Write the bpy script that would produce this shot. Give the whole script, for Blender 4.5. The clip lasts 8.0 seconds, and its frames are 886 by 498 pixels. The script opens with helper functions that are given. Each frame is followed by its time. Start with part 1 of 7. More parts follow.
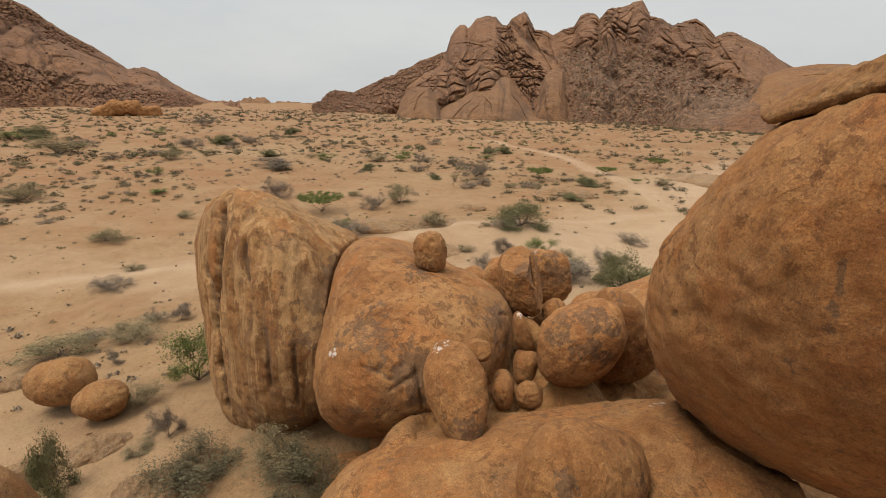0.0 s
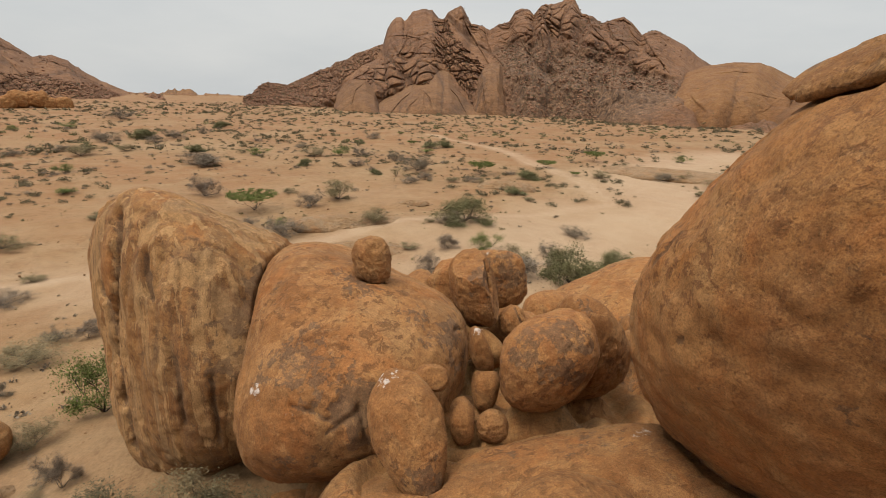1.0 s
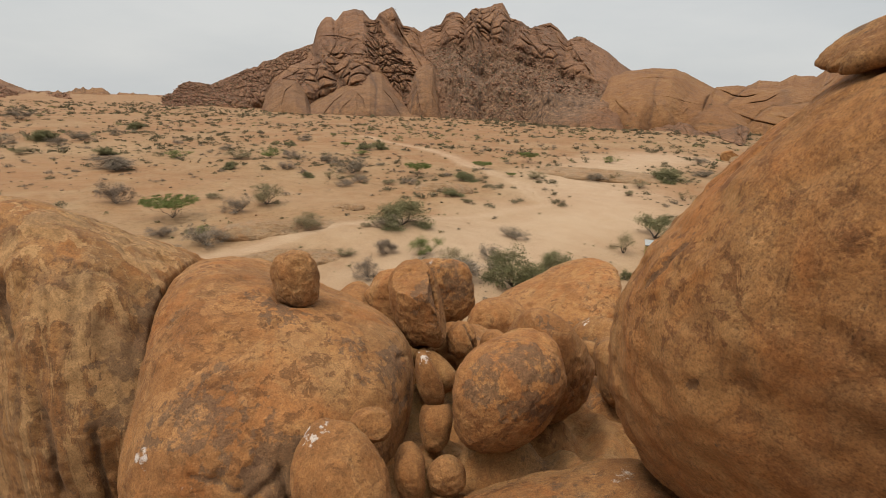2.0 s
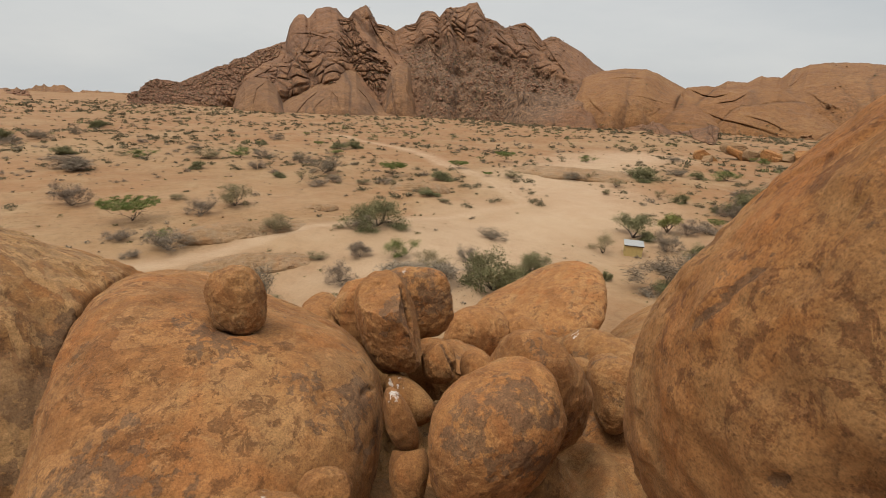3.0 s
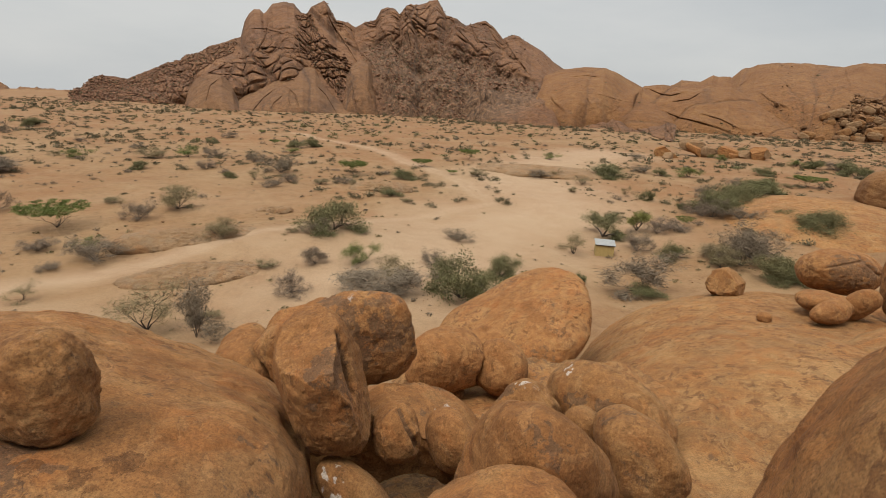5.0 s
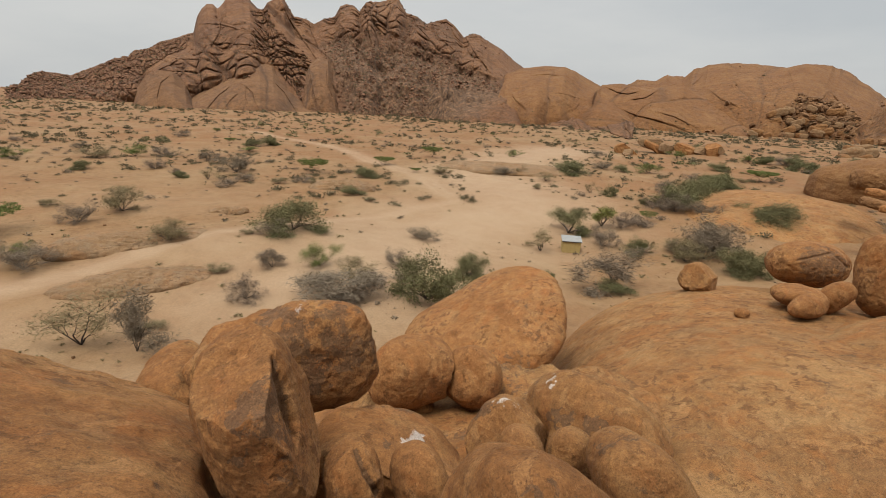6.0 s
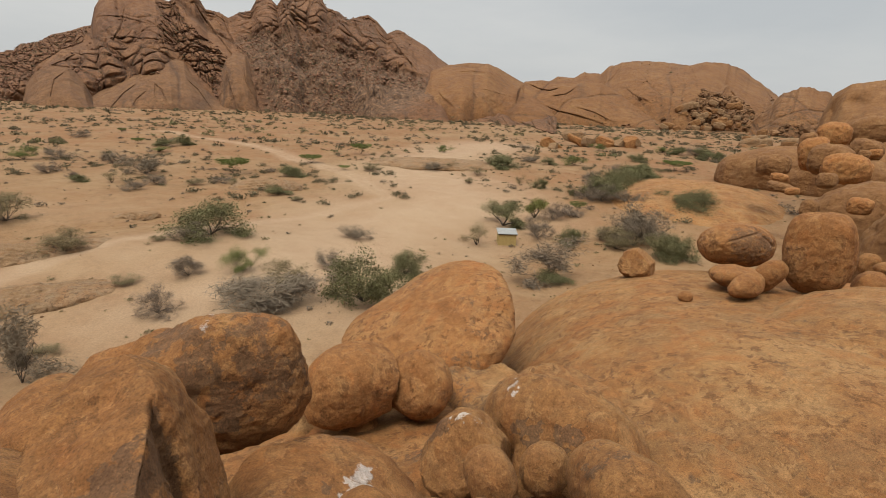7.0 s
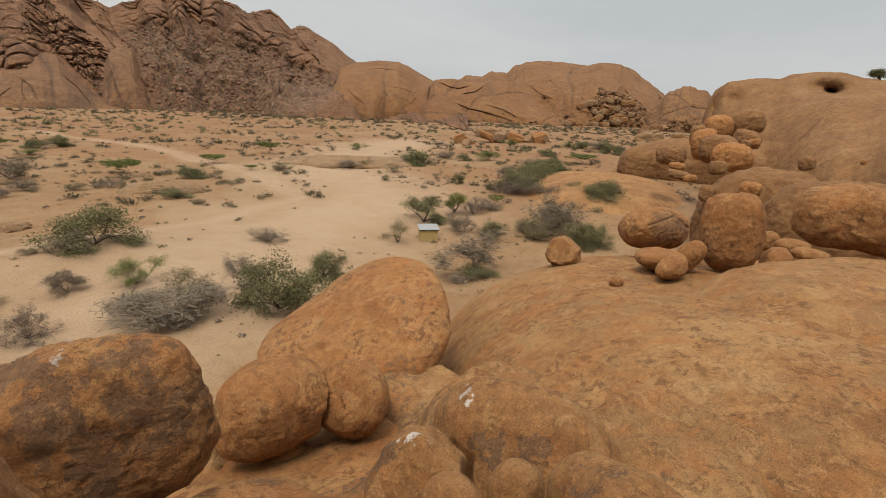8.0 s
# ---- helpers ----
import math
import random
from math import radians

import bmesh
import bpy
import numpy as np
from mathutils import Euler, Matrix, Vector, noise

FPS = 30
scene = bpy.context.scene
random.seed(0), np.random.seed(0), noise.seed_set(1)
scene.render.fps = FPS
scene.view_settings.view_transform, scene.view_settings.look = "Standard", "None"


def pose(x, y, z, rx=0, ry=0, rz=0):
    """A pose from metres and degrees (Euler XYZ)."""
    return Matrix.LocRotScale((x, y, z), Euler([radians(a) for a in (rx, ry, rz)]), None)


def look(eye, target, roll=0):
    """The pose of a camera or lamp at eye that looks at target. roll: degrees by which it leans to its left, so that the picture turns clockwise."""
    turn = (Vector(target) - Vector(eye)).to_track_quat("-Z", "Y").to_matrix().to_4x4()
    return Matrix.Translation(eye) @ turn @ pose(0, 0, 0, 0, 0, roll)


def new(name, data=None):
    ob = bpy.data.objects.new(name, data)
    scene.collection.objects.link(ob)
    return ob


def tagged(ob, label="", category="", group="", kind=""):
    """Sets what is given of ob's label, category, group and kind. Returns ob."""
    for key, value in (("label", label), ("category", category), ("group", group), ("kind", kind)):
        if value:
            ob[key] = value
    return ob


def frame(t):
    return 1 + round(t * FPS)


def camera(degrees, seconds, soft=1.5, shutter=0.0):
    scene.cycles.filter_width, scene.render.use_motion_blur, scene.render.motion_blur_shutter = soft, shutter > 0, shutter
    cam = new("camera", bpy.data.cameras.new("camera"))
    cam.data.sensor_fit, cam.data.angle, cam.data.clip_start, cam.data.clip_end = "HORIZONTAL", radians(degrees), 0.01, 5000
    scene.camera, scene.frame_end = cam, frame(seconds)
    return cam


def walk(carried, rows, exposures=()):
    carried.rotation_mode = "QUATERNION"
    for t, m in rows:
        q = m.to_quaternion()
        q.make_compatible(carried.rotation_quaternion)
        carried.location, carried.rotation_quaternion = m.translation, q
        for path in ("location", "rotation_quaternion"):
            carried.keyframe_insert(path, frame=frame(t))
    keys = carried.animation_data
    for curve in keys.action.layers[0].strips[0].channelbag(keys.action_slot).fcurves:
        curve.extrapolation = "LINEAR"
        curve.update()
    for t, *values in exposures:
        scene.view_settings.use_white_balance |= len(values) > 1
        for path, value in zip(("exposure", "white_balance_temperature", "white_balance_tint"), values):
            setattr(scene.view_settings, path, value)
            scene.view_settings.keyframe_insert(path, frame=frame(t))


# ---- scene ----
from mathutils.kdtree import KDTree

# CAMERA
cam = camera(83.53, 8.0, soft=0.8)
PATH = [
    (0, (-0.000, 0.000, 25.200), (-0.035, 9.545, 22.219), 1.22),
    (0.5, (-0.060, 1.317, 25.042), (0.540, 10.816, 21.973), 1.54),
    (1, (-0.050, 2.627, 24.812), (1.067, 12.082, 21.754), 1.74),
    (1.5, (0.040, 3.865, 24.602), (1.759, 13.255, 21.623), 1.97),
    (2, (0.227, 4.983, 24.393), (2.568, 14.238, 21.416), 2.31),
    (3.5, (1.277, 8.278, 23.836), (4.106, 17.401, 20.876), 2.59),
    (4, (1.650, 9.341, 23.673), (4.597, 18.428, 20.717), 2.63),
    (4.5, (2.015, 10.414, 23.486), (5.232, 19.409, 20.526), 2.71),
    (6, (3.149, 13.319, 22.652), (7.252, 21.950, 19.705), 2.87),
    (6.5, (3.518, 14.262, 22.292), (8.198, 22.598, 19.356), 2.98),
    (7, (3.845, 15.199, 21.904), (9.119, 23.175, 18.977), 2.60),
    (7.5, (4.165, 16.118, 21.485), (10.119, 23.610, 18.582), 2.44),
    (8, (4.551, 16.929, 21.112), (11.123, 23.895, 18.236), 2.62),
]
walk(cam, [(t, look(eye, target, roll)) for t, eye, target, roll in PATH], exposures=((0, -0.03), (2, -0.04), (4.5, -0.11), (6, -0.13), (8, -0.14)))

# LIGHT: hazy overcast, soft high sun
world = bpy.data.worlds.new("world")
scene.world = world
world.use_nodes = True
wn = world.node_tree.nodes
wl = world.node_tree.links
wn.clear()
SUN_EL, SUN_AZ = 65.0, 245.0      # degrees; azimuth clockwise from +y
sky = wn.new("ShaderNodeTexSky")
sky.sky_type = 'NISHITA'
sky.sun_disc = False
sky.sun_elevation = radians(SUN_EL)
sky.sun_rotation = radians(SUN_AZ)
sky.air_density, sky.dust_density, sky.ozone_density = 1.0, 4.0, 1.0
wcoord = wn.new("ShaderNodeTexCoord")
wmap = wn.new("ShaderNodeMapping")
wmap.inputs["Scale"].default_value = (0.9, 0.9, 3.6)
wl.new(wcoord.outputs["Generated"], wmap.inputs["Vector"])
wcloud = wn.new("ShaderNodeTexNoise")
wcloud.inputs["Scale"].default_value = 1.6
wcloud.inputs["Detail"].default_value = 7.0
wcloud.inputs["Roughness"].default_value = 0.55
wl.new(wmap.outputs["Vector"], wcloud.inputs["Vector"])
wramp = wn.new("ShaderNodeValToRGB")
wramp.color_ramp.elements[0].position = 0.34
wramp.color_ramp.elements[0].color = (5.95, 6.2, 6.3, 1)
wramp.color_ramp.elements[1].position = 0.66
wramp.color_ramp.elements[1].color = (7.3, 7.35, 7.2, 1)
wl.new(wcloud.outputs["Fac"], wramp.inputs["Fac"])
# an overcast sky is brighter overhead than at the horizon
wsep = wn.new("ShaderNodeSeparateXYZ")
wl.new(wcoord.outputs["Generated"], wsep.inputs["Vector"])
wrise = wn.new("ShaderNodeMapRange")
wrise.interpolation_type = 'SMOOTHSTEP'
wrise.inputs["From Min"].default_value, wrise.inputs["From Max"].default_value = 0.2, 0.9
wrise.inputs["To Min"].default_value, wrise.inputs["To Max"].default_value = 1.0, 3.0
wl.new(wsep.outputs["Z"], wrise.inputs["Value"])
wdome = wn.new("ShaderNodeVectorMath")
wdome.operation = 'SCALE'
wl.new(wramp.outputs["Color"], wdome.inputs[0])
wl.new(wrise.outputs["Result"], wdome.inputs["Scale"])
wmix = wn.new("ShaderNodeMix")
wmix.data_type = 'RGBA'
wmix.inputs["Factor"].default_value = 0.9
wl.new(sky.outputs["Color"], wmix.inputs["A"])
wl.new(wdome.outputs["Vector"], wmix.inputs["B"])
wbg = wn.new("ShaderNodeBackground")
wbg.inputs["Strength"].default_value = 0.1
wl.new(wmix.outputs["Result"], wbg.inputs["Color"])
wout = wn.new("ShaderNodeOutputWorld")
wl.new(wbg.outputs["Background"], wout.inputs["Surface"])
sun_data = bpy.data.lights.new("sun", 'SUN')
sun_data.energy = 2.6
sun_data.angle = radians(18)
sun_data.color = (1.0, 0.93, 0.82)
sun = new("sun", sun_data)
_az, _el = radians(SUN_AZ), radians(SUN_EL)
sun.matrix_world = look((60 * math.sin(_az) * math.cos(_el), 60 * math.cos(_az) * math.cos(_el), 60 * math.sin(_el)), (0, 0, 0))

# MATERIALS
class Nodes:
    """Short way to write a node material."""

    def __init__(self, name, rough=0.9):
        self.mat = bpy.data.materials.new(name)
        self.mat.use_nodes = True
        self.n, self.l = self.mat.node_tree.nodes, self.mat.node_tree.links
        self.bsdf = self.n["Principled BSDF"]
        self.bsdf.inputs["Roughness"].default_value = rough
        self.bsdf.inputs["Specular IOR Level"].default_value = 0.25
        self.tc = self.n.new("ShaderNodeTexCoord").outputs["Object"]

    def put(self, value, socket):
        if isinstance(value, (int, float)):
            socket.default_value = value
        elif isinstance(value, tuple):
            socket.default_value = (*value, 1.0) if len(value) == 3 else value
        else:
            self.l.new(value, socket)

    def scaled(self, scale, vec=None):
        m = self.n.new("ShaderNodeMapping")
        self.l.new(vec or self.tc, m.inputs["Vector"])
        m.inputs["Scale"].default_value = scale
        return m.outputs["Vector"]

    def noise(self, scale, detail=4.0, rough=0.55, vec=None, distort=0.0, colour=False):
        t = self.n.new("ShaderNodeTexNoise")
        self.l.new(vec or self.tc, t.inputs["Vector"])
        t.inputs["Scale"].default_value, t.inputs["Detail"].default_value = scale, detail
        t.inputs["Roughness"].default_value, t.inputs["Distortion"].default_value = rough, distort
        return t.outputs["Color" if colour else "Fac"]

    def cells(self, scale, feature='F1', vec=None, rand=1.0):
        t = self.n.new("ShaderNodeTexVoronoi")
        t.feature = feature
        self.l.new(vec or self.tc, t.inputs["Vector"])
        t.inputs["Scale"].default_value, t.inputs["Randomness"].default_value = scale, rand
        return t.outputs["Distance"]

    def ramp(self, fac, *stops):
        r = self.n.new("ShaderNodeValToRGB")
        e = r.color_ramp.elements
        while len(e) < len(stops):
            e.new(0.5)
        for k, (pos, col) in enumerate(stops):
            e[k].position = pos
            e[k].color = (col, col, col, 1) if isinstance(col, (int, float)) else (*col, 1)
        self.put(fac, r.inputs["Fac"])
        return r.outputs["Color"]

    def mix(self, fac, a, b, mode='MIX'):
        m = self.n.new("ShaderNodeMix")
        m.data_type, m.blend_type = 'RGBA', mode
        self.put(fac, m.inputs["Factor"])
        self.put(a, m.inputs["A"])
        self.put(b, m.inputs["B"])
        return m.outputs["Result"]

    def math(self, op, a, b=0.0, c=0.0, clamp=False):
        m = self.n.new("ShaderNodeMath")
        m.operation, m.use_clamp = op, clamp
        for v, s in zip((a, b, c), m.inputs):
            self.put(v, s)
        return m.outputs["Value"]

    def attr(self, name):
        a = self.n.new("ShaderNodeAttribute")
        a.attribute_name = name
        return a.outputs["Fac"]

    def bump(self, height, strength, dist, below=None):
        b = self.n.new("ShaderNodeBump")
        b.inputs["Strength"].default_value, b.inputs["Distance"].default_value = strength, dist
        self.put(height, b.inputs["Height"])
        if below is not None:
            self.l.new(below, b.inputs["Normal"])
        return b.outputs["Normal"]

    def done(self, colour, normal=None, rough=None):
        self.put(colour, self.bsdf.inputs["Base Color"])
        if normal is not None:
            self.l.new(normal, self.bsdf.inputs["Normal"])
        if rough is not None:
            self.put(rough, self.bsdf.inputs["Roughness"])
        return self.mat

    def per_thing(self):
        """Random per object, for repeats that share a mesh."""
        return self.n.new("ShaderNodeObjectInfo").outputs["Random"]

    def per_island(self):
        return self.n.new("ShaderNodeNewGeometry").outputs["Random Per Island"]


def granite(name, low, mid, high, patch=0.6, grain=1.0, skin=1.0):
    """Weathered granite: broad tan and rusty zones, rain washes, crisp flake rims, dark varnished patches with painted
    groove shade, coarse crystals.
    """
    g = Nodes(name, 0.9)
    big = g.noise(0.24, 5, 0.55, distort=0.8)
    med = g.noise(1.2, 8, 0.62, distort=0.4)
    fine = g.noise(20.0, 7, 0.72)
    lumps = g.noise(4.6, 9, 0.7, distort=0.2)
    lace = g.noise(3.4, 11, 0.74, distort=0.35)
    wash = g.noise(0.9, 7, 0.62, vec=g.scaled((1.0, 1.0, 0.22)), distort=0.4)
    tone = g.math('MULTIPLY_ADD', big, 0.45, g.math('MULTIPLY_ADD', med, 0.3, g.math('MULTIPLY', wash, 0.25)))
    col = g.ramp(tone, (0.41, low), (0.5, mid), (0.59, high))
    # grey-tan weathered zones and rusty ones
    col = g.mix(g.math('MULTIPLY', g.ramp(g.noise(0.42, 8, 0.66, distort=0.9), (0.48, 0.0), (0.6, 1.0)), 0.5), col, tuple(c * k for c, k in zip(mid, (0.86, 1.02, 1.25))))
    col = g.mix(g.math('MULTIPLY', g.ramp(g.noise(0.55, 8, 0.66, vec=g.scaled((1, 1, 0.5)), distort=0.6), (0.5, 0.0), (0.64, 1.0)), 0.55), col, tuple(c * k for c, k in zip(mid, (1.12, 0.9, 0.72))))
    # a skin that has flaked off: a paler bed with a dark rim
    peel = g.noise(0.75, 12, 0.66, distort=1.0)
    flake = g.ramp(peel, (0.55, 0.0), (0.56, 1.0))
    rim = g.math('MULTIPLY', g.ramp(peel, (0.538, 0.0), (0.55, 1.0), (0.562, 0.0)), g.ramp(med, (0.45, 0.0), (0.55, 1.0)))
    col = g.mix(g.math('MULTIPLY', flake, 0.28 * skin), col, tuple(min(1, c * 1.15 + 0.01) for c in high))
    col = g.mix(g.math('MULTIPLY', rim, 0.5 * skin), col, (0.085, 0.045, 0.024))
    # small scabs of old skin in swarms
    scabs = g.math('MULTIPLY', g.ramp(g.noise(2.6, 10, 0.66, distort=0.5), (0.54, 0.0), (0.57, 1.0)), g.ramp(g.noise(0.3, 5, 0.6, distort=0.5), (0.42, 0.0), (0.54, 1.0)))
    col = g.mix(g.math('MULTIPLY', scabs, 0.68), col, tuple(c * k for c, k in zip(low, (0.62, 0.62, 0.66))))
    # dark varnished patches, lacy; the shade inside grooves is painted with the same mask
    amount = g.math('MAXIMUM', g.math('MULTIPLY_ADD', g.noise(0.5, 6, 0.6, distort=0.7), 4.0, -4.0 * patch), g.math('MULTIPLY_ADD', g.attr("varnish_and_shade"), 1.3, -0.5))
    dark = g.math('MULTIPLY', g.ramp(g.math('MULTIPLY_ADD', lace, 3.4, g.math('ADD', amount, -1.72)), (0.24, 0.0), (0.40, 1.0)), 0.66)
    # runs and peeled strips down steep faces
    strip = g.noise(0.75, 9, 0.66, vec=g.scaled((1.6, 1.6, 0.16)), distort=0.5)
    bare = g.math('MULTIPLY', g.ramp(strip, (0.515, 0.0), (0.53, 1.0)), g.attr("streak"))
    col = g.mix(g.math('MULTIPLY', bare, 0.85), col, tuple(min(1, c * k) for c, k in zip(high, (1.2, 1.26, 1.36))))
    runs = g.math('MULTIPLY', g.ramp(g.noise(1.0, 10, 0.7, vec=g.scaled((1.3, 1.3, 0.09)), distort=0.3), (0.5, 0.0), (0.58, 1.0)), g.attr("streak"))
    edge = g.math('MULTIPLY', g.ramp(strip, (0.49, 0.0), (0.512, 1.0), (0.52, 0.0)), g.attr("streak"))
    dark = g.math('MAXIMUM', dark, g.math('MAXIMUM', g.math('MULTIPLY', runs, 0.5), g.math('MULTIPLY', edge, 0.7)))
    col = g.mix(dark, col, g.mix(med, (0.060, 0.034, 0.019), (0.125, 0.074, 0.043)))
    # pocks and bright chips, a thumb wide
    pits = g.math('MULTIPLY', g.ramp(g.cells(6.5), (0.08, 1.0), (0.14, 0.0)), g.ramp(med, (0.5, 0.0), (0.57, 1.0)))
    col = g.mix(g.math('MULTIPLY', pits, 0.4), col, (0.09, 0.05, 0.027))
    chips = g.ramp(g.noise(9.0, 8, 0.75), (0.575, 0.0), (0.61, 1.0))
    col = g.mix(g.math('MULTIPLY', chips, 0.22), col, tuple(min(1, c * 1.4 + 0.02) for c in high))
    # droppings and salt
    pale = g.ramp(g.math('MULTIPLY_ADD', lace, 3.0, g.math('MULTIPLY_ADD', g.attr("pale"), 1.2, -2.0)), (0.30, 0.0), (0.62, 1.0))
    col = g.mix(g.math('MULTIPLY', pale, 0.55), col, (0.55, 0.52, 0.48))
    # crystals
    grit = g.math('ADD', g.math('MULTIPLY', fine, 0.8), g.math('MULTIPLY', g.cells(38.0), 0.2))
    col = g.mix(0.8, col, g.ramp(grit, (0.34, 0.6), (0.46, 1.0), (0.58, 1.35)), 'MULTIPLY')
    col = g.mix(0.6, col, g.ramp(lumps, (0.36, 0.75), (0.5, 1.0), (0.62, 1.18)), 'MULTIPLY')
    h1 = g.bump(g.math('ADD', g.math('ADD', g.noise(2.2, 9, 0.66), g.math('MULTIPLY', lumps, 0.5)), g.math('MULTIPLY', flake, -0.16)), 0.75, 0.17)
    h2 = g.bump(g.math('ADD', fine, g.math('ADD', g.math('MULTIPLY', pits, -0.5), g.math('MULTIPLY', dark, -0.12))), 0.75 * grain, 0.04, h1)
    return g.done(col, h2)


ROCK = granite("granite", (0.161, 0.066, 0.020), (0.223, 0.100, 0.033), (0.274, 0.140, 0.052))
ROCK_ORANGE = granite("granite_orange", (0.192, 0.076, 0.024), (0.254, 0.112, 0.036), (0.305, 0.156, 0.058), patch=0.63, skin=0.6)
ROCK_PALE = granite("granite_pale", (0.168, 0.073, 0.024), (0.223, 0.107, 0.037), (0.272, 0.149, 0.059), patch=0.62)
ROCK_COARSE = granite("granite_coarse", (0.175, 0.075, 0.025), (0.234, 0.111, 0.039), (0.284, 0.154, 0.062), patch=0.63, grain=1.1)


def sand_material():
    g = Nodes("sand", 0.95)
    big = g.noise(0.035, 6, 0.6, distort=0.5)
    med = g.noise(0.28, 8, 0.66, distort=0.4)
    col = g.ramp(g.math('ADD', g.math('MULTIPLY', big, 0.55), g.math('MULTIPLY', med, 0.45)), (0.36, (0.176, 0.091, 0.039)), (0.5, (0.214, 0.128, 0.062)), (0.66, (0.239, 0.155, 0.081)))
    red = g.math('MULTIPLY', g.attr("red"), g.ramp(g.noise(0.11, 8, 0.66, distort=0.5), (0.4, 0.1), (0.56, 1.0)))
    col = g.mix(g.math('MULTIPLY', red, 0.8), col, (0.189, 0.088, 0.035))
    # grit and dead grass, thinner on the tracks
    grit = g.ramp(g.noise(0.9, 10, 0.8), (0.5, 0.0), (0.6, 1.0))
    beds = g.ramp(g.noise(0.07, 7, 0.7, distort=0.6), (0.42, 0.25), (0.56, 1.0))
    off = g.math('MULTIPLY_ADD', g.attr("track"), -0.85, 0.9, clamp=True)
    col = g.mix(g.math('MULTIPLY', g.math('MULTIPLY', grit, beds), g.math('MULTIPLY', off, 0.6)), col, (0.102, 0.055, 0.023))
    col = g.mix(g.math('MULTIPLY', g.attr("track"), g.math('MULTIPLY_ADD', med, 0.6, 0.5), clamp=True), col, (0.329, 0.231, 0.147))
    col = g.mix(g.math('MULTIPLY', g.attr("shade_litter"), g.ramp(g.noise(1.6, 7, 0.7), (0.35, 0.25), (0.6, 1.0))), col, (0.074, 0.047, 0.024))
    stones = g.ramp(g.cells(1.3), (0.05, 0.4), (0.12, 1.0))
    col = g.mix(g.math('MULTIPLY', off, 0.7), col, stones, 'MULTIPLY')
    clods = g.math('MULTIPLY', g.ramp(g.cells(0.42, vec=g.scaled((1.0, 1.0, 0.4))), (0.07, 1.0), (0.13, 0.0)), g.math('MULTIPLY', off, beds))
    col = g.mix(g.math('MULTIPLY', clods, 0.75), col, (0.099, 0.058, 0.028))
    col = g.mix(0.6, col, g.ramp(g.noise(7.0, 8, 0.8), (0.34, 0.6), (0.6, 1.3)), 'MULTIPLY')
    h = g.bump(g.noise(0.8, 8, 0.7), 0.6, 0.25)
    h = g.bump(g.noise(9.0, 6, 0.7), 0.5, 0.04, h)
    return g.done(col, h)


def cliff_material(name, low, mid, high, scrub, scale, stain=0.42):
    """Far rock: jointed granite, varnished runs, scrub in the cracks, loose stones, painted shade in the clefts. scale:
    features a metre.
    """
    g = Nodes(name, 0.95)
    big = g.noise(0.02 * scale, 7, 0.62, distort=0.5)
    med = g.noise(0.14 * scale, 8, 0.68)
    col = g.ramp(g.math('ADD', g.math('MULTIPLY', big, 0.55), g.math('MULTIPLY', med, 0.45)), (0.36, low), (0.5, mid), (0.64, high))
    runs = g.ramp(g.noise(0.09 * scale, 8, 0.7, vec=g.scaled((1.0, 1.0, 0.14)), distort=0.4), (0.5, 0.0), (0.6, 1.0))
    col = g.mix(g.math('MULTIPLY', runs, stain), col, (0.11, 0.058, 0.035))
    stones = g.ramp(g.noise(0.34 * scale, 8, 0.8), (0.4, (0.055, 0.033, 0.020)), (0.5, (0.122, 0.069, 0.039)), (0.6, (0.198, 0.114, 0.063)))
    col = g.mix(g.math('MULTIPLY', g.attr("scree"), 0.9), col, stones)
    fine = g.ramp(g.noise(0.55 * scale, 8, 0.8), (0.36, 0.5), (0.5, 1.0), (0.64, 1.4))
    col = g.mix(g.math('MULTIPLY_ADD', g.attr("rough"), 0.5, 0.35, clamp=True), col, fine, 'MULTIPLY')
    blocks = g.ramp(g.noise(0.16 * scale, 6, 0.75, vec=g.scaled((1.0, 1.0, 0.6)), distort=1.2), (0.4, 0.5), (0.48, 1.0), (0.6, 1.2))
    col = g.mix(g.math('MULTIPLY', g.attr("rough"), 0.8, clamp=True), col, blocks, 'MULTIPLY')
    bush = g.ramp(g.noise(0.33 * scale, 6, 0.75), (0.55, 0.0), (0.61, 1.0))
    col = g.mix(g.math('MULTIPLY', bush, g.attr("scrub")), col, scrub)
    # shade of the clefts and cracks, put into the colour
    col = g.mix(g.math('MULTIPLY', g.attr("cleft_shade"), g.ramp(g.noise(0.4 * scale, 6, 0.7), (0.35, 0.3), (0.55, 0.85))), col, (0.07, 0.04, 0.026))
    h = g.bump(g.noise(0.10 * scale, 9, 0.64), 1.0, 4.5 / scale)
    return g.done(col, h)


SAND = sand_material()
CLIFF = cliff_material("far_cliff", (0.110, 0.050, 0.024), (0.159, 0.076, 0.035), (0.199, 0.100, 0.047), (0.042, 0.035, 0.017), 0.8)
BUTTRESS = cliff_material("buttress_rock", (0.126, 0.061, 0.027), (0.164, 0.083, 0.038), (0.192, 0.103, 0.050), (0.038, 0.034, 0.016), 0.8)
DOME = cliff_material("dome_rock", (0.130, 0.056, 0.020), (0.174, 0.081, 0.030), (0.205, 0.106, 0.043), (0.034, 0.032, 0.015), 1.3, 0.34)
SLOPE = cliff_material("slope_rock", (0.149, 0.068, 0.025), (0.199, 0.098, 0.038), (0.236, 0.129, 0.056), (0.036, 0.034, 0.016), 5.0, 0.28)


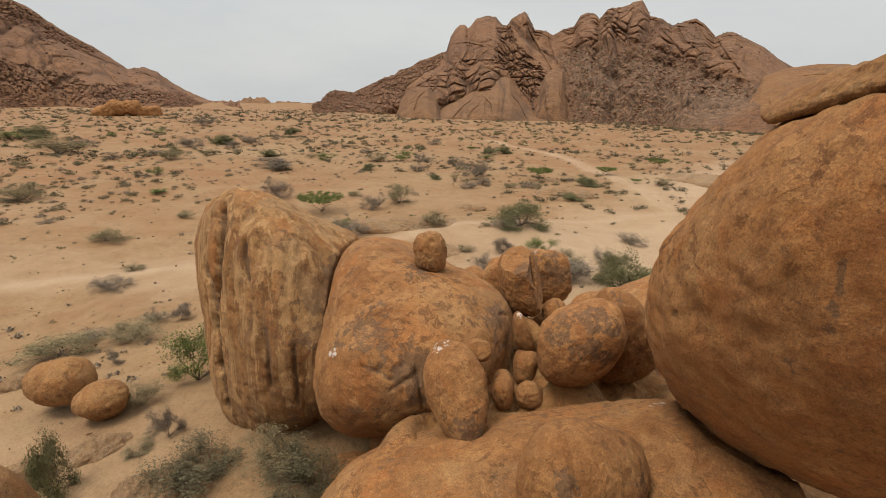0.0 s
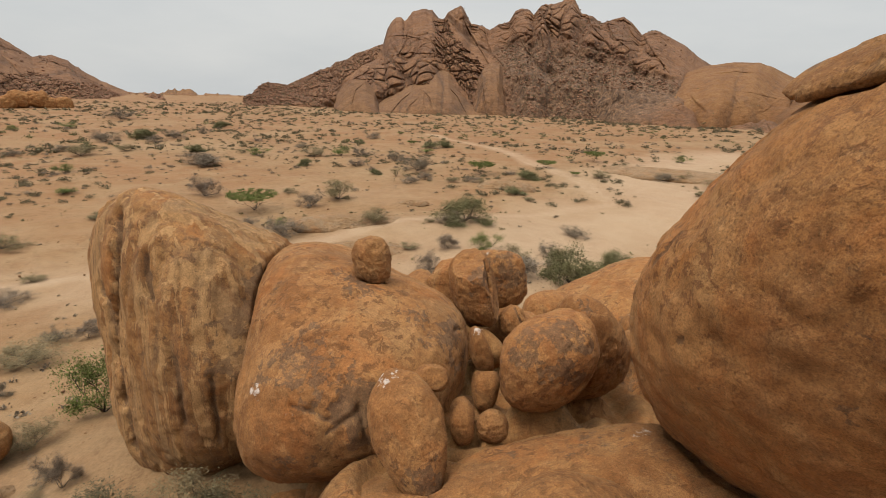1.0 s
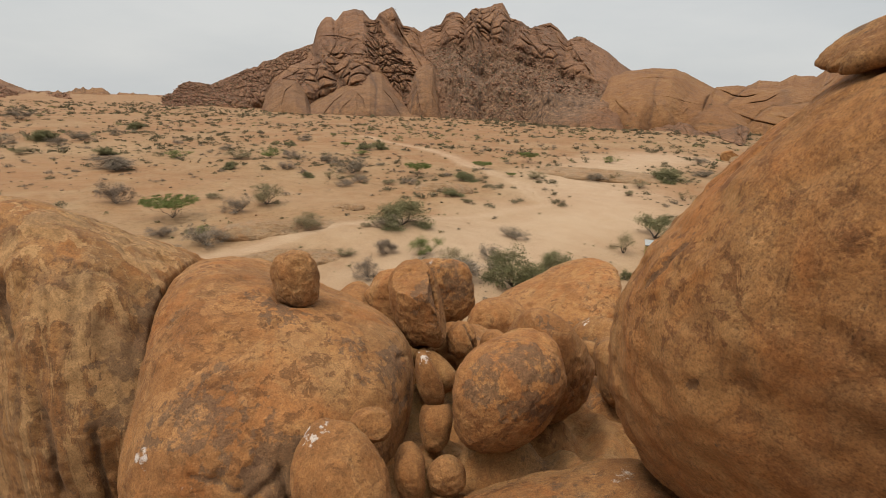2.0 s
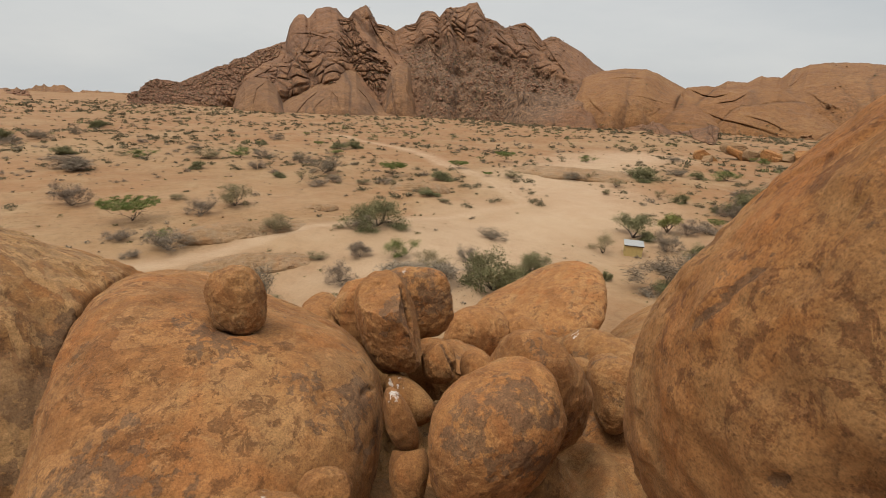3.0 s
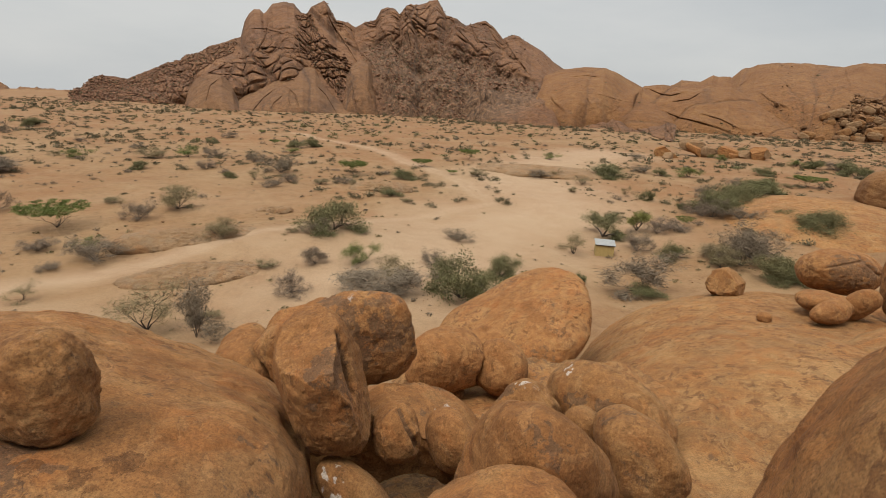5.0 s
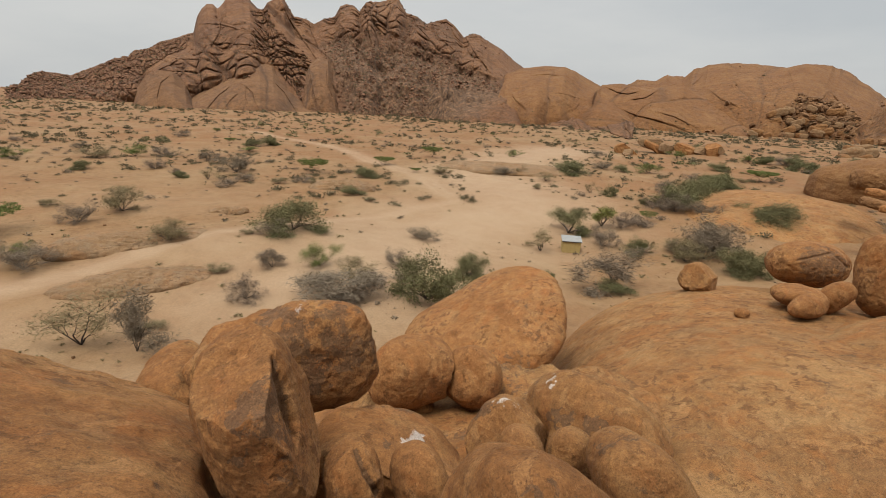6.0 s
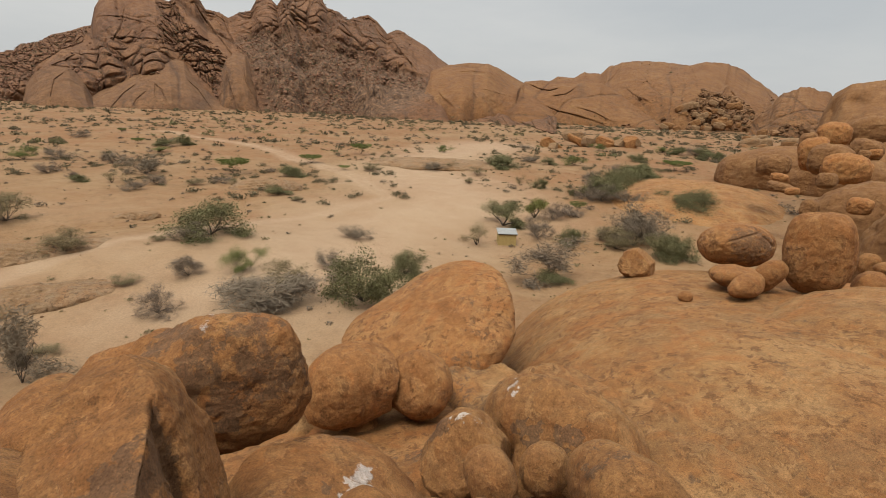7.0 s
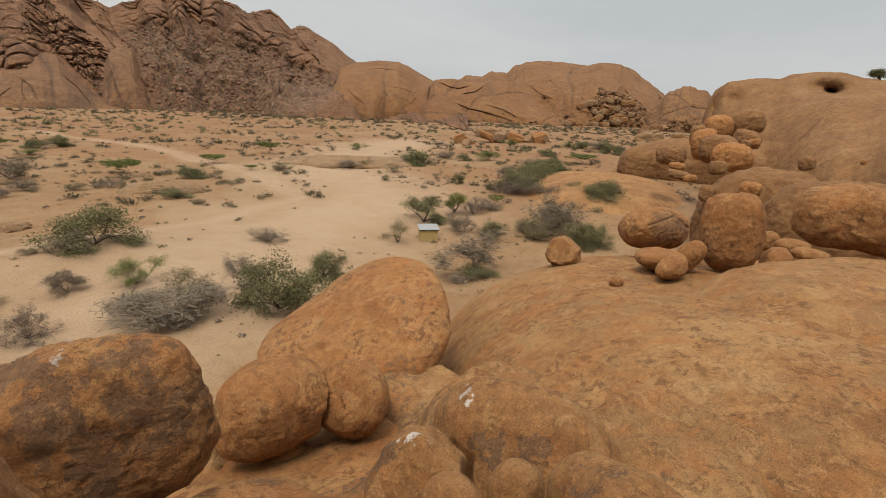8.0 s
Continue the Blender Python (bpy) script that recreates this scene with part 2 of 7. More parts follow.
def rubble_material(name, low, high):
    g = Nodes(name, 0.95)
    col = g.mix(g.per_island(), low, high)
    col = g.mix(0.7, col, g.ramp(g.noise(0.9, 6, 0.7), (0.36, 0.55), (0.62, 1.3)), 'MULTIPLY')
    return g.done(col, g.bump(g.noise(0.8, 6, 0.7), 0.6, 0.5))


RUBBLE = rubble_material("loose_rock", (0.120, 0.062, 0.038), (0.225, 0.118, 0.069))
RUBBLE_PALE = rubble_material("loose_rock_pale", (0.108, 0.055, 0.025), (0.216, 0.116, 0.055))
OUTCROP = granite("granite_sandy", (0.139, 0.080, 0.037), (0.184, 0.109, 0.054), (0.222, 0.139, 0.075), patch=0.64, skin=0.4)
def foliage(name, dark, light, dry):
    g = Nodes(name, 0.8)
    col = g.mix(g.per_island(), dark, light)
    col = g.mix(g.math('MULTIPLY', g.per_thing(), 0.45), col, dry)
    g.bsdf.inputs["Specular IOR Level"].default_value = 0.15
    return g.done(col)


def bark(name, low, high):
    g = Nodes(name, 0.95)
    col = g.ramp(g.noise(14.0, 6, 0.7, vec=g.scaled((1, 1, 0.3))), (0.35, low), (0.65, high))
    return g.done(col, g.bump(g.noise(30.0, 4, 0.7), 0.5, 0.02))


LEAF_GREEN = foliage("green_leaf", (0.074, 0.072, 0.030), (0.150, 0.142, 0.062), (0.150, 0.126, 0.062))
LEAF_SCRUB = foliage("scrub_leaf", (0.072, 0.058, 0.033), (0.140, 0.112, 0.064), (0.095, 0.090, 0.044))
LEAF_BRIGHT = foliage("bright_leaf", (0.055, 0.072, 0.016), (0.130, 0.150, 0.038), (0.130, 0.130, 0.045))
LEAF_YELLOW = foliage("yellow_leaf", (0.098, 0.101, 0.021), (0.181, 0.174, 0.052), (0.161, 0.139, 0.056))
LEAF_GREY = foliage("grey_leaf", (0.105, 0.075, 0.054), (0.220, 0.165, 0.120), (0.140, 0.120, 0.075))
LEAF_DRY = foliage("dry_leaf", (0.105, 0.083, 0.040), (0.210, 0.168, 0.085), (0.190, 0.140, 0.080))
BARK = bark("grey_bark", (0.049, 0.035, 0.025), (0.119, 0.091, 0.070))
BARK_DARK = bark("dark_bark", (0.020, 0.014, 0.011), (0.059, 0.043, 0.031))

# SHAPE HELPERS
_tab = np.random.RandomState(7).rand(4096)


def vnoise(p, seed=0):
    """Smooth lattice noise in -1..1 for rows of x, y, z."""
    p = np.asarray(p, float)
    i = np.floor(p).astype(np.int64)
    u = p - i
    u = u * u * u * (u * (u * 6 - 15) + 10)
    out = np.zeros(len(p))
    for dx in (0, 1):
        for dy in (0, 1):
            for dz in (0, 1):
                h = ((i[:, 0] + dx) * 73856093 ^ (i[:, 1] + dy) * 19349663 ^ (i[:, 2] + dz) * 83492791 ^ seed * 2654435) & 4095
                w = (u[:, 0] if dx else 1 - u[:, 0]) * (u[:, 1] if dy else 1 - u[:, 1]) * (u[:, 2] if dz else 1 - u[:, 2])
                out += w * _tab[h]
    return out * 2 - 1


def fbm(p, octaves=4, seed=0, gain=0.5):
    p, out, amp = np.asarray(p, float), 0.0, 1.0
    for k in range(octaves):
        out = out + amp * vnoise(p * 2.0 ** k + 17.3 * k, seed + k)
        amp *= gain
    return out


def xyz(x, y, z=0.0):
    return np.stack(np.broadcast_arrays(np.asarray(x, float), np.asarray(y, float), np.asarray(z, float)), -1)


def sheet(name, verts, faces, material, smooth=True, **attrs):
    """One mesh object from arrays of vertices and faces; attrs are float attributes on its points."""
    me = bpy.data.meshes.new(name)
    me.from_pydata(np.asarray(verts).tolist(), [], np.asarray(faces).tolist())
    for key, values in attrs.items():
        me.attributes.new(key, 'FLOAT', 'POINT').data.foreach_set("value", np.asarray(values, np.float32))
    me.materials.append(material)
    if smooth:
        me.shade_smooth()
    me.update()
    return new(name, me)


def grid_faces(n, m, wrap=False):
    """Quads of a grid of n rows by m columns."""
    a = np.arange(n * m).reshape(n, m)
    b = np.roll(a, -1, 1) if wrap else a[:, 1:]
    a = a if wrap else a[:, :-1]
    return np.stack([a[:-1].ravel(), b[:-1].ravel(), b[1:].ravel(), a[1:].ravel()], 1)


def gauss(x, y, cx, cy, sx, sy=None):
    return np.exp(-((x - cx) / sx) ** 2 - ((y - cy) / (sy or sx)) ** 2)


def near_line(x, y, pts, width):
    """1 on a line through pts, falling softly to 0 at its width."""
    d = np.full(np.shape(x), 1e9)
    for (ax, ay), (bx, by) in zip(pts[:-1], pts[1:]):
        ux, uy = bx - ax, by - ay
        s = np.clip(((x - ax) * ux + (y - ay) * uy) / (ux * ux + uy * uy), 0, 1)
        d = np.minimum(d, np.hypot(x - ax - s * ux, y - ay - s * uy))
    return np.clip(1.3 - d / width, 0, 1)


# GROUND
def ground_z(x, y):
    x, y = np.atleast_1d(np.asarray(x, float)), np.atleast_1d(np.asarray(y, float))
    far = np.clip((np.hypot(x, y) - 120) / 400, 0, 1)
    z = 3.9 + 2.9 * gauss(x, y, -16, 22, 22, 24) + 5.5 * gauss(x, y, 6, 16, 16, 18) - 1.4 * gauss(x, y, 50, 66, 22, 20)
    z = z - 2.8 * gauss(x, y, 10, 28, 8, 6) - 3.0 * gauss(x, y, -2.2, 17.5, 2.8, 3.0)
    z = z + 1.7 * gauss(x, y, 11, 76, 13, 9) - 0.6 * gauss(x, y, 30, 72, 14) + 1.2 * far
    z = z + 0.5 * fbm(xyz(x / 19, y / 19), 3, 5) + 0.12 * fbm(xyz(x / 3.1, y / 3.1), 3, 9) * (1 - far)
    return z - 0.0225 * np.clip(np.hypot(x, y) - 950, 0, None)


MAIN_TRACK = [(-62, 44), (-34, 57), (-12, 69), (8, 80), (26, 88), (44, 98), (50, 118), (46, 150), (42, 185), (20, 240)]
WASH = [(14, 62), (28, 72), (40, 82), (52, 86), (60, 100), (66, 120), (90, 150), (130, 175)]


def build_ground():
    az = np.radians(np.r_[np.arange(-72, 96, 0.22), np.arange(96, 288, 2.0)])
    r = np.r_[0.0, np.geomspace(4, 420, 330), np.geomspace(430, 4500, 40)]
    rr, aa = np.meshgrid(r, az, indexing="ij")
    x, y = rr * np.sin(aa), rr * np.cos(aa)
    z = ground_z(x.ravel(), y.ravel())
    x, y = x.ravel(), y.ravel()
    wob = 2.5 * fbm(xyz(x / 11, y / 11), 3, 21)
    track = np.maximum(near_line(x + wob, y, MAIN_TRACK, 3.4) * 0.5, near_line(x + wob, y - wob, WASH, 19.0) * 0.8)
    ruts = np.maximum(near_line(x + 0.6 * wob + 1.0, y, MAIN_TRACK, 0.8), near_line(x + 0.6 * wob - 1.0, y, MAIN_TRACK, 0.8)) * 0.25
    track = np.clip(np.maximum(track + ruts, 0.6 * np.clip(0.2 + 1.2 * fbm(xyz(x / 26, y / 18), 4, 61), 0, 1) * gauss(x, y, -30, 60, 50, 40)), 0, 1)
    red = np.clip(0.5 + 0.9 * fbm(xyz(x / 60, y / 45), 3, 33) + 0.7 * np.clip((np.hypot(x, y) - 110) / 120, 0, 1), 0, 1) * np.clip((np.hypot(x, y) - 40) / 110, 0.1, 1)
    ob = sheet("ground", np.stack([x, y, z], 1), grid_faces(len(r), len(az), True), SAND, track=track, red=red, shade_litter=0 * x)
    return tagged(ob, "tan sandy desert plain with pale vehicle tracks and grit", "ground", kind="structure")


build_ground()


def bulges(u, w, seed):
    """Rounded bulges parted by creases over a plane: height 0 to 1, and how far the nearest crease is."""
    iu, iw = np.floor(u).astype(np.int64), np.floor(w).astype(np.int64)
    f1, f2 = np.full(len(u), 9.0), np.full(len(u), 9.0)
    for du in (-1, 0, 1):
        for dw in (-1, 0, 1):
            k = ((iu + du) * 73856093 ^ (iw + dw) * 19349663 ^ (seed + 11) * 83492791) & 4095
            q = np.hypot(u - iu - du - _tab[k], w - iw - dw - _tab[(k * 7 + 13) & 4095])
            f2 = np.minimum(f2, np.maximum(f1, q))
            f1 = np.minimum(f1, q)
    return np.sqrt(np.clip(1 - (f1 / 1.05) ** 2, 0, 1)), f2 - f1


def chosen(at, chance, count, seed):
    """Places picked from a sheet's points by chance, a little off the points."""
    rs = np.random.RandomState(seed)
    pick = rs.choice(len(at), count, p=chance / chance.sum())
    return rs, at[pick] + rs.normal(size=(count, 3)) * (0.8, 0.8, 0.1)


def strew(name, label, at, chance, count, size, mat, seed):
    """Loose angular rocks, one low block each, joined."""
    bm = bmesh.new()
    bmesh.ops.create_icosphere(bm, subdivisions=1, radius=1.0)
    base = np.array([q.co[:] for q in bm.verts])
    tri = np.array([[q.index for q in face.verts] for face in bm.faces])
    bm.free()
    rs, c = chosen(at, chance, count, seed)
    q = rs.normal(size=(count, 4))
    q /= np.linalg.norm(q, axis=1)[:, None]
    w, i, j, k = q.T
    rot = np.stack([1 - 2 * (j * j + k * k), 2 * (i * j - k * w), 2 * (i * k + j * w), 2 * (i * j + k * w), 1 - 2 * (i * i + k * k), 2 * (j * k - i * w), 2 * (i * k - j * w), 2 * (j * k + i * w), 1 - 2 * (i * i + j * j)], 1).reshape(-1, 3, 3)
    r = size[0] * (size[1] / size[0]) ** (rs.rand(count) ** 2.2)
    axes = r[:, None] * rs.uniform(0.55, 1.15, (count, 3))
    v = base[None] * (1 + 0.22 * rs.normal(size=(count, len(base), 1)).clip(-1.5, 1.5)) * axes[:, None]
    v = np.einsum("nij,nvj->nvi", rot, v) * (1, 1, 0.8) + c[:, None] + np.array([0, 0, 0.25]) * r[:, None, None]
    f = (tri[None] + np.arange(count)[:, None, None] * len(base)).reshape(-1, 3)
    return tagged(sheet(name, v.reshape(-1, 3), f, mat, smooth=False), label, "rubble", kind="stuff")


def leaf_quads(c, s, blades, rs):
    """Small leaves in clumps of width s round the places c."""
    m = len(c)
    u = rs.normal(size=(m, blades, 3)) * (0.23, 0.23, 0.15)
    u[..., 2] = np.abs(u[..., 2]) + 0.06
    c = c[:, None] + u * s[:, None, None]
    t = rs.normal(size=(m, blades, 3))
    t /= np.linalg.norm(t, axis=-1, keepdims=True)
    b = np.cross(t, rs.normal(size=(m, blades, 3)))
    b /= np.linalg.norm(b, axis=-1, keepdims=True)
    k = (0.18 * s * (14 / blades) ** 0.5)[:, None, None] * rs.uniform(0.6, 1.3, (m, blades, 1))
    v = np.stack([c - t * k, c + b * k * 0.7, c + t * k, c - b * k * 0.7], 2).reshape(-1, 3)
    return v, np.arange(len(v)).reshape(-1, 4)


def tufts(name, label, at, chance, count, size, mat, seed, blades=22):
    rs, c = chosen(at, chance, count, seed)
    v, f = leaf_quads(c, size[0] * (size[1] / size[0]) ** rs.rand(count), blades, rs)
    return tagged(sheet(name, v, f, mat, smooth=False), label, "scrub", kind="stuff")


# FAR HILLS, shaped to the camera's view: each has a skyline of (azimuth, elevation) in degrees as seen from the camera,
# a foot and a crest distance


def inside(x, y, poly):
    """1 within a polygon, else 0."""
    odd = np.zeros(len(x), bool)
    for (ax, ay), (bx, by) in zip(poly, poly[1:] + poly[:1]):
        odd ^= ((ay > y) != (by > y)) & (x < (bx - ax) * (y - ay) / ((by - ay) or 1e-9) + ax)
    return odd.astype(float)


def hill(label, skyline, foot, crest, material, cols=420, rows=90, power=0.8, crag=6.0, joint=1.0, seed=1, scrub=0.6, rough=1.0, size=40.0, base=2.0, slope=0.0, stretch=0.5, spread=0.06, knob=0.25, lean=0.35, camera_at=(2.0, 8.0, 24.0), hollows=(), cracks=(), scree=None, weights=(1.3, 0.42, 0.13), broken=(), stones=0, stone=(1.2, 4.5), bushes=0, loose_mat=None, strays=0.02, bare_from=999.0):
    """A rocky hill: a sheet that climbs from its foot to the skyline, as the camera sees it, and falls away behind. Its
    relief is of rounded bulges parted by sharp clefts. All angles are from a camera position. hollows: (azimuth,
    elevation, width, height, depth); cracks: (width, depth, line), with the rock above the line proud of that below;
    scree: polygon of loose stones;
    broken: polygons of jumbled blocks; stones and bushes: how many lie loose on it, but for its foot from the azimuth
    bare_from on."""
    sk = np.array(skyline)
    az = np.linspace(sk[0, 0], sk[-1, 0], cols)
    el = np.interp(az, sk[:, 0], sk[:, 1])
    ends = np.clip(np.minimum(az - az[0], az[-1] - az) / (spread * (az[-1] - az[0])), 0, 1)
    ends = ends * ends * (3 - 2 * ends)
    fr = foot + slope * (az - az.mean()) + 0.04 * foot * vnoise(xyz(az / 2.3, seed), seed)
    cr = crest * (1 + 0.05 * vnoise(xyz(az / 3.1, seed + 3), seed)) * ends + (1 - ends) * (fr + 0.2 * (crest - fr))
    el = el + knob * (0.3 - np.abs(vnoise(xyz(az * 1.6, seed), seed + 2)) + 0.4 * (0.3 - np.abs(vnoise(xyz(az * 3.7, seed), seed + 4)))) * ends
    top = camera_at[2] + cr * np.tan(np.radians(el))
    s = np.r_[np.linspace(0, 1, rows), np.linspace(1.02, 1.5, 10)]
    ss, k = np.meshgrid(s, np.arange(cols), indexing="ij")
    ss, k = ss.ravel(), k.ravel()
    a = np.radians(az[k])
    up = np.where(ss <= 1, np.clip(ss, 0, 1) ** power, 1 - (ss - 1) * 1.6)
    z = (base - 3) + (top[k] - base + 3) * up
    dist = fr[k] + (cr - fr)[k] * ss
    rise = np.degrees(np.arctan2(z - camera_at[2], dist))
    p = xyz(a * crest / size, dist * 0.33 / size, z * 0.8 / size)
    u = a * crest / size + lean * z / size + 0.3 * vnoise(p * 1.1, seed + 21) + 0.1 * vnoise(p * 4, seed + 23)
    w = (0.3 * dist + z) / size * stretch + 0.22 * vnoise(p * 1.1 + 9, seed + 22) + 0.08 * vnoise(p * 4 + 9, seed + 24)
    body = np.clip(np.minimum(ss * 6, (1 - ss) * 9), 0, 1) * (ss <= 1)
    b1, e1 = bulges(u * 0.8, w * 0.8, seed)
    b2, e2 = bulges(u * 2.1 + 4, w * 2.1, seed + 1)
    b3, e3 = bulges(u * 5.3 + 8, w * 5.3 * (1.6 if stretch < 0.8 else 1), seed + 2)
    patch = np.clip(0.5 + 1.3 * fbm(p * 0.7, 3, seed + 7), 0, 1)
    loose = 0 * a
    if scree:
        loose = inside(az[k] + 0.7 * fbm(p * 2, 3, seed + 31), rise + 0.4 * fbm(p * 2 + 5, 3, seed + 32), scree)
        grid = loose.reshape(len(s), cols)
        for axis, reach in ((0, rows // 25), (1, cols // 60)):
            grid = sum(np.roll(grid, q, axis) for q in range(-reach, reach + 1)) / (2 * reach + 1)
        loose = grid.ravel()
    jumble = 0 * a
    for poly in broken:
        jumble = np.maximum(jumble, inside(az[k] + 0.6 * fbm(p * 2.5, 3, seed + 33), rise + 0.35 * fbm(p * 2.5 + 7, 3, seed + 34), poly))
    whole = 1 - 0.85 * loose
    d = weights[0] * b1 * whole + weights[1] * b2 * (0.35 + 0.65 * patch) * whole + weights[2] * b3 * (0.4 + rough * patch) + (0.10 + 0.12 * loose) * fbm(p * 6, 4, seed) + loose * (0.85 * weights[0] * 0.7)
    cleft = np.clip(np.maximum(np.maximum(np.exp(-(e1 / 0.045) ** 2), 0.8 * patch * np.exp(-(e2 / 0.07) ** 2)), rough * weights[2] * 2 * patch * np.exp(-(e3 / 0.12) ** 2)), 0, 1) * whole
    b4, e4 = bulges(u * 11 + 3, w * 8, seed + 5)
    d = d + (0.06 + 0.22 * np.maximum(jumble, 0.5 * loose)) * (0.6 * b3 + 0.5 * b4 - 0.6)
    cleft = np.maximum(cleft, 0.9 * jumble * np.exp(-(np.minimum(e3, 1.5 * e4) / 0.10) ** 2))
    relief = crag * body * (d - 0.85 * weights[0] - 0.25 * joint * cleft)
    dark = 0 * a
    for width, deep, line in cracks:
        wob = 0.25 * width * fbm(p * 5, 3, seed + 41)
        on = near_line(az[k] + wob, (rise + wob) * 1.6, [(q, e * 1.6) for q, e in line], width)
        ends_at = np.array([line[0], line[-1]])
        reach = np.minimum(*[np.hypot(az[k] - q, (rise - e) * 1.6) for q, e in ends_at]) / (0.3 * np.hypot(*(ends_at[1] - ends_at[0])) + 0.01)
        on = on * np.clip(0.25 + reach, 0, 1)
        lip = near_line(az[k] + wob, (rise + wob) * 1.6 - 2.6 * width, [(q, e * 1.6) for q, e in line], 3.2 * width)
        relief = relief + deep * (0.2 * lip - 0.42 * on ** 2) * body
        # part of each crack's shade goes into the colour
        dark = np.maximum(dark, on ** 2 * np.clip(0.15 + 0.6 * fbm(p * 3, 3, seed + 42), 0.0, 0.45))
    dist = dist - relief * 1.3
    z = z + relief * 0.12
    for haz, hel, hw, hh, deep in hollows:
        dist = dist + deep * np.exp(-((az[k] - haz) / hw) ** 2 - ((rise - hel) / hh) ** 2)
    x, y = camera_at[0] + dist * np.sin(a), camera_at[1] + dist * np.cos(a)
    at = np.stack([x, y, z], 1)
    chance = (ss <= 0.94) * (ss > 0.01) * (strays + 1.0 * loose + 0.7 * jumble + np.minimum(1.1, 30 * strays) * cleft * patch + 0.5 * np.clip(0.16 - ss, 0, 1) * rough)
    chance = chance * ((az[k] < bare_from) | (rise > 0.5))
    if stones:
        strew("rubble", "loose angular granite blocks strewn down a hill", at, chance, stones, stone, loose_mat or RUBBLE, seed + 51)
    if bushes:
        tufts("scrub", "dark scrub rooted in the clefts of a hill", at, chance, bushes, (1.2, 3.4), LEAF_SCRUB, seed + 52)
    ob = sheet("hill", at, grid_faces(len(s), cols), material, rough=rough * np.clip(0.3 + patch, 0, 1), scrub=scrub * np.clip(0.7 * patch + 0.6 * cleft, 0, 1), scree=loose, cleft_shade=np.clip(0.8 * cleft * joint + dark, 0, 1))
    return tagged(ob, label, "hill", kind="structure")

hill("distant brown jointed granite hill with scrub", [(-62, 7), (-55, 9.5), (-48, 10), (-42.02, 8.01), (-39.58, 6.87), (-38.09, 6.3), (-36.6, 5.15), (-35.56, 4.35), (-34.06, 3.54), (-32.52, 2.43), (-31.53, 1.65), (-30.36, 1.9), (-29.24, 1.59), (-27.72, 0.35), (-26.33, -0.41), (-24.87, -1.09), (-22, -1.3)], 620, 1000, CLIFF, camera_at=(-0.0, 0.0, 25.2), cols=420, rows=130, seed=4, crag=24, joint=0.9, size=80, stretch=0.8, lean=-0.5, knob=0.1, stones=7000, stone=(0.5, 2.2), bushes=900, broken=[[(-44, -2), (-44, 2.5), (-38, 1.5), (-34, 0.2), (-30, -0.3), (-26, -1.2), (-26, -3)], [(-44, 6.5), (-40, 7.5), (-36, 5), (-33, 2.8), (-36, 3.2), (-40, 4.8)]])
hill("low far heaps of tan granite", [(-24.36, -1.2), (-22.76, -1.06), (-21.1, -0.7), (-19.72, -0.68), (-18.92, -1.12), (-17.21, -1.09), (-14.9, -1.23)], 800, 1000, DOME, camera_at=(-0.0, 0.0, 25.2), cols=160, rows=30, seed=9, crag=5, size=40)
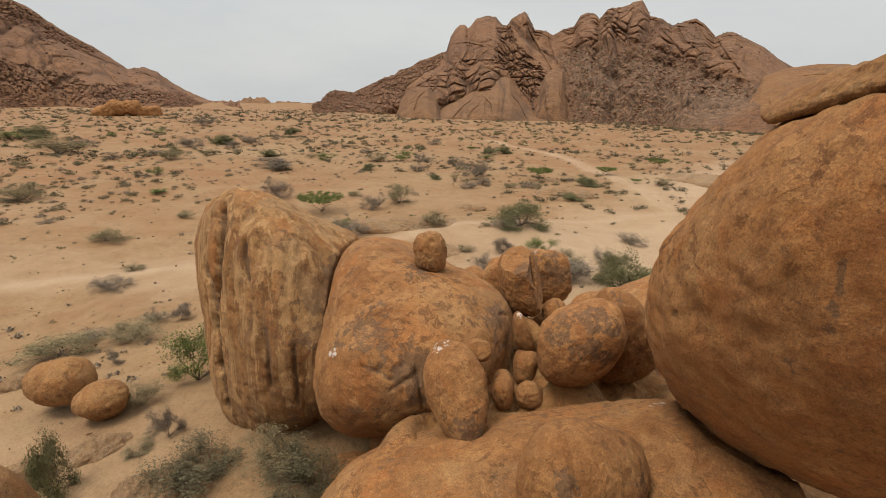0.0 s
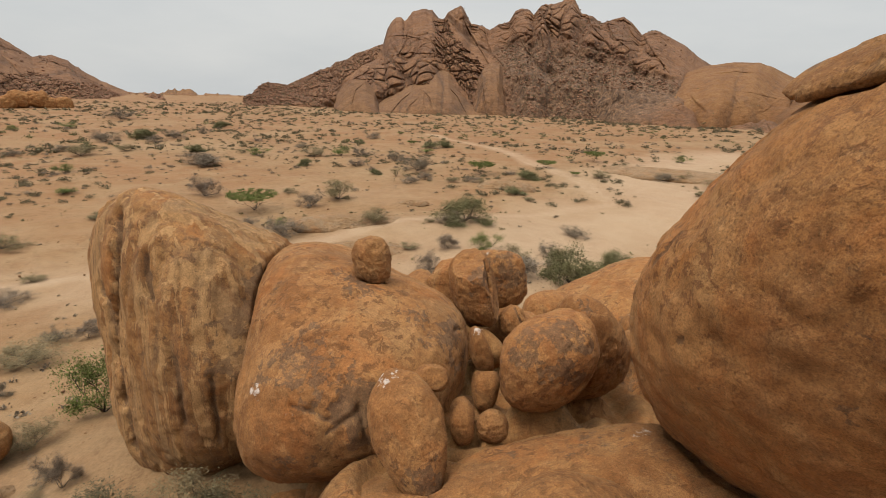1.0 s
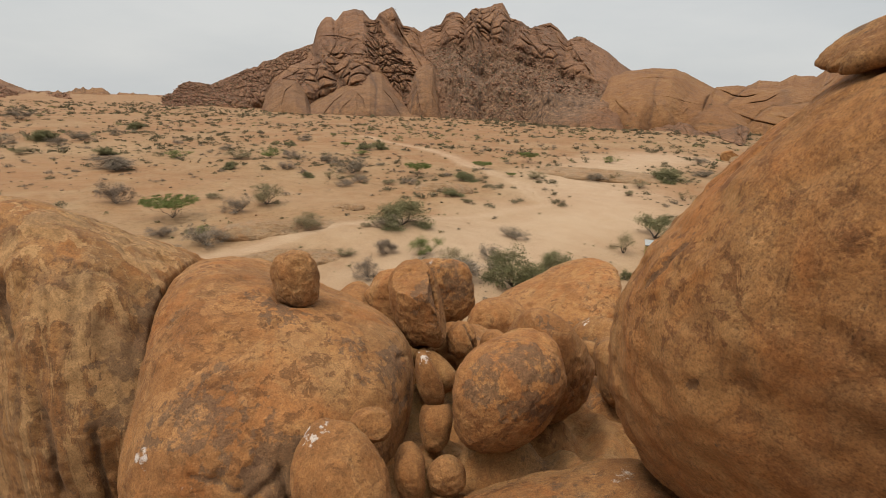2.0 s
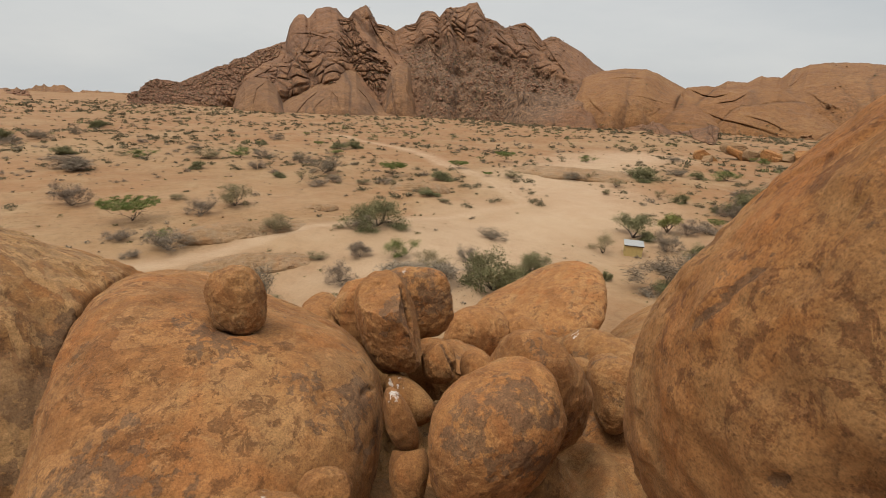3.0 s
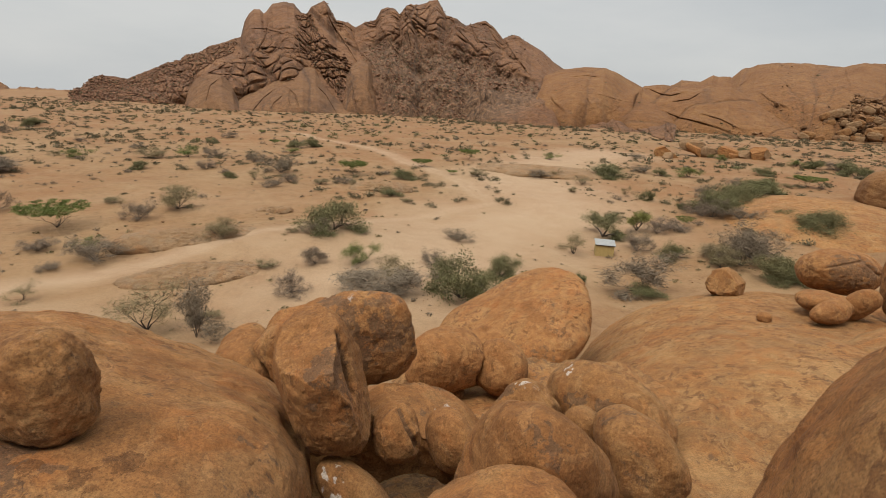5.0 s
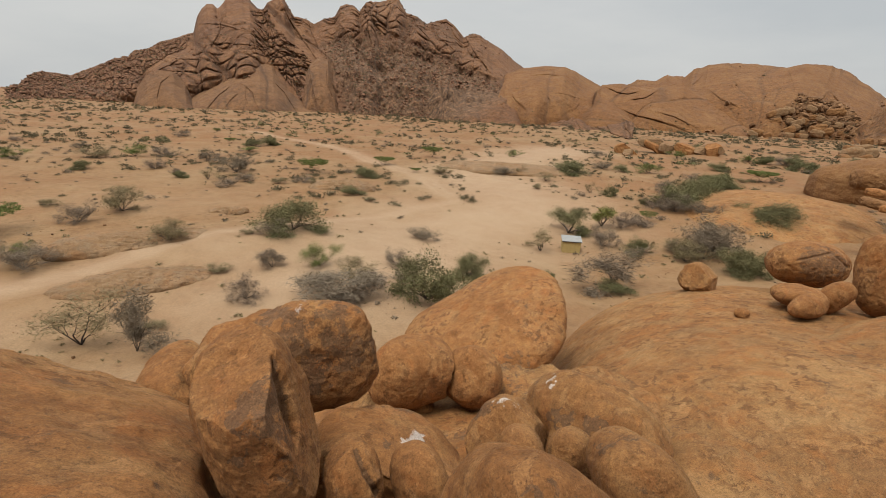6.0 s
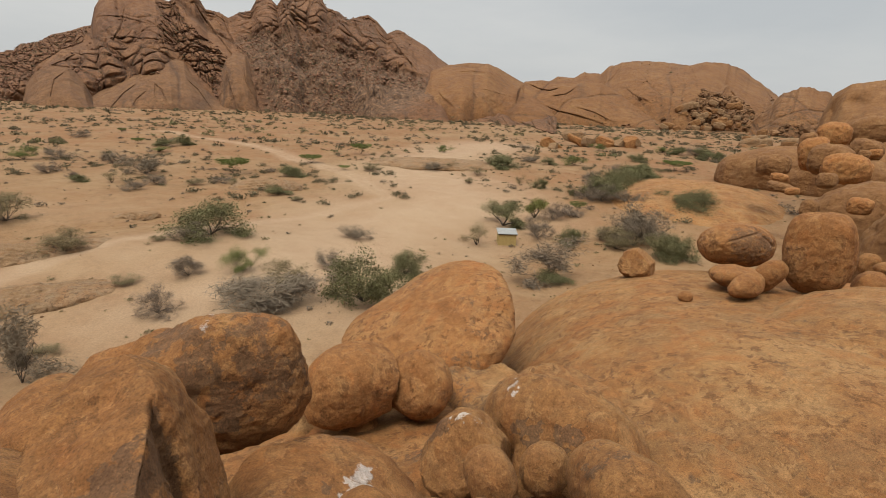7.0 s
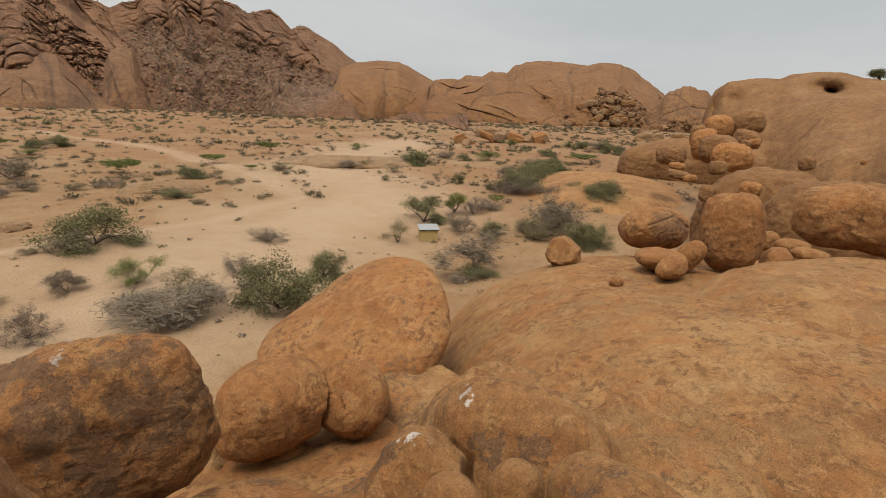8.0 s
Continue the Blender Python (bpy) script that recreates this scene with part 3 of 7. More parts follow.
hill("high brown granite mountain with jagged peaks", [(-15.24, -1.27), (-14.34, -0.89), (-13.34, 0.05), (-12.65, 0.34), (-11.53, 0.25), (-10.63, 0.1), (-9.88, 0.49), (-8.63, 1.08), (-7.11, 1.69), (-6.09, 2.02), (-5.54, 2.57), (-4.77, 2.73), (-4.24, 2.93), (-3.43, 3.51), (-2.36, 3.85), (-1.28, 4.34), (-0.46, 4.62), (0, 6.11), (0.47, 6.81), (0.92, 7.21), (1.46, 7.25), (1.82, 6.93), (2.1, 7.1), (2.68, 7.87), (3.79, 8.16), (4.78, 8.04), (5.43, 7.32), (5.99, 7.2), (6.46, 7.91), (7.14, 8.28), (7.72, 8.53), (8.05, 8.29), (8.39, 7.69), (8.96, 6.78), (10, 6.68), (10.88, 6.25), (11.65, 6.68), (12.94, 7.13), (13.52, 8.12), (14.22, 8.43), (14.99, 8.31), (15.48, 7.8), (16.16, 8.69), (17.34, 8.85), (18.23, 9), (18.51, 9.27), (19.39, 9.37), (19.9, 8.7), (20.36, 7.92), (21.58, 7.54), (22.51, 7.04), (23.68, 7.4), (24.56, 7.54), (25.5, 6.92), (26.49, 5.86), (27.34, 6.27), (28.23, 6.19), (29.48, 5.51), (30.71, 4.88), (32.31, 3.66), (33.25, 3.13), (36, 1.5), (40, 0), (45, -2)], 430, 760, CLIFF, camera_at=(2.0, 10.4, 23.5), cols=1000, rows=260, seed=2, crag=27, joint=0.9, power=0.85, slope=-3, size=100, stretch=0.6, lean=0.45, knob=0.06, weights=(1.0, 0.75, 0.34), bare_from=23.0, stones=11000, stone=(0.4, 1.7), bushes=1500, broken=[[(-15, -2), (-15, 0.5), (-8.6, 1.5), (-4.2, 3.2), (-0.4, 4.8), (-1.5, 2.8), (-4, 1.0), (-6, -0.5), (-7, -2.5)], [(4.5, 6.5), (6.2, 6.5), (8.2, 4), (11, 1.5), (13.5, -2.5), (9.5, -2.2), (7.6, 1.2), (5.6, 3.6)]], scree=[(11.48, 4.19), (13.87, 4.77), (17.2, 4.77), (21.49, 4.11), (25.22, 3.12), (28.65, 1.99), (32.13, 0.23), (26.36, -3.23), (13.72, -3.82), (13.99, -1.49), (13.03, 0.84)], cracks=[(0.074, 11, [(7.7, 7.33), (8.71, 5.68), (10, 4.11), (11.49, 1.92), (13.04, -0.34)]), (0.062, 8, [(4.52, 5.4), (4.87, 3.8), (5.27, 2.17)]), (0.074, 9, [(2.34, 6.3), (1.85, 4.15), (0.77, 2.46)]), (0.074, 10, [(6.25, 6.32), (6.77, 3.92), (7.6, 1.73)]), (0.062, 8, [(22.52, 6.93), (23.86, 5.05), (25.77, 3.71)]), (0.062, 10, [(26.32, 5.69), (27.87, 3.79), (29.53, 2.14)]), (0.056, 7, [(19.43, 8.68), (20.83, 7.13), (21.69, 5.8), (23.29, 4.47)]), (0.062, 8, [(10, 6.57), (11.19, 3.9), (13.01, 2)]), (0.062, 7, [(12.95, 6.48), (14.79, 4.37), (16.35, 3.02)]), (0.062, 8, [(15.6, 7.7), (17.15, 6.15), (19.61, 5.16)]), (0.056, 7, [(-0.17, 5.06), (2.01, 5.12), (4.21, 4.58)]), (0.056, 7, [(0.25, 2.96), (3.04, 3.42), (5.31, 3.28)]), (0.056, 6, [(-4.81, -0.84), (-3.66, 0.57), (-1.45, 1.78)]), (0.056, 6, [(-2.52, 1.71), (0.17, 1.6), (1.83, 1.42)])])
hill("smooth sloping granite buttress at the foot of a mountain", [(-4.2, -3.3), (-3.45, -2.91), (-2.56, -2.03), (-1.39, -1.14), (0.06, -0.23), (1.82, 0.99), (3.59, 2.09), (5.35, 2.75), (6.64, 2.48), (7.7, 1.16), (9.51, -0.27), (11.99, -1.48), (15.15, -2.44), (16.75, -2.98), (18, -3.3)], 415, 535, BUTTRESS, camera_at=(2.0, 10.4, 23.5), cols=420, rows=140, seed=12, crag=6, size=70, stretch=0.45, lean=0.5, power=0.55, scrub=0.1, rough=0.5, knob=0.05, weights=(1.3, 0.3, 0.06), cracks=[(0.056, 5, [(-0.09, -2.91), (1.42, -1.14), (2.6, -0.23)]), (0.062, 6, [(5.13, -2.74), (4.49, -0.72), (3.76, -0.06)]), (0.062, 6, [(8.87, -2.6), (7.69, -0.58), (6.69, 0.42)]), (0.05, 5, [(-2.23, -1.84), (-0.52, -0.77), (1.18, -0.41)]), (0.05, 5, [(4.24, -2.71), (3.88, -1.32), (4.04, -0.16)]), (0.05, 4, [(1.62, -2.86), (2.37, -1.67), (3.44, -0.76)]), (0.05, 4, [(-4.09, -1.63), (-2.67, -0.47), (-1.01, 0.16)])])
hill("smooth pale granite slab on a mountain's shoulder", [(-6.9, -3), (-6.2, -2.26), (-5.66, -0.75), (-4.83, 0.38), (-3.72, 0.98), (-2.54, 0.88), (-1.6, 0.15), (-0.86, -1.69), (-0.3, -3)], 425, 510, BUTTRESS, camera_at=(2.0, 10.4, 23.5), cols=200, rows=90, seed=18, crag=4, size=60, stretch=0.4, lean=-0.5, power=0.55, scrub=0.1, rough=0.4, knob=0.05, weights=(1.3, 0.3, 0.06), cracks=[(0.05, 4, [(-4.2, -2), (-3.6, -0.2), (-2.6, 0.6)])])
hill("rounded granite pillar standing out of a mountain", [(8.5, -2.8), (9.21, -1.71), (9.76, 0.79), (10.41, 2.45), (11.31, 3.18), (12.23, 2.93), (12.93, 1.52), (13.46, -0.22), (14.51, -1.98), (15.2, -2.8)], 430, 530, BUTTRESS, camera_at=(2.0, 10.4, 23.5), cols=200, rows=100, seed=19, crag=5, size=50, stretch=0.35, lean=0.3, power=0.6, scrub=0.1, rough=0.5, knob=0.05, weights=(1.3, 0.4, 0.08), cracks=[(0.05, 5, [(10.3, 1.6), (10.6, -0.2), (11, -1.8)]), (0.045, 4, [(12, 2.2), (12.1, 0.4), (12.8, -1.2)])])
hill("smooth orange granite dome rising from the plain", [(23.78, -3.01), (25.77, -2.18), (26.99, -1.21), (28.8, 0.08), (30.27, 1.63), (31.44, 2.67), (32.93, 3.26), (35.34, 3.6), (37.45, 3.57), (38.69, 3.16), (39.95, 2.47), (41.52, 1.74), (43.99, 0.7), (46.48, -0.55), (49.5, -1.87), (52, -3)], 395, 540, DOME, camera_at=(3.5, 14.3, 22.3), cols=420, rows=130, seed=3, crag=8, joint=0.5, stones=0, loose_mat=RUBBLE_PALE, strays=0.0005, bushes=24, size=85, stretch=1.1, lean=-0.6, knob=0.03, power=0.5, scrub=0.05, rough=0.4, spread=0.03, weights=(1.3, 0.55, 0.12), cracks=[(0.099, 5, [(32.08, 0.48), (32.69, -0.21), (33.35, -0.71), (34.03, -1.34)]), (0.099, 6, [(31.09, -3.45), (32.43, -2.7), (34.32, -2.73), (36.25, -3.23), (38.47, -3.59)]), (0.056, 3, [(33.61, 2.43), (35.72, 2.7), (37.55, 2.54)]), (0.062, 4, [(38.7, 2.99), (39.97, 2.3), (40.9, 1.94)]), (0.062, 3, [(35.92, 0.43), (36.41, -0.14)]), (0.062, 3, [(37.81, -1.32), (39.09, -0.66), (39.67, 0.14)]), (0.05, 2, [(29.54, -2), (31.39, -1.3), (32.55, -0.04)]), (0.05, 2, [(34.34, 0.94), (37.42, 0.8), (41.13, -0.02)])])
hill("broken orange granite ridge beside a dome", [(40.72, 0.95), (41.5, 1.91), (43.23, 2.15), (46.15, 1.71), (47.77, 2.11), (49.43, 2.07), (51.17, 1.26), (53.16, 0.43), (55.14, -0.56), (56.86, -1.69), (58, -3)], 420, 520, DOME, camera_at=(3.5, 14.3, 22.3), cols=420, rows=120, seed=6, crag=9, joint=0.7, stones=60, stone=(0.5, 3.0), loose_mat=RUBBLE_PALE, strays=0.0005, bushes=60, size=60, stretch=1.2, lean=-0.9, knob=0.06, power=0.6, scrub=0.2, rough=0.7, spread=0.03, cracks=[(0.087, 6, [(41.52, 1.74), (43.06, 1.18), (44.24, 1.06), (45.62, 1.46)]), (0.074, 5, [(44.32, 0.43), (46, 0.8), (47.03, 1.53)]), (0.099, 6, [(42.94, -0.22), (45.39, -1.02), (47.17, -1.38), (49.21, -1.83), (51.57, -2.75)]), (0.062, 4, [(47.33, -0.56), (49.08, -0.98), (51.15, -1.87)])])
hill("broad orange granite dome with steep flanks", [(42.2, 1.02), (43.83, 1.95), (44.9, 2.56), (46.6, 2.51), (47.63, 3.1), (49.28, 2.99), (49.97, 3.72), (51.22, 4.12), (52.74, 4.31), (55.24, 4.26), (57.69, 4), (59.01, 4.31), (60.82, 4.19), (62.22, 3.68), (63.48, 2.75), (65.16, 1.65), (66.65, 0.39)], 470, 700, DOME, camera_at=(3.5, 14.3, 22.3), cols=460, rows=140, seed=8, crag=11, joint=0.6, stones=1000, stone=(0.6, 4.0), loose_mat=RUBBLE_PALE, strays=0.0005, bushes=110, broken=[[(57.98, -2.84), (57.83, -0.01), (59.68, 1.48), (62.69, 0.75), (64.33, -1.29), (63.43, -2.49)]], size=80, stretch=0.6, knob=0.1, power=0.55, scrub=0.15, rough=0.6, cracks=[(0.062, 6, [(49.97, 2.09), (50.57, 2.66), (50.92, 3.42)]), (0.074, 7, [(60.4, -0.24), (60.85, 1.07), (61.13, 1.89)]), (0.074, 7, [(61.22, 1.89), (62.15, 1.03), (63.43, 0.1), (64.1, -0.66)]), (0.062, 5, [(51.63, 1.72), (52.82, 0.9), (54.6, 0.17)]), (0.05, 5, [(57.74, 3.75), (58.36, 2.5)])])
hill("distant layered granite knoll", [(64, -0.8), (65.42, 0.81), (66.03, 1.93), (67.51, 2.41), (69.09, 2.03), (70.01, 1.64), (71.91, 1.34), (75, 1), (79, -1)], 420, 560, DOME, camera_at=(4.6, 16.9, 21.1), cols=200, rows=80, seed=10, crag=7, stones=320, loose_mat=RUBBLE_PALE, strays=0.0005, bushes=120, broken=[[(64, -3), (66, -1.2), (72, -1.0), (79, -1.2), (79, -3)]], size=50, stretch=1.6, power=0.6)
hill("smooth orange granite hill with hollows and crevices", [(60, -6), (64, -5.5), (67, -4.5), (69, -3), (69.4, -1.19), (69.62, 0.45), (70.08, 2.06), (71.14, 2.87), (73.41, 3.27), (75.21, 3.2), (76, 3.6), (78.04, 3.85), (79.65, 3.82), (81.28, 3.37), (82.72, 3.2), (88, 3.4), (96, 4), (106, 2.5), (112, -1)], 100, 190, SLOPE, camera_at=(4.6, 16.9, 21.1), cols=520, rows=150, seed=14, crag=3.2, joint=0.2, power=0.6, stretch=1.2, knob=0.03, scrub=0.04, rough=0.3, size=38, base=5, slope=-4.0, weights=(1.3, 0.3, 0.05), hollows=((78.94, 2.49, 1.6, 0.55, 9.0), (79.38, 2.32, 0.5, 0.25, 12.0), (70.26, 0.21, 0.4, 1.2, 4.0), (71.91, 1.34, 0.8, 0.5, 2.5)), cracks=[(0.074, 1.2, [(77.14, -3.04), (78.16, -1.67), (79.09, -0.11)]), (0.062, 1, [(76.88, -7.32), (78.69, -5.22), (81.18, -3.16)]), (0.074, 1.2, [(69.92, 0.19), (71.09, -0.82), (72.92, -1.52)]), (0.062, 1, [(71.13, -6.65), (72.67, -5.36), (74.99, -4.84)])])

# BOULDERS
def ico(level):
    bm = bmesh.new()
    bmesh.ops.create_icosphere(bm, subdivisions=level, radius=1.0)
    v = np.array([q.co[:] for q in bm.verts])
    f = np.array([[q.index for q in face.verts] for face in bm.faces])
    bm.free()
    return v / np.linalg.norm(v, axis=1)[:, None], f


ICO = {k: ico(k) for k in (3, 4, 5, 6, 7)}


def turn(rx, ry, rz):
    return np.array(Euler((radians(rx), radians(ry), radians(rz))).to_matrix())


def rock_shape(d, r, rot, power, taper, lobes):
    """A rounded block: a superellipsoid with taper and seven low bulges (lobes), turned by rot."""
    x, y, z = d.T
    n = (np.abs(d) ** power).sum(1) ** (-1 / power)
    b = np.stack([5 * x * y * z, 2.5 * x * (y * y - z * z), 2.5 * y * (z * z - x * x), 2.5 * z * (x * x - y * y), x * (2.5 * x * x - 1.5), y * (2.5 * y * y - 1.5), z * (2.5 * z * z - 1.5)], 1)
    v = d * (n * (1 + b @ np.array(lobes)))[:, None]
    v = v * np.stack([1 + taper[0] * v[:, 2], 1 + taper[1] * v[:, 2], np.ones(len(v))], 1)
    return (v * np.array(r)) @ turn(*rot).T


PILE = []


def settle(reach, gap=0.2, deep=0.85):
    """Open a dark gap round each place where two rocks meet: the larger one is worn back there, but for the core, on which
    the smaller rests."""
    near = [q for q in PILE if np.linalg.norm(q[2] - np.array((8.0, 20.0, 15.0))) < reach]
    radii = []
    for ob, v, c, rank in near:
        r = np.linalg.norm(v, axis=1)
        step = max(1, len(v) // 10000)
        tree = KDTree(len(v[::step]))
        for k, d in enumerate((v / r[:, None])[::step]):
            tree.insert(d, k)
        tree.balance()
        radii.append((tree, r[::step], r.max()))
    for ob, v, c, rank in near:
        for (other, _, oc, orank), (tree, r, most) in zip(near, radii):
            if orank >= rank:
                continue
            room = gap * min(1.0, 0.45 + 0.4 * orank)
            q = v + c - oc
            far = np.linalg.norm(q, axis=1)
            moved = False
            for i in np.flatnonzero(far < most + room):
                at = tree.find(q[i] / far[i])[1]
                inside_by = r[at] + room - far[i]
                if inside_by > 0:
                    back = min(inside_by, 0.6 * deep) * min(1.0, max(0.0, (deep - inside_by) / (0.4 * deep)))
                    v[i] -= v[i] / np.linalg.norm(v[i]) * back
                    moved = True
            if moved:
                ob.data.vertices.foreach_set("co", v.astype(np.float32).ravel())
        ob.data.update()


def boulder(label, c, r, rot, power=2.2, taper=(0, 0), lobes=(0,) * 7, mat=None, level=5, seed=0, lump=0.03, chip=0.018, cuts=(), grooves=(), pale=(), varnish_and_shade=(), streak=0.0, flute=0.0, rugged=0.0, name="boulder", kind="", category="boulder"):
    """cuts: planes (point, normal) that shear the rock off; grooves: (point, normal, width, depth, half length);
    pale and dark stains: (point, radius, strength), a few dark ones painted shade; points are in metres from the rock's
    middle."""
    d, f = ICO[level]
    v = rock_shape(d, r, rot, power, taper, lobes)
    size = float(np.mean(r))
    out = v / np.linalg.norm(v, axis=1)[:, None]
    low = fbm(v / size * 1.5 + seed * 7.7, 4, seed)
    mid = fbm(v * 1.6 + seed * 3.1, 4, seed + 3)
    fine = fbm(v * 6.0 + seed, 3, seed + 5)
    # sheets of skin that have flaked off leave low steps
    skin = fbm(v * (0.9 / min(size, 2.5)) + seed * 5.3, 5, seed + 13, 0.6)
    step = np.clip((skin - 0.18) * 14, 0, 1) + 0.7 * np.clip((-0.35 - skin) * 14, 0, 1)
    v = v + out * (lump * size * low + chip * np.minimum(size, 2.0) * mid * 1.4 + 0.006 * fine - 0.022 * min(size, 2.2) * step)[:, None]
    if flute:
        ridge = np.abs(vnoise(v * (0.55, 0.55, 0.06) + 3.3, seed + 17)) + 0.5 * np.abs(vnoise(v * (1.5, 1.5, 0.16) + 1.3, seed + 18))
        v = v + out * (flute * np.minimum(ridge * 2.2 - 0.6, 0.4))[:, None]
    if rugged:
        b, e = bulges(v[:, 0] * 2.6 / size + v[:, 1] * 1.1 / size + 9, v[:, 2] * 2.6 / size + v[:, 1] * 1.3 / size, seed)
        v = v + out * (rugged * size * (b - 0.7 + 0.5 * fbm(v * 5 / size, 4, seed + 19)))[:, None]
    for point, normal in cuts:
        n = np.array(normal, float)
        n /= np.linalg.norm(n)
        over = (v - np.array(point)) @ n + 0.05 * size * mid
        v = v - n * np.where(over > 0, over * 0.93, 0)[:, None]
    dark = np.zeros(len(v))
    for point, normal, width, depth, half in grooves:
        n = np.array(normal, float)
        q = v - np.array(point)
        gap = np.abs(q @ n + 0.5 * width * fbm(v * 1.7 + 5, 3, seed + 9)) / width
        on = np.exp(-gap ** 2) * np.clip((half - np.linalg.norm(q, axis=1)) / (0.25 * half) + 0.6, 0, 1)
        v = v - out * (depth * on)[:, None]
        # the groove's shade is painted into the dark mask
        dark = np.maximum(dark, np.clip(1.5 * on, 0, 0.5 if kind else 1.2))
    white = np.zeros(len(v))
    for point, rad, strength in pale:
        q = np.linalg.norm(v - np.array(point), axis=1) + 0.9 * rad * fbm(v * 1.4 / rad, 4, seed + 29, 0.6)
        white = np.maximum(white, strength * np.clip(1.4 - 1.2 * q / rad, 0, 1))
    for point, rad, strength in varnish_and_shade:
        q = np.linalg.norm(v - np.array(point), axis=1) + 0.4 * rad * low + 0.8 * rad * fbm(v * 1.5 / rad, 5, seed + 27, 0.6)
        dark = np.maximum(dark, strength * np.clip((1.05 - q / rad) * 5, 0, 1))
    ob = sheet(name, v, f, mat or ROCK, varnish_and_shade=dark, pale=white, streak=np.full(len(v), streak))
    ob.location = c
    PILE.append((ob, v, np.array(c, float), 100 + size if kind else size))
    return tagged(ob, label, category, kind=kind)


# dark patches on the +x side paint in shade along the crease there
boulder("towering tan granite block with vertical cracks and streaks", (-8.23, 24.76, 14.16), (6.00, 4.65, 6.28), (13, -27, -41), 2.30, (0.03, -0.37), (-0.078, 0.039, -0.013, -0.003, -0.001, 0.094, 0.064), mat=ROCK_PALE, level=7, seed=1, lump=0.02, streak=0.8, flute=0.2, pale=(((0.55, -4.63, 4.22), 0.28, 0.50),), varnish_and_shade=(((2.74, -5.09, 2.24), 0.91, 0.90), ((3.30, -3.83, 3.35), 0.62, 0.90), ((2.42, -5.58, 0.86), 0.67, 0.80), ((-1.03, -4.65, 0.57), 0.56, 0.60), ((3.51, -3.76, 3.17), 0.65, 0.80),), grooves=(((-2.19, -2.60, 5.05), (-0.91, -0.38, 0.19), 0.13, 0.70, 1.06), ((-2.24, -3.20, 3.41), (-0.91, -0.39, 0.15), 0.13, 0.70, 1.15), ((-2.63, -3.07, 1.36), (-0.91, -0.39, 0.14), 0.12, 0.60, 1.20), ((-3.02, -2.67, -1.11), (-0.90, -0.44, 0.02), 0.12, 0.60, 1.45), ((-2.64, -3.37, -3.16), (-0.88, -0.48, -0.04), 0.11, 0.50, 1.39), ((-0.40, -4.41, 3.99), (-0.92, -0.39, 0.00), 0.10, 0.30, 0.92), ((-3.14, -2.43, 1.89), (-0.87, -0.48, -0.09), 0.11, 0.40, 1.35), ((0.64, -5.60, -0.13), (-0.93, -0.37, -0.01), 0.09, 0.25, 1.39), ((1.84, -5.76, -0.99), (-0.95, -0.32, -0.00), 0.09, 0.25, 1.54),))
# dark patch at (0.52, -3.50, 5.08): the perched rock's shade, painted on
boulder("huge orange granite boulder with a small rock perched on top", (-1.52, 21.77, 13.51), (4.14, 7.05, 4.37), (-31, 10, -3), 3.24, (0.18, -0.09), (-0.012, 0.066, 0.050, 0.037, 0.099, -0.129, 0.074), level=7, seed=2, lump=0.02, mat=ROCK, pale=(((-0.89, -7.65, 3.13), 0.46, 0.40), ((-2.22, -6.79, 3.08), 0.28, 0.90),), varnish_and_shade=(((-0.90, -6.85, 3.93), 0.93, 0.70), ((3.54, -4.89, 3.62), 0.69, 0.80), ((0.72, -7.67, 3.08), 0.75, 0.90), ((-1.42, -7.81, 1.81), 0.83, 0.70), ((-2.08, -6.46, 3.53), 0.30, 0.80), ((-0.17, -7.08, 3.87), 0.76, 0.55), ((2.31, -4.71, 4.48), 0.40, 0.70), ((0.89, -4.14, 4.93), 0.31, 0.70), ((3.69, -4.07, 3.80), 0.30, 0.90), ((0.52, -3.50, 5.08), 0.47, 0.90), ((-0.26, -2.98, 5.33), 0.35, 0.60), ((2.74, -5.49, 3.98), 0.45, 0.60),), grooves=(((0.27, -7.84, 2.86), (0.57, -0.40, -0.72), 0.05, 0.13, 0.59), ((0.81, -7.84, 2.57), (-0.96, -0.19, -0.22), 0.05, 0.21, 0.67), ((-0.61, -7.71, 3.07), (-0.34, -0.53, -0.78), 0.05, 0.10, 0.59), ((3.89, -4.06, 3.57), (0.32, -0.51, -0.80), 0.05, 0.16, 0.48),))
boulder("small rough granite rock balanced on a huge boulder", (-0.57, 18.89, 19.17), (0.69, 0.59, 0.85), (-1, -9, -20), 2.25, (-0.01, -0.01), (-0.018, -0.023, 0.011, 0.007, -0.029, -0.004, -0.004), level=6, seed=3, lump=0.05, chip=0.05, mat=ROCK_COARSE, rugged=0.05, varnish_and_shade=(((0.46, -0.34, 0.46), 0.32, 0.40),))
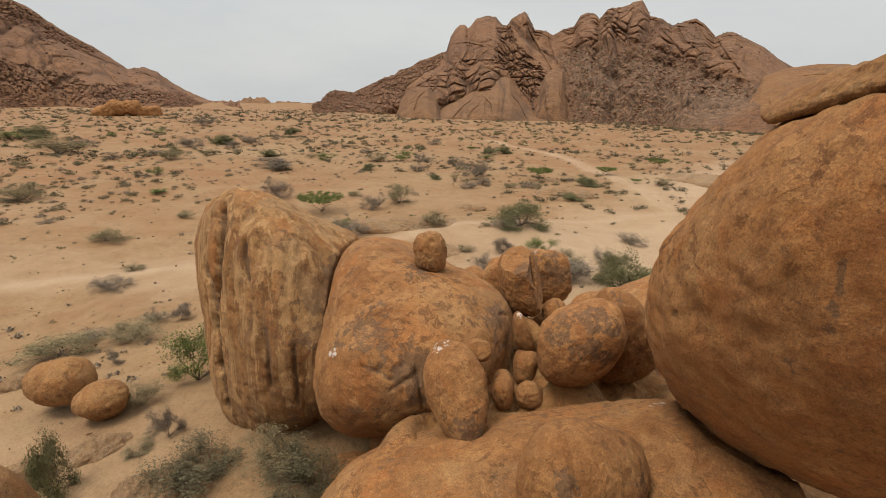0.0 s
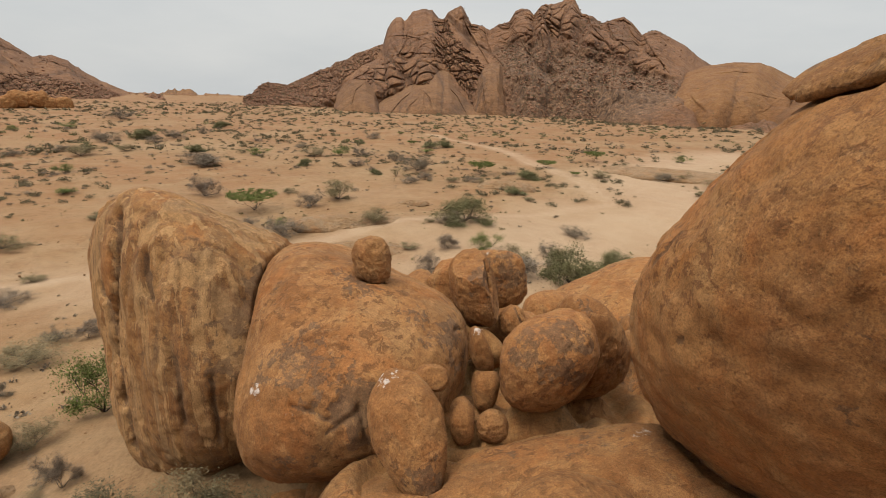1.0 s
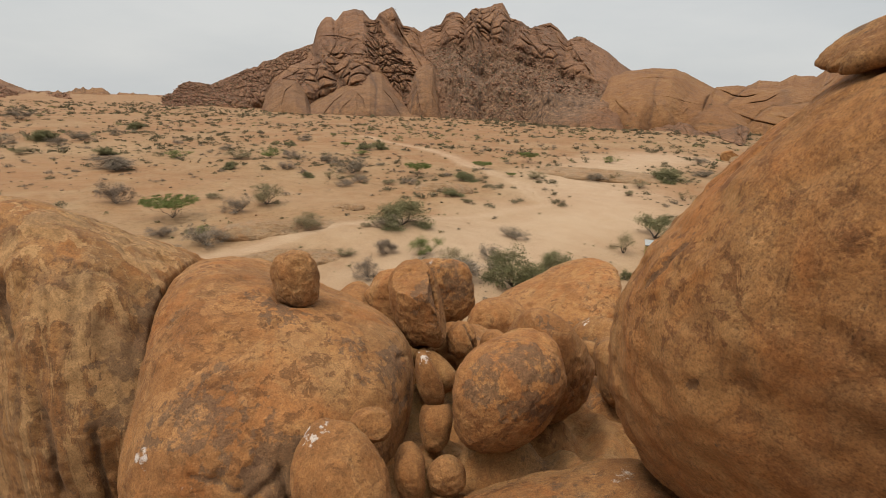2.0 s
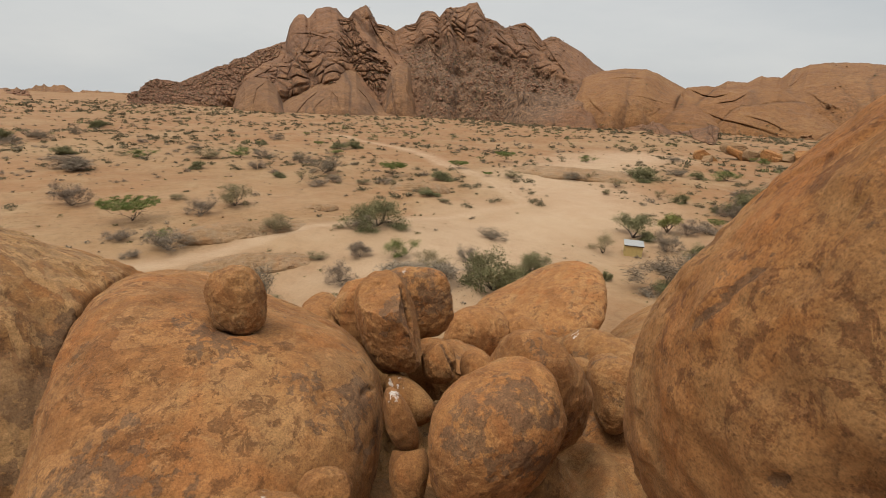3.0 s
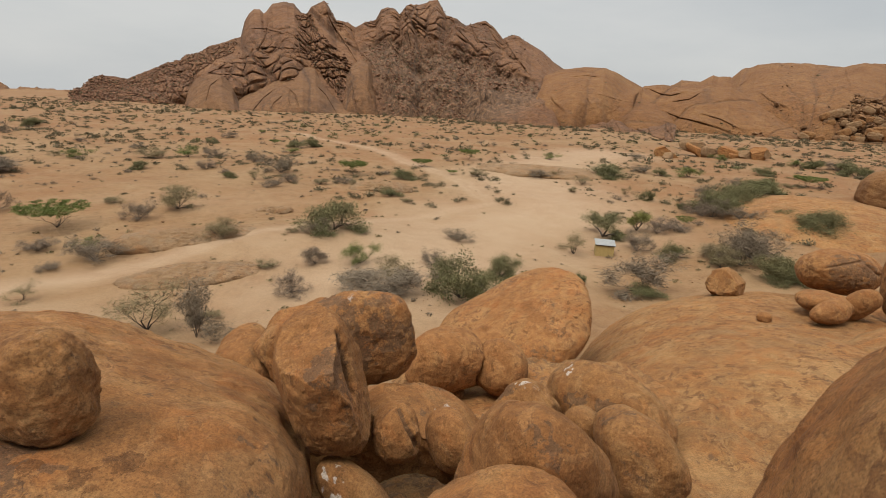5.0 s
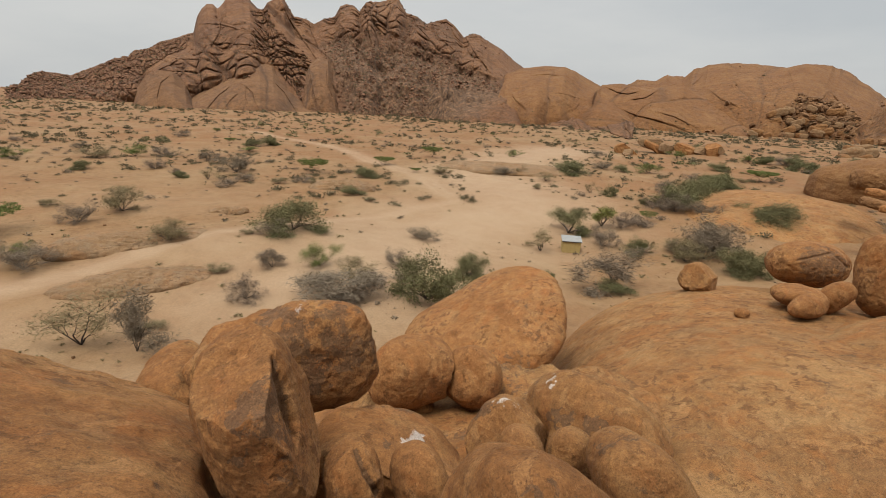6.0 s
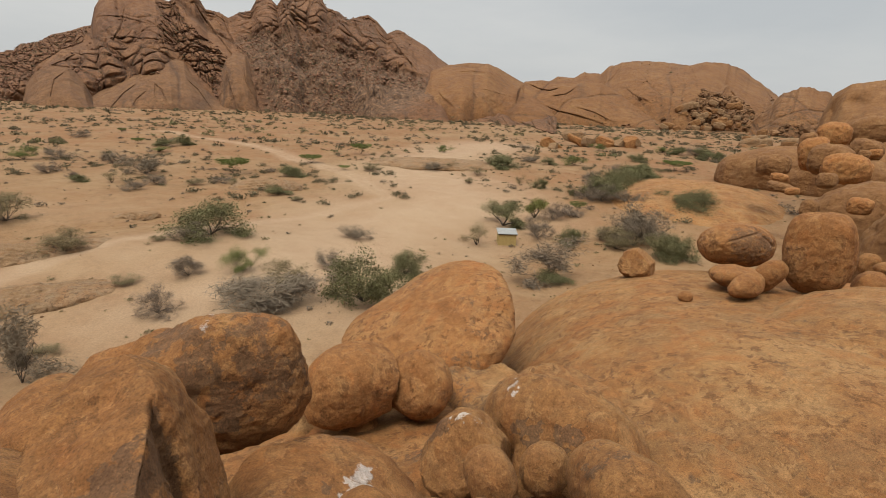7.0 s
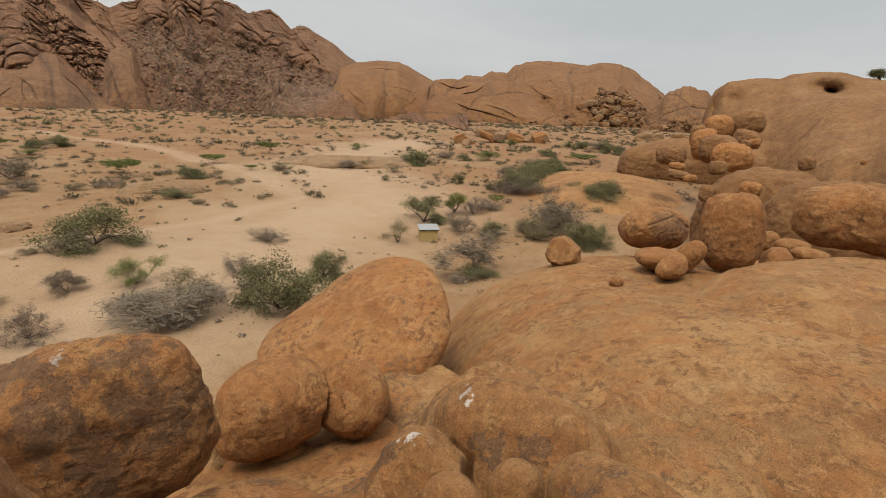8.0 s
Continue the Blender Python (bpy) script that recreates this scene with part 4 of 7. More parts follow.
boulder("giant smooth orange granite boulder with dark runs", (11.43, 8.97, 21.36), (7.87, 6.56, 4.03), (155.0, -43.4, -72.6), 2.0, (0, 0), level=7, seed=4, lump=0.012, chip=0.02, streak=0.1, mat=ROCK_ORANGE, pale=(((-6.50, 1.04, -0.35), 0.11, 0.50),), varnish_and_shade=(((-6.29, 1.45, 1.27), 0.39, 0.45), ((-6.37, 2.00, 0.43), 0.33, 0.35), ((-6.11, 0.96, 2.04), 0.41, 0.40), ((-5.45, -1.52, -0.44), 0.21, 0.60), ((-5.71, -1.72, 0.60), 0.34, 0.40), ((-6.23, 1.77, 1.15), 0.19, 0.50), ((-6.21, 2.57, 0.18), 0.20, 0.40),), grooves=(((-6.45, 0.89, -0.54), (0.81, -0.55, -0.20), 0.05, 0.08, 0.13), ((-6.29, 2.02, 0.72), (0.29, -0.80, -0.52), 0.05, 0.06, 0.49), ((-5.59, -2.07, 1.05), (-0.77, 0.63, -0.10), 0.05, 0.06, 0.65),))
boulder("upright egg-shaped granite boulder with white droppings on its tip", (0.48, 13.05, 16.61), (0.95, 0.79, 1.69), (-44, -20, 2), 1.80, (0.17, 0.14), (0.015, 0.010, 0.018, 0.004, 0.008, 0.019, 0.005), level=6, seed=5, pale=(((-0.50, 0.90, 1.20), 0.36, 1.00),), varnish_and_shade=(((0.36, -1.20, -0.64), 0.45, 0.80), ((-0.17, -0.95, -0.14), 0.31, 0.50),))
boulder("small angular stone lodged behind an upright boulder", (1.15, 14.56, 17.20), (0.47, 0.46, 0.36), (-11, 2, -9), 2.10, (-0.00, 0.01), (0.002, -0.002, 0.003, -0.008, -0.002, -0.002, -0.006), seed=40, cuts=(((0, -0.3, 0.1), (0.2, -0.8, 0.6)),), rugged=0.08)
boulder("small egg-shaped stone in a cleft", (2.05, 14.52, 15.76), (0.39, 0.68, 0.61), (-1, -3, -7), 2.23, (-0.01, 0.01), (0.004, -0.005, -0.001, -0.009, -0.006, 0.005, 0.001), seed=41)
boulder("small rough round stone on bedrock", (2.90, 14.30, 15.71), (0.45, 0.41, 0.48), (3, -7, -4), 2.17, (-0.01, -0.01), (0.008, -0.003, 0.005, -0.001, -0.008, -0.001, 0.008), seed=42, chip=0.04, mat=ROCK_COARSE, rugged=0.06)
boulder("upright weathered stone with a white-stained top", (2.99, 16.93, 16.63), (0.33, 0.51, 0.89), (-1, -16, 9), 2.27, (-0.04, -0.01), (0.013, -0.019, 0.007, -0.024, -0.038, 0.027, 0.028), seed=43, pale=(((-0.16, -0.13, 0.87), 0.19, 0.90),))
boulder("squat weathered stone in a stack", (3.09, 16.33, 15.63), (0.45, 0.68, 0.62), (-8, 4, -11), 2.64, (0.02, -0.00), (-0.018, 0.004, -0.035, 0.021, 0.004, 0.005, -0.020), seed=44)
boulder("large orange egg-shaped boulder with a dark flaked patch", (4.72, 15.50, 17.17), (1.78, 1.61, 1.37), (-29, -37, 26), 1.80, (-0.01, 0.01), (0.028, 0.046, -0.046, -0.033, 0.023, 0.050, 0.007), level=6, seed=26, mat=ROCK_ORANGE, varnish_and_shade=(((0.08, -0.86, 1.24), 0.77, 0.75), ((-0.20, -1.06, 1.09), 0.86, 0.75), ((-1.21, -0.81, 0.52), 0.33, 0.70), ((0.23, -1.22, 0.89), 0.72, 0.80),))
boulder("large rounded brown granite boulder in a pile", (7.04, 17.91, 15.99), (1.55, 1.52, 2.53), (24, -18, -11), 1.80, (-0.06, 0.02), (-0.039, -0.078, 0.028, -0.045, 0.001, 0.025, 0.065), level=6, seed=27, pale=(((-0.39, -0.12, 2.34), 0.16, 0.40), ((-0.57, -0.33, 2.38), 0.20, 0.30),), varnish_and_shade=(((-0.56, -1.27, 2.20), 0.32, 0.60), ((-0.90, 1.07, 1.43), 0.22, 0.80),))
boulder("blocky granite boulder with a dark flaked corner", (10.75, 19.12, 14.88), (1.23, 0.87, 1.25), (-23, 30, 62), 2.9, (-0.01, -0.02), (-0.004, -0.076, 0.024, 0.066, -0.017, -0.030, 0.019), level=6, seed=37, mat=ROCK_PALE, varnish_and_shade=(((-0.32, 0.64, 1.02), 0.42, 0.55), ((-0.74, -0.81, 0.57), 0.4, 0.5), ((-0.49, 0.66, 0.92), 0.30, 0.60),))
boulder("low smooth granite boulder with a white streak", (12.81, 22.86, 12.85), (1.75, 2.28, 1.93), (-19, 22, 3), 2.43, (0.00, 0.01), (-0.009, 0.065, 0.015, 0.012, 0.019, -0.023, 0.005), level=6, seed=38, mat=ROCK_PALE, pale=(((-0.83, 1.01, 1.72), 0.30, 1.00),), varnish_and_shade=(((-1.34, -0.21, 1.20), 0.33, 0.90), ((-0.86, -1.08, 1.49), 0.29, 0.90), ((1.10, -0.25, 1.81), 0.53, 0.30),), grooves=(((1.57, -1.69, 1.20), (-0.63, 0.59, -0.50), 0.05, 0.06, 0.47),))
boulder("rounded orange stone standing in the pile", (6.45, 20.82, 15.20), (0.57, 0.79, 0.76), (-7, -9, 1), 2.23, (-0.01, 0.00), (-0.006, 0.005, 0.012, -0.008, 0.006, 0.001, 0.005), seed=45)
boulder("pale rough granite rock with a whitish top", (10.23, 23.28, 13.38), (1.11, 1.03, 1.06), (20, 31, 13), 2.68, (-0.01, 0.01), (-0.009, 0.029, -0.011, -0.039, -0.000, -0.001, -0.021), level=6, seed=39, mat=ROCK_PALE, chip=0.03, cuts=(((-0.6, -0.3, 0.5), (-0.7, -0.3, 0.6)),((0.5, -0.7, 0.2), (0.6, -0.8, 0.1)),), rugged=0.06, pale=(((-0.33, 0.17, 1.17), 0.26, 1.00), ((0.09, -0.07, 1.15), 0.25, 0.70),), varnish_and_shade=(((-0.70, 0.71, 0.70), 0.32, 0.90), ((-0.60, 0.47, 0.91), 0.22, 0.80),))
boulder("small rounded granite cobble", (9.51, 21.60, 14.44), (0.53, 0.60, 0.57), (1, -14, -19), 2.43, (-0.01, -0.00), (-0.000, 0.014, 0.005, -0.010, 0.012, -0.007, 0.013), seed=46, mat=ROCK_COARSE)
boulder("small smooth ball-shaped granite cobble", (10.70, 21.23, 14.39), (0.54, 0.47, 0.54), (-10, 12, 7), 2.45, (-0.00, -0.00), (0.003, -0.000, 0.009, 0.000, 0.002, -0.005, 0.004), seed=47, mat=ROCK_PALE)
boulder("smooth oblong brown granite boulder", (10.53, 31.02, 11.09), (2.07, 1.52, 1.51), (-2, -1, 0), 2.42, (-0.02, 0.01), (0.000, 0.015, 0.026, -0.043, 0.006, 0.009, 0.013), level=6, seed=35)
boulder("small smooth round granite boulder wedged between larger ones", (12.88, 30.12, 10.90), (1.40, 1.50, 1.36), (1, -0, -1), 1.80, (-0.06, -0.06), (-0.032, 0.006, 0.001, 0.008, 0.001, -0.020, 0.006), level=5, seed=36)
# dark patches low on its face: varnished rock plus shade put into the colour
boulder("great egg-shaped pale granite boulder on bedrock", (17.32, 36.39, 9.96), (4.71, 5.27, 1.70), (-5, -23, 0), 2.03, (0.07, -0.01), (0.009, -0.030, -0.049, 0.073, -0.033, -0.046, -0.048), level=7, seed=23, varnish_and_shade=(((0.04, -4.46, 1.12), 1.13, 0.50), ((-1.45, -4.72, 0.22), 1.15, 0.55), ((-0.91, -1.56, 1.34), 1.52, 0.25),))
boulder("upright split granite boulder with a deep cleft", (3.56, 21.57, 16.97), (0.92, 1.72, 1.62), (-13, -15, -1), 2.7, (-0.03, 0.10), (0.004, 0.008, -0.035, -0.010, -0.040, -0.010, -0.018), level=7, seed=25, chip=0.03, cuts=(((0.30, 0.55, 1.66), (-0.36, -0.20, 0.90)), ((0.66, 0.0, 0.9), (0.90, -0.34, 0.28))), varnish_and_shade=(((0.15, -1.40, 1.45), 0.55, 0.8), ((0.3, -1.3, 0.9), 0.6, 0.7), ((0.44, 0.42, 1.02), 0.30, 0.50)), grooves=(((0.26, -1.25, 1.1), (-0.96, 0.12, -0.24), 0.045, 0.28, 0.9),))
boulder("split granite boulder with a dark flat face", (4.47, 26.10, 15.30), (2.58, 0.90, 1.55), (-2, -19, -24), 3.0, (0.07, 0.01), (-0.026, -0.099, 0.048, -0.020, 0.048, -0.001, 0.001), level=7, seed=24, chip=0.03, rugged=0.02, pale=(((0.4, -0.35, 1.5), 0.5, 0.6),), varnish_and_shade=(((0.67, -1.10, 0.94), 1.20, 0.85), ((0.36, -0.94, 1.21), 0.75, 0.80), ((1.38, -1.29, 1.26), 0.73, 0.70), ((1.00, -1.21, 0.62), 0.76, 0.60),))
boulder("dark cracked stone jammed in a gap", (5.05, 20.72, 15.79), (0.54, 0.70, 0.66), (1, -0, -6), 2.23, (0.00, 0.02), (0.016, -0.002, 0.003, -0.021, -0.006, 0.007, -0.015), seed=48, chip=0.04, rugged=0.08, grooves=(((0.17, -0.51, 0.42), (-0.93, 0.03, -0.36), 0.05, 0.16, 0.63),))
boulder("leaning stone with white droppings down its side", (3.91, 20.00, 15.04), (0.51, 0.91, 0.81), (22, -28, 29), 2.36, (-0.01, 0.02), (0.004, 0.021, 0.017, -0.024, -0.017, 0.005, -0.007), seed=49, mat=ROCK_PALE, pale=(((-0.48, -0.07, 0.72), 0.22, 1.00), ((-0.39, -0.28, 0.48), 0.20, 1.00), ((-0.23, -0.11, -0.17), 0.18, 1.00),))
boulder("rounded granite boulder half hidden behind others", (1.73, 27.63, 14.00), (1.06, 2.22, 1.33), (1, -3, -4), 2.13, (-0.01, 0.01), (0.009, -0.004, 0.016, -0.014, -0.008, 0.004, 0.007), seed=50, level=6)
# the dark hollow is a dark patch in the colour; no hollow is cut
boulder("big round balanced boulder with a broken dark hollow", (39.97, 32.20, 12.80), (2.87, 2.39, 1.63), (-8, 5, 18), 2.09, (0.01, -0.01), (-0.006, 0.006, -0.017, 0.025, 0.001, -0.006, -0.002), seed=51, level=6, cuts=(((0, 0, -1.2), (0.1, 0, -1)),), pale=(((-0.09, -2.27, 0.74), 0.63, 0.50),), varnish_and_shade=(((-1.81, -1.83, 0.75), 1.49, 0.80),), grooves=(((-1.78, -1.46, 1.17), (0.04, -0.52, -0.85), 0.05, 0.16, 1.18), ((-0.36, -2.17, 0.90), (-0.38, 0.49, -0.78), 0.05, 0.16, 1.06),))
boulder("tall standing rounded granite boulder", (36.80, 26.16, 14.35), (1.64, 1.69, 2.35), (-9, -2, 17), 2.77, (-0.00, 0.01), (0.008, 0.014, -0.017, -0.017, 0.005, -0.020, -0.006), seed=52, level=6)
boulder("leaning oblong stone on bedrock", (31.04, 26.96, 13.06), (1.40, 0.67, 0.64), (-10, -4, 3), 2.19, (0.00, -0.02), (0.028, -0.023, -0.023, 0.022, -0.013, -0.011, 0.016), seed=53)
boulder("flat rounded stone under a balanced boulder", (32.69, 28.23, 12.82), (1.67, 1.36, 0.65), (-3, 7, -2), 2.30, (0.00, 0.01), (-0.011, -0.002, -0.003, -0.001, 0.000, 0.005, -0.009), seed=54)
boulder("tilted dark stone beside a tall boulder", (33.78, 27.33, 12.93), (1.03, 0.68, 1.27), (36, -3, 2), 2.35, (0.00, 0.00), (-0.001, 0.001, 0.000, -0.002, -0.001, -0.000, -0.002), seed=55)
boulder("pale broken rock at the edge of bedrock", (33.29, 35.12, 11.38), (1.28, 1.16, 1.02), (6, -1, -5), 2.24, (-0.00, -0.01), (0.005, -0.001, -0.002, 0.003, -0.004, -0.007, 0.007), seed=56, chip=0.04, mat=ROCK_PALE, cuts=(((0.5, -0.5, 0.5), (0.3, -0.5, 0.8)),((-0.8, 0, 0.2), (-0.9, -0.2, 0.4)),((0.5, -0.9, -0.1), (0.4, -0.9, 0.1)),), rugged=0.1)
boulder("single dark pebble on bare bedrock", (28.43, 28.68, 12.26), (0.41, 0.36, 0.29), (-3, 0, -2), 2.23, (0.00, -0.00), (0.003, -0.002, -0.002, 0.003, -0.001, -0.000, 0.001), seed=57, level=4)
boulder("low rounded stone on bedrock", (39.25, 24.07, 12.25), (1.28, 0.90, 1.22), (-3, 4, 13), 2.21, (0.00, -0.01), (0.002, 0.002, -0.003, 0.006, -0.002, 0.002, 0.004), seed=58)
boulder("orange granite boulder rising beside the pile", (-11.85, 9.01, 10.80), (2.29, 2.01, 6.10), (-1, 4, 1), 2.27, (0.00, -0.00), (-0.001, -0.000, -0.002, 0.002, 0.002, -0.001, 0.001), seed=59, mat=ROCK_PALE)
boulder("smooth tan boulder lying on sand", (-22.67, 25.65, 8.40), (2.00, 1.55, 1.39), (-16, -14, -16), 2.40, (-0.00, 0.00), (-0.001, -0.012, 0.011, -0.005, -0.004, -0.004, -0.002), seed=60, mat=ROCK_PALE)
boulder("smooth oblong tan boulder resting on sand", (-19.17, 24.05, 8.33), (1.52, 1.36, 1.13), (-1, -11, -5), 1.80, (0.00, 0.01), (0.013, -0.012, 0.013, -0.014, -0.012, 0.007, -0.017), seed=61, mat=ROCK_PALE)
boulder("rounded knob of granite rising from the shelf", (3.24, 9.25, 16.87), (1.70, 1.17, 1.36), (-2, 24, 31), 2.25, (0.01, 0.00), (-0.010, 0.003, -0.003, 0.012, 0.002, -0.002, -0.010), seed=62, level=6, name="bedrock", kind="structure", category="bedrock", pale=(((-0.92, -0.52, 1.31), 0.29, 0.30), ((-0.53, -0.94, 1.19), 0.21, 0.30),), varnish_and_shade=(((-0.71, -1.08, 0.96), 0.26, 0.80), ((1.21, -0.42, 0.41), 0.35, 0.70),), grooves=(((-0.61, -0.98, 1.15), (-0.96, 0.07, -0.27), 0.05, 0.13, 0.60),))
boulder("broad bare whaleback of orange granite bedrock", (29.77, 24.52, 2.31), (15.04, 17.37, 10.69), (-9, -2, -24), 2.50, (0.01, 0.06), (0.067, 0.014, 0.028, -0.053, -0.010, 0.064, -0.027), level=7, seed=20, lump=0.006, chip=0.02, name="bedrock", kind="structure", category="bedrock", mat=ROCK_PALE, varnish_and_shade=(((-9.97, -0.41, 10.24), 1.29, 0.35), ((-7.58, -4.85, 11.38), 1.65, 0.30), ((-7.46, -2.28, 11.09), 1.37, 0.20), ((-8.03, -6.50, 11.37), 1.28, 0.30), ((-12.51, -3.17, 10.04), 0.73, 0.30),), grooves=(((-6.21, 4.78, 9.12), (-0.64, 0.61, -0.47), 0.09, 0.13, 0.80), ((-8.78, 2.47, 9.51), (-0.63, 0.65, -0.42), 0.09, 0.13, 0.67), ((-11.39, -1.24, 10.04), (-0.60, 0.29, -0.74), 0.09, 0.13, 0.94), ((-12.27, -2.59, 10.03), (-0.61, 0.54, -0.59), 0.09, 0.13, 0.70), ((-3.77, -4.37, 11.37), (-0.31, -0.14, -0.94), 0.11, 0.21, 2.59), ((-3.43, -6.29, 11.40), (-0.33, 0.09, -0.94), 0.11, 0.21, 1.09), ((-1.17, 9.34, 8.27), (-0.08, -0.44, -0.90), 0.08, 0.16, 2.09),))
boulder("broad bare granite bedrock running on beside a whaleback", (37.08, 17.28, 6.87), (13.16, 10.07, 7.06), (4, 6, -5), 2.69, (0.03, 0.01), (-0.012, -0.005, -0.023, 0.041, 0.004, -0.009, -0.012), level=7, seed=33, lump=0.008, chip=0.02, name="bedrock", kind="structure", category="bedrock", mat=ROCK_PALE)
boulder("rounded granite bedrock shelf below the boulders", (3.35, 10.28, 13.11), (6.39, 4.45, 3.41), (12, -6, 9), 2.60, (0.04, -0.03), (0.012, -0.046, -0.067, 0.035, -0.017, -0.008, -0.007), level=7, seed=21, lump=0.02, name="bedrock", kind="structure", category="bedrock", pale=(((2.88, 2.23, 3.62), 0.41, 0.60), ((3.22, 2.43, 3.56), 0.37, 0.50),), varnish_and_shade=(((-4.53, 0.61, 2.51), 0.50, 0.60), ((1.86, 2.10, 3.57), 0.54, 0.50),), grooves=(((-1.17, 3.16, 2.54), (0.35, -0.58, -0.74), 0.05, 0.13, 0.75), ((-0.66, 3.45, 2.50), (0.32, -0.65, -0.69), 0.05, 0.13, 0.73),))
# no hole is cut for the dark pit: its shade is painted as a patch
boulder("flat granite slab with white droppings and a dark pit", (6.51, 22.79, 13.27), (2.38, 2.40, 1.31), (7, 21, 1), 2.49, (-0.01, 0.03), (0.032, 0.058, 0.001, -0.015, 0.012, 0.034, -0.002), level=6, seed=34, name="bedrock", kind="structure", category="bedrock", cuts=(((-0.6, -1.0, 0.2), (-0.5, -0.8, 0.1)),), pale=(((0.67, -0.12, 1.09), 0.64, 1.00), ((-0.73, 0.76, 1.62), 0.36, 0.30),), varnish_and_shade=(((-0.17, -0.21, 1.47), 0.16, 1.00), ((-1.20, -0.18, 1.64), 0.51, 0.50),))
boulder("low brown granite outcrop on the plain", (103.0, 72.0, -1.6), (30.0, 20.0, 8.6), (0, 0, 30), 2.3, (0, 0), mat=ROCK_PALE, level=7, seed=22, lump=0.02, chip=0.05, name="bedrock", kind="structure", category="bedrock")

# OUTCROPS AND FAR ROCKS
boulder("low brown granite hump in the sand", (-5.7, 79.0, 4.12), (9.13, 4.11, 1.56), (0, 0, 6), 2.2, (0, 0), mat=OUTCROP, level=6, seed=70, lump=0.1, chip=0.06, name="bedrock", kind="structure", category="bedrock")
boulder("low tan granite hump with bushes along it", (26.8, 111.5, 3.62), (6.80, 4.08, 1.74), (0, 0, -14), 2.2, (0, 0), mat=OUTCROP, level=6, seed=71, lump=0.1, chip=0.06, name="bedrock", kind="structure", category="bedrock")
boulder("small brown granite hump on the plain", (5.1, 95.2, 3.69), (3.02, 1.81, 1.06), (0, 0, -2), 2.2, (0, 0), mat=OUTCROP, level=6, seed=72, lump=0.1, chip=0.06, name="bedrock", kind="structure", category="bedrock")
boulder("flat granite slab undercut along its edge", (-4.3, 65.9, 3.87), (6.92, 3.46, 1.09), (0, 0, 6), 2.2, (0, 0), mat=OUTCROP, level=6, seed=73, lump=0.1, chip=0.06, name="bedrock", kind="structure", category="bedrock")
boulder("flat pale granite slab in the sand", (-17.4, 21.1, 7.11), (1.62, 1.13, 0.86), (0, 0, 40), 2.2, (0, 0), mat=OUTCROP, level=6, seed=74, lump=0.1, chip=0.06, name="bedrock", kind="structure", category="bedrock")
boulder("rounded tan rock half buried behind bushes", (-10.9, 18.5, 8.47), (1.40, 0.84, 1.11), (0, 0, 31), 2.2, (0, 0), mat=OUTCROP, level=6, seed=75, lump=0.1, chip=0.06, name="bedrock", kind="structure", category="bedrock")
boulder("sloping pale granite slab below the boulders", (-12.4, 16.6, 8.03), (1.87, 1.50, 1.58), (0, 0, 37), 2.2, (0, 0), mat=OUTCROP, level=6, seed=76, lump=0.1, chip=0.06, name="bedrock", kind="structure", category="bedrock")
boulder("tan granite slab at the edge of the sand", (-19.5, 18.7, 6.99), (1.23, 0.98, 1.48), (0, 0, 46), 2.2, (0, 0), mat=OUTCROP, level=6, seed=77, lump=0.1, chip=0.06, name="bedrock", kind="structure", category="bedrock")
boulder("low pale rock slab beside boulders", (-28.6, 29.0, 5.46), (1.32, 0.79, 0.97), (0, 0, 45), 2.2, (0, 0), mat=OUTCROP, level=6, seed=78, lump=0.1, chip=0.06, name="bedrock", kind="structure", category="bedrock")
boulder("low brown granite plate on the plain", (77.5, 130.9, 3.57), (20.36, 10.18, 1.94), (0, 0, -32), 2.2, (0, 0), mat=OUTCROP, level=6, seed=79, lump=0.1, chip=0.06, name="bedrock", kind="structure", category="bedrock")
boulder("tan granite boulder in a far heap", (153.48, 163.49, 5.68), (5.40, 3.40, 2.66), (0, 1, -45), 2.8, (0, 0), mat=ROCK, level=5, seed=90, lump=0.07, chip=0.02, cuts=(((0, 0, 0.86), (0.55, -0.3, 0.8)), ((-0.75, -0.6, 0), (-0.47, -0.9, 0.1))))
boulder("tan granite boulder in a far heap", (172.07, 170.49, 8.17), (5.16, 3.35, 2.79), (0, 12, -47), 2.8, (0, 0), mat=OUTCROP, level=5, seed=91, lump=0.07, chip=0.02, cuts=(((0, 0, 0.78), (-0.40, -0.3, 0.8)), ((0.95, -0.6, 0), (-0.79, -0.9, 0.1))))
boulder("tan granite boulder in a far heap", (175.39, 167.36, 5.82), (7.40, 4.15, 2.32), (0, 23, -48), 2.8, (0, 0), mat=ROCK, level=5, seed=92, lump=0.07, chip=0.02, cuts=(((0, 0, 0.70), (0.16, -0.3, 0.8)), ((0.53, -0.6, 0), (0.03, -0.9, 0.1))))
boulder("tan granite boulder in a far heap", (176.58, 164.88, 6.91), (4.18, 2.75, 2.42), (0, -26, -48), 2.8, (0, 0), mat=OUTCROP, level=5, seed=93, lump=0.07, chip=0.02, cuts=(((0, 0, 0.54), (0.13, -0.3, 0.8)), ((0.06, -0.6, 0), (-0.13, -0.9, 0.1))))
boulder("tan granite boulder in a far heap", (181.43, 159.57, 6.56), (5.00, 3.15, 2.50), (0, 13, -50), 2.8, (0, 0), mat=ROCK, level=5, seed=94, lump=0.07, chip=0.02, cuts=(((0, 0, 0.89), (0.05, -0.3, 0.8)), ((0.00, -0.6, 0), (-0.68, -0.9, 0.1))))
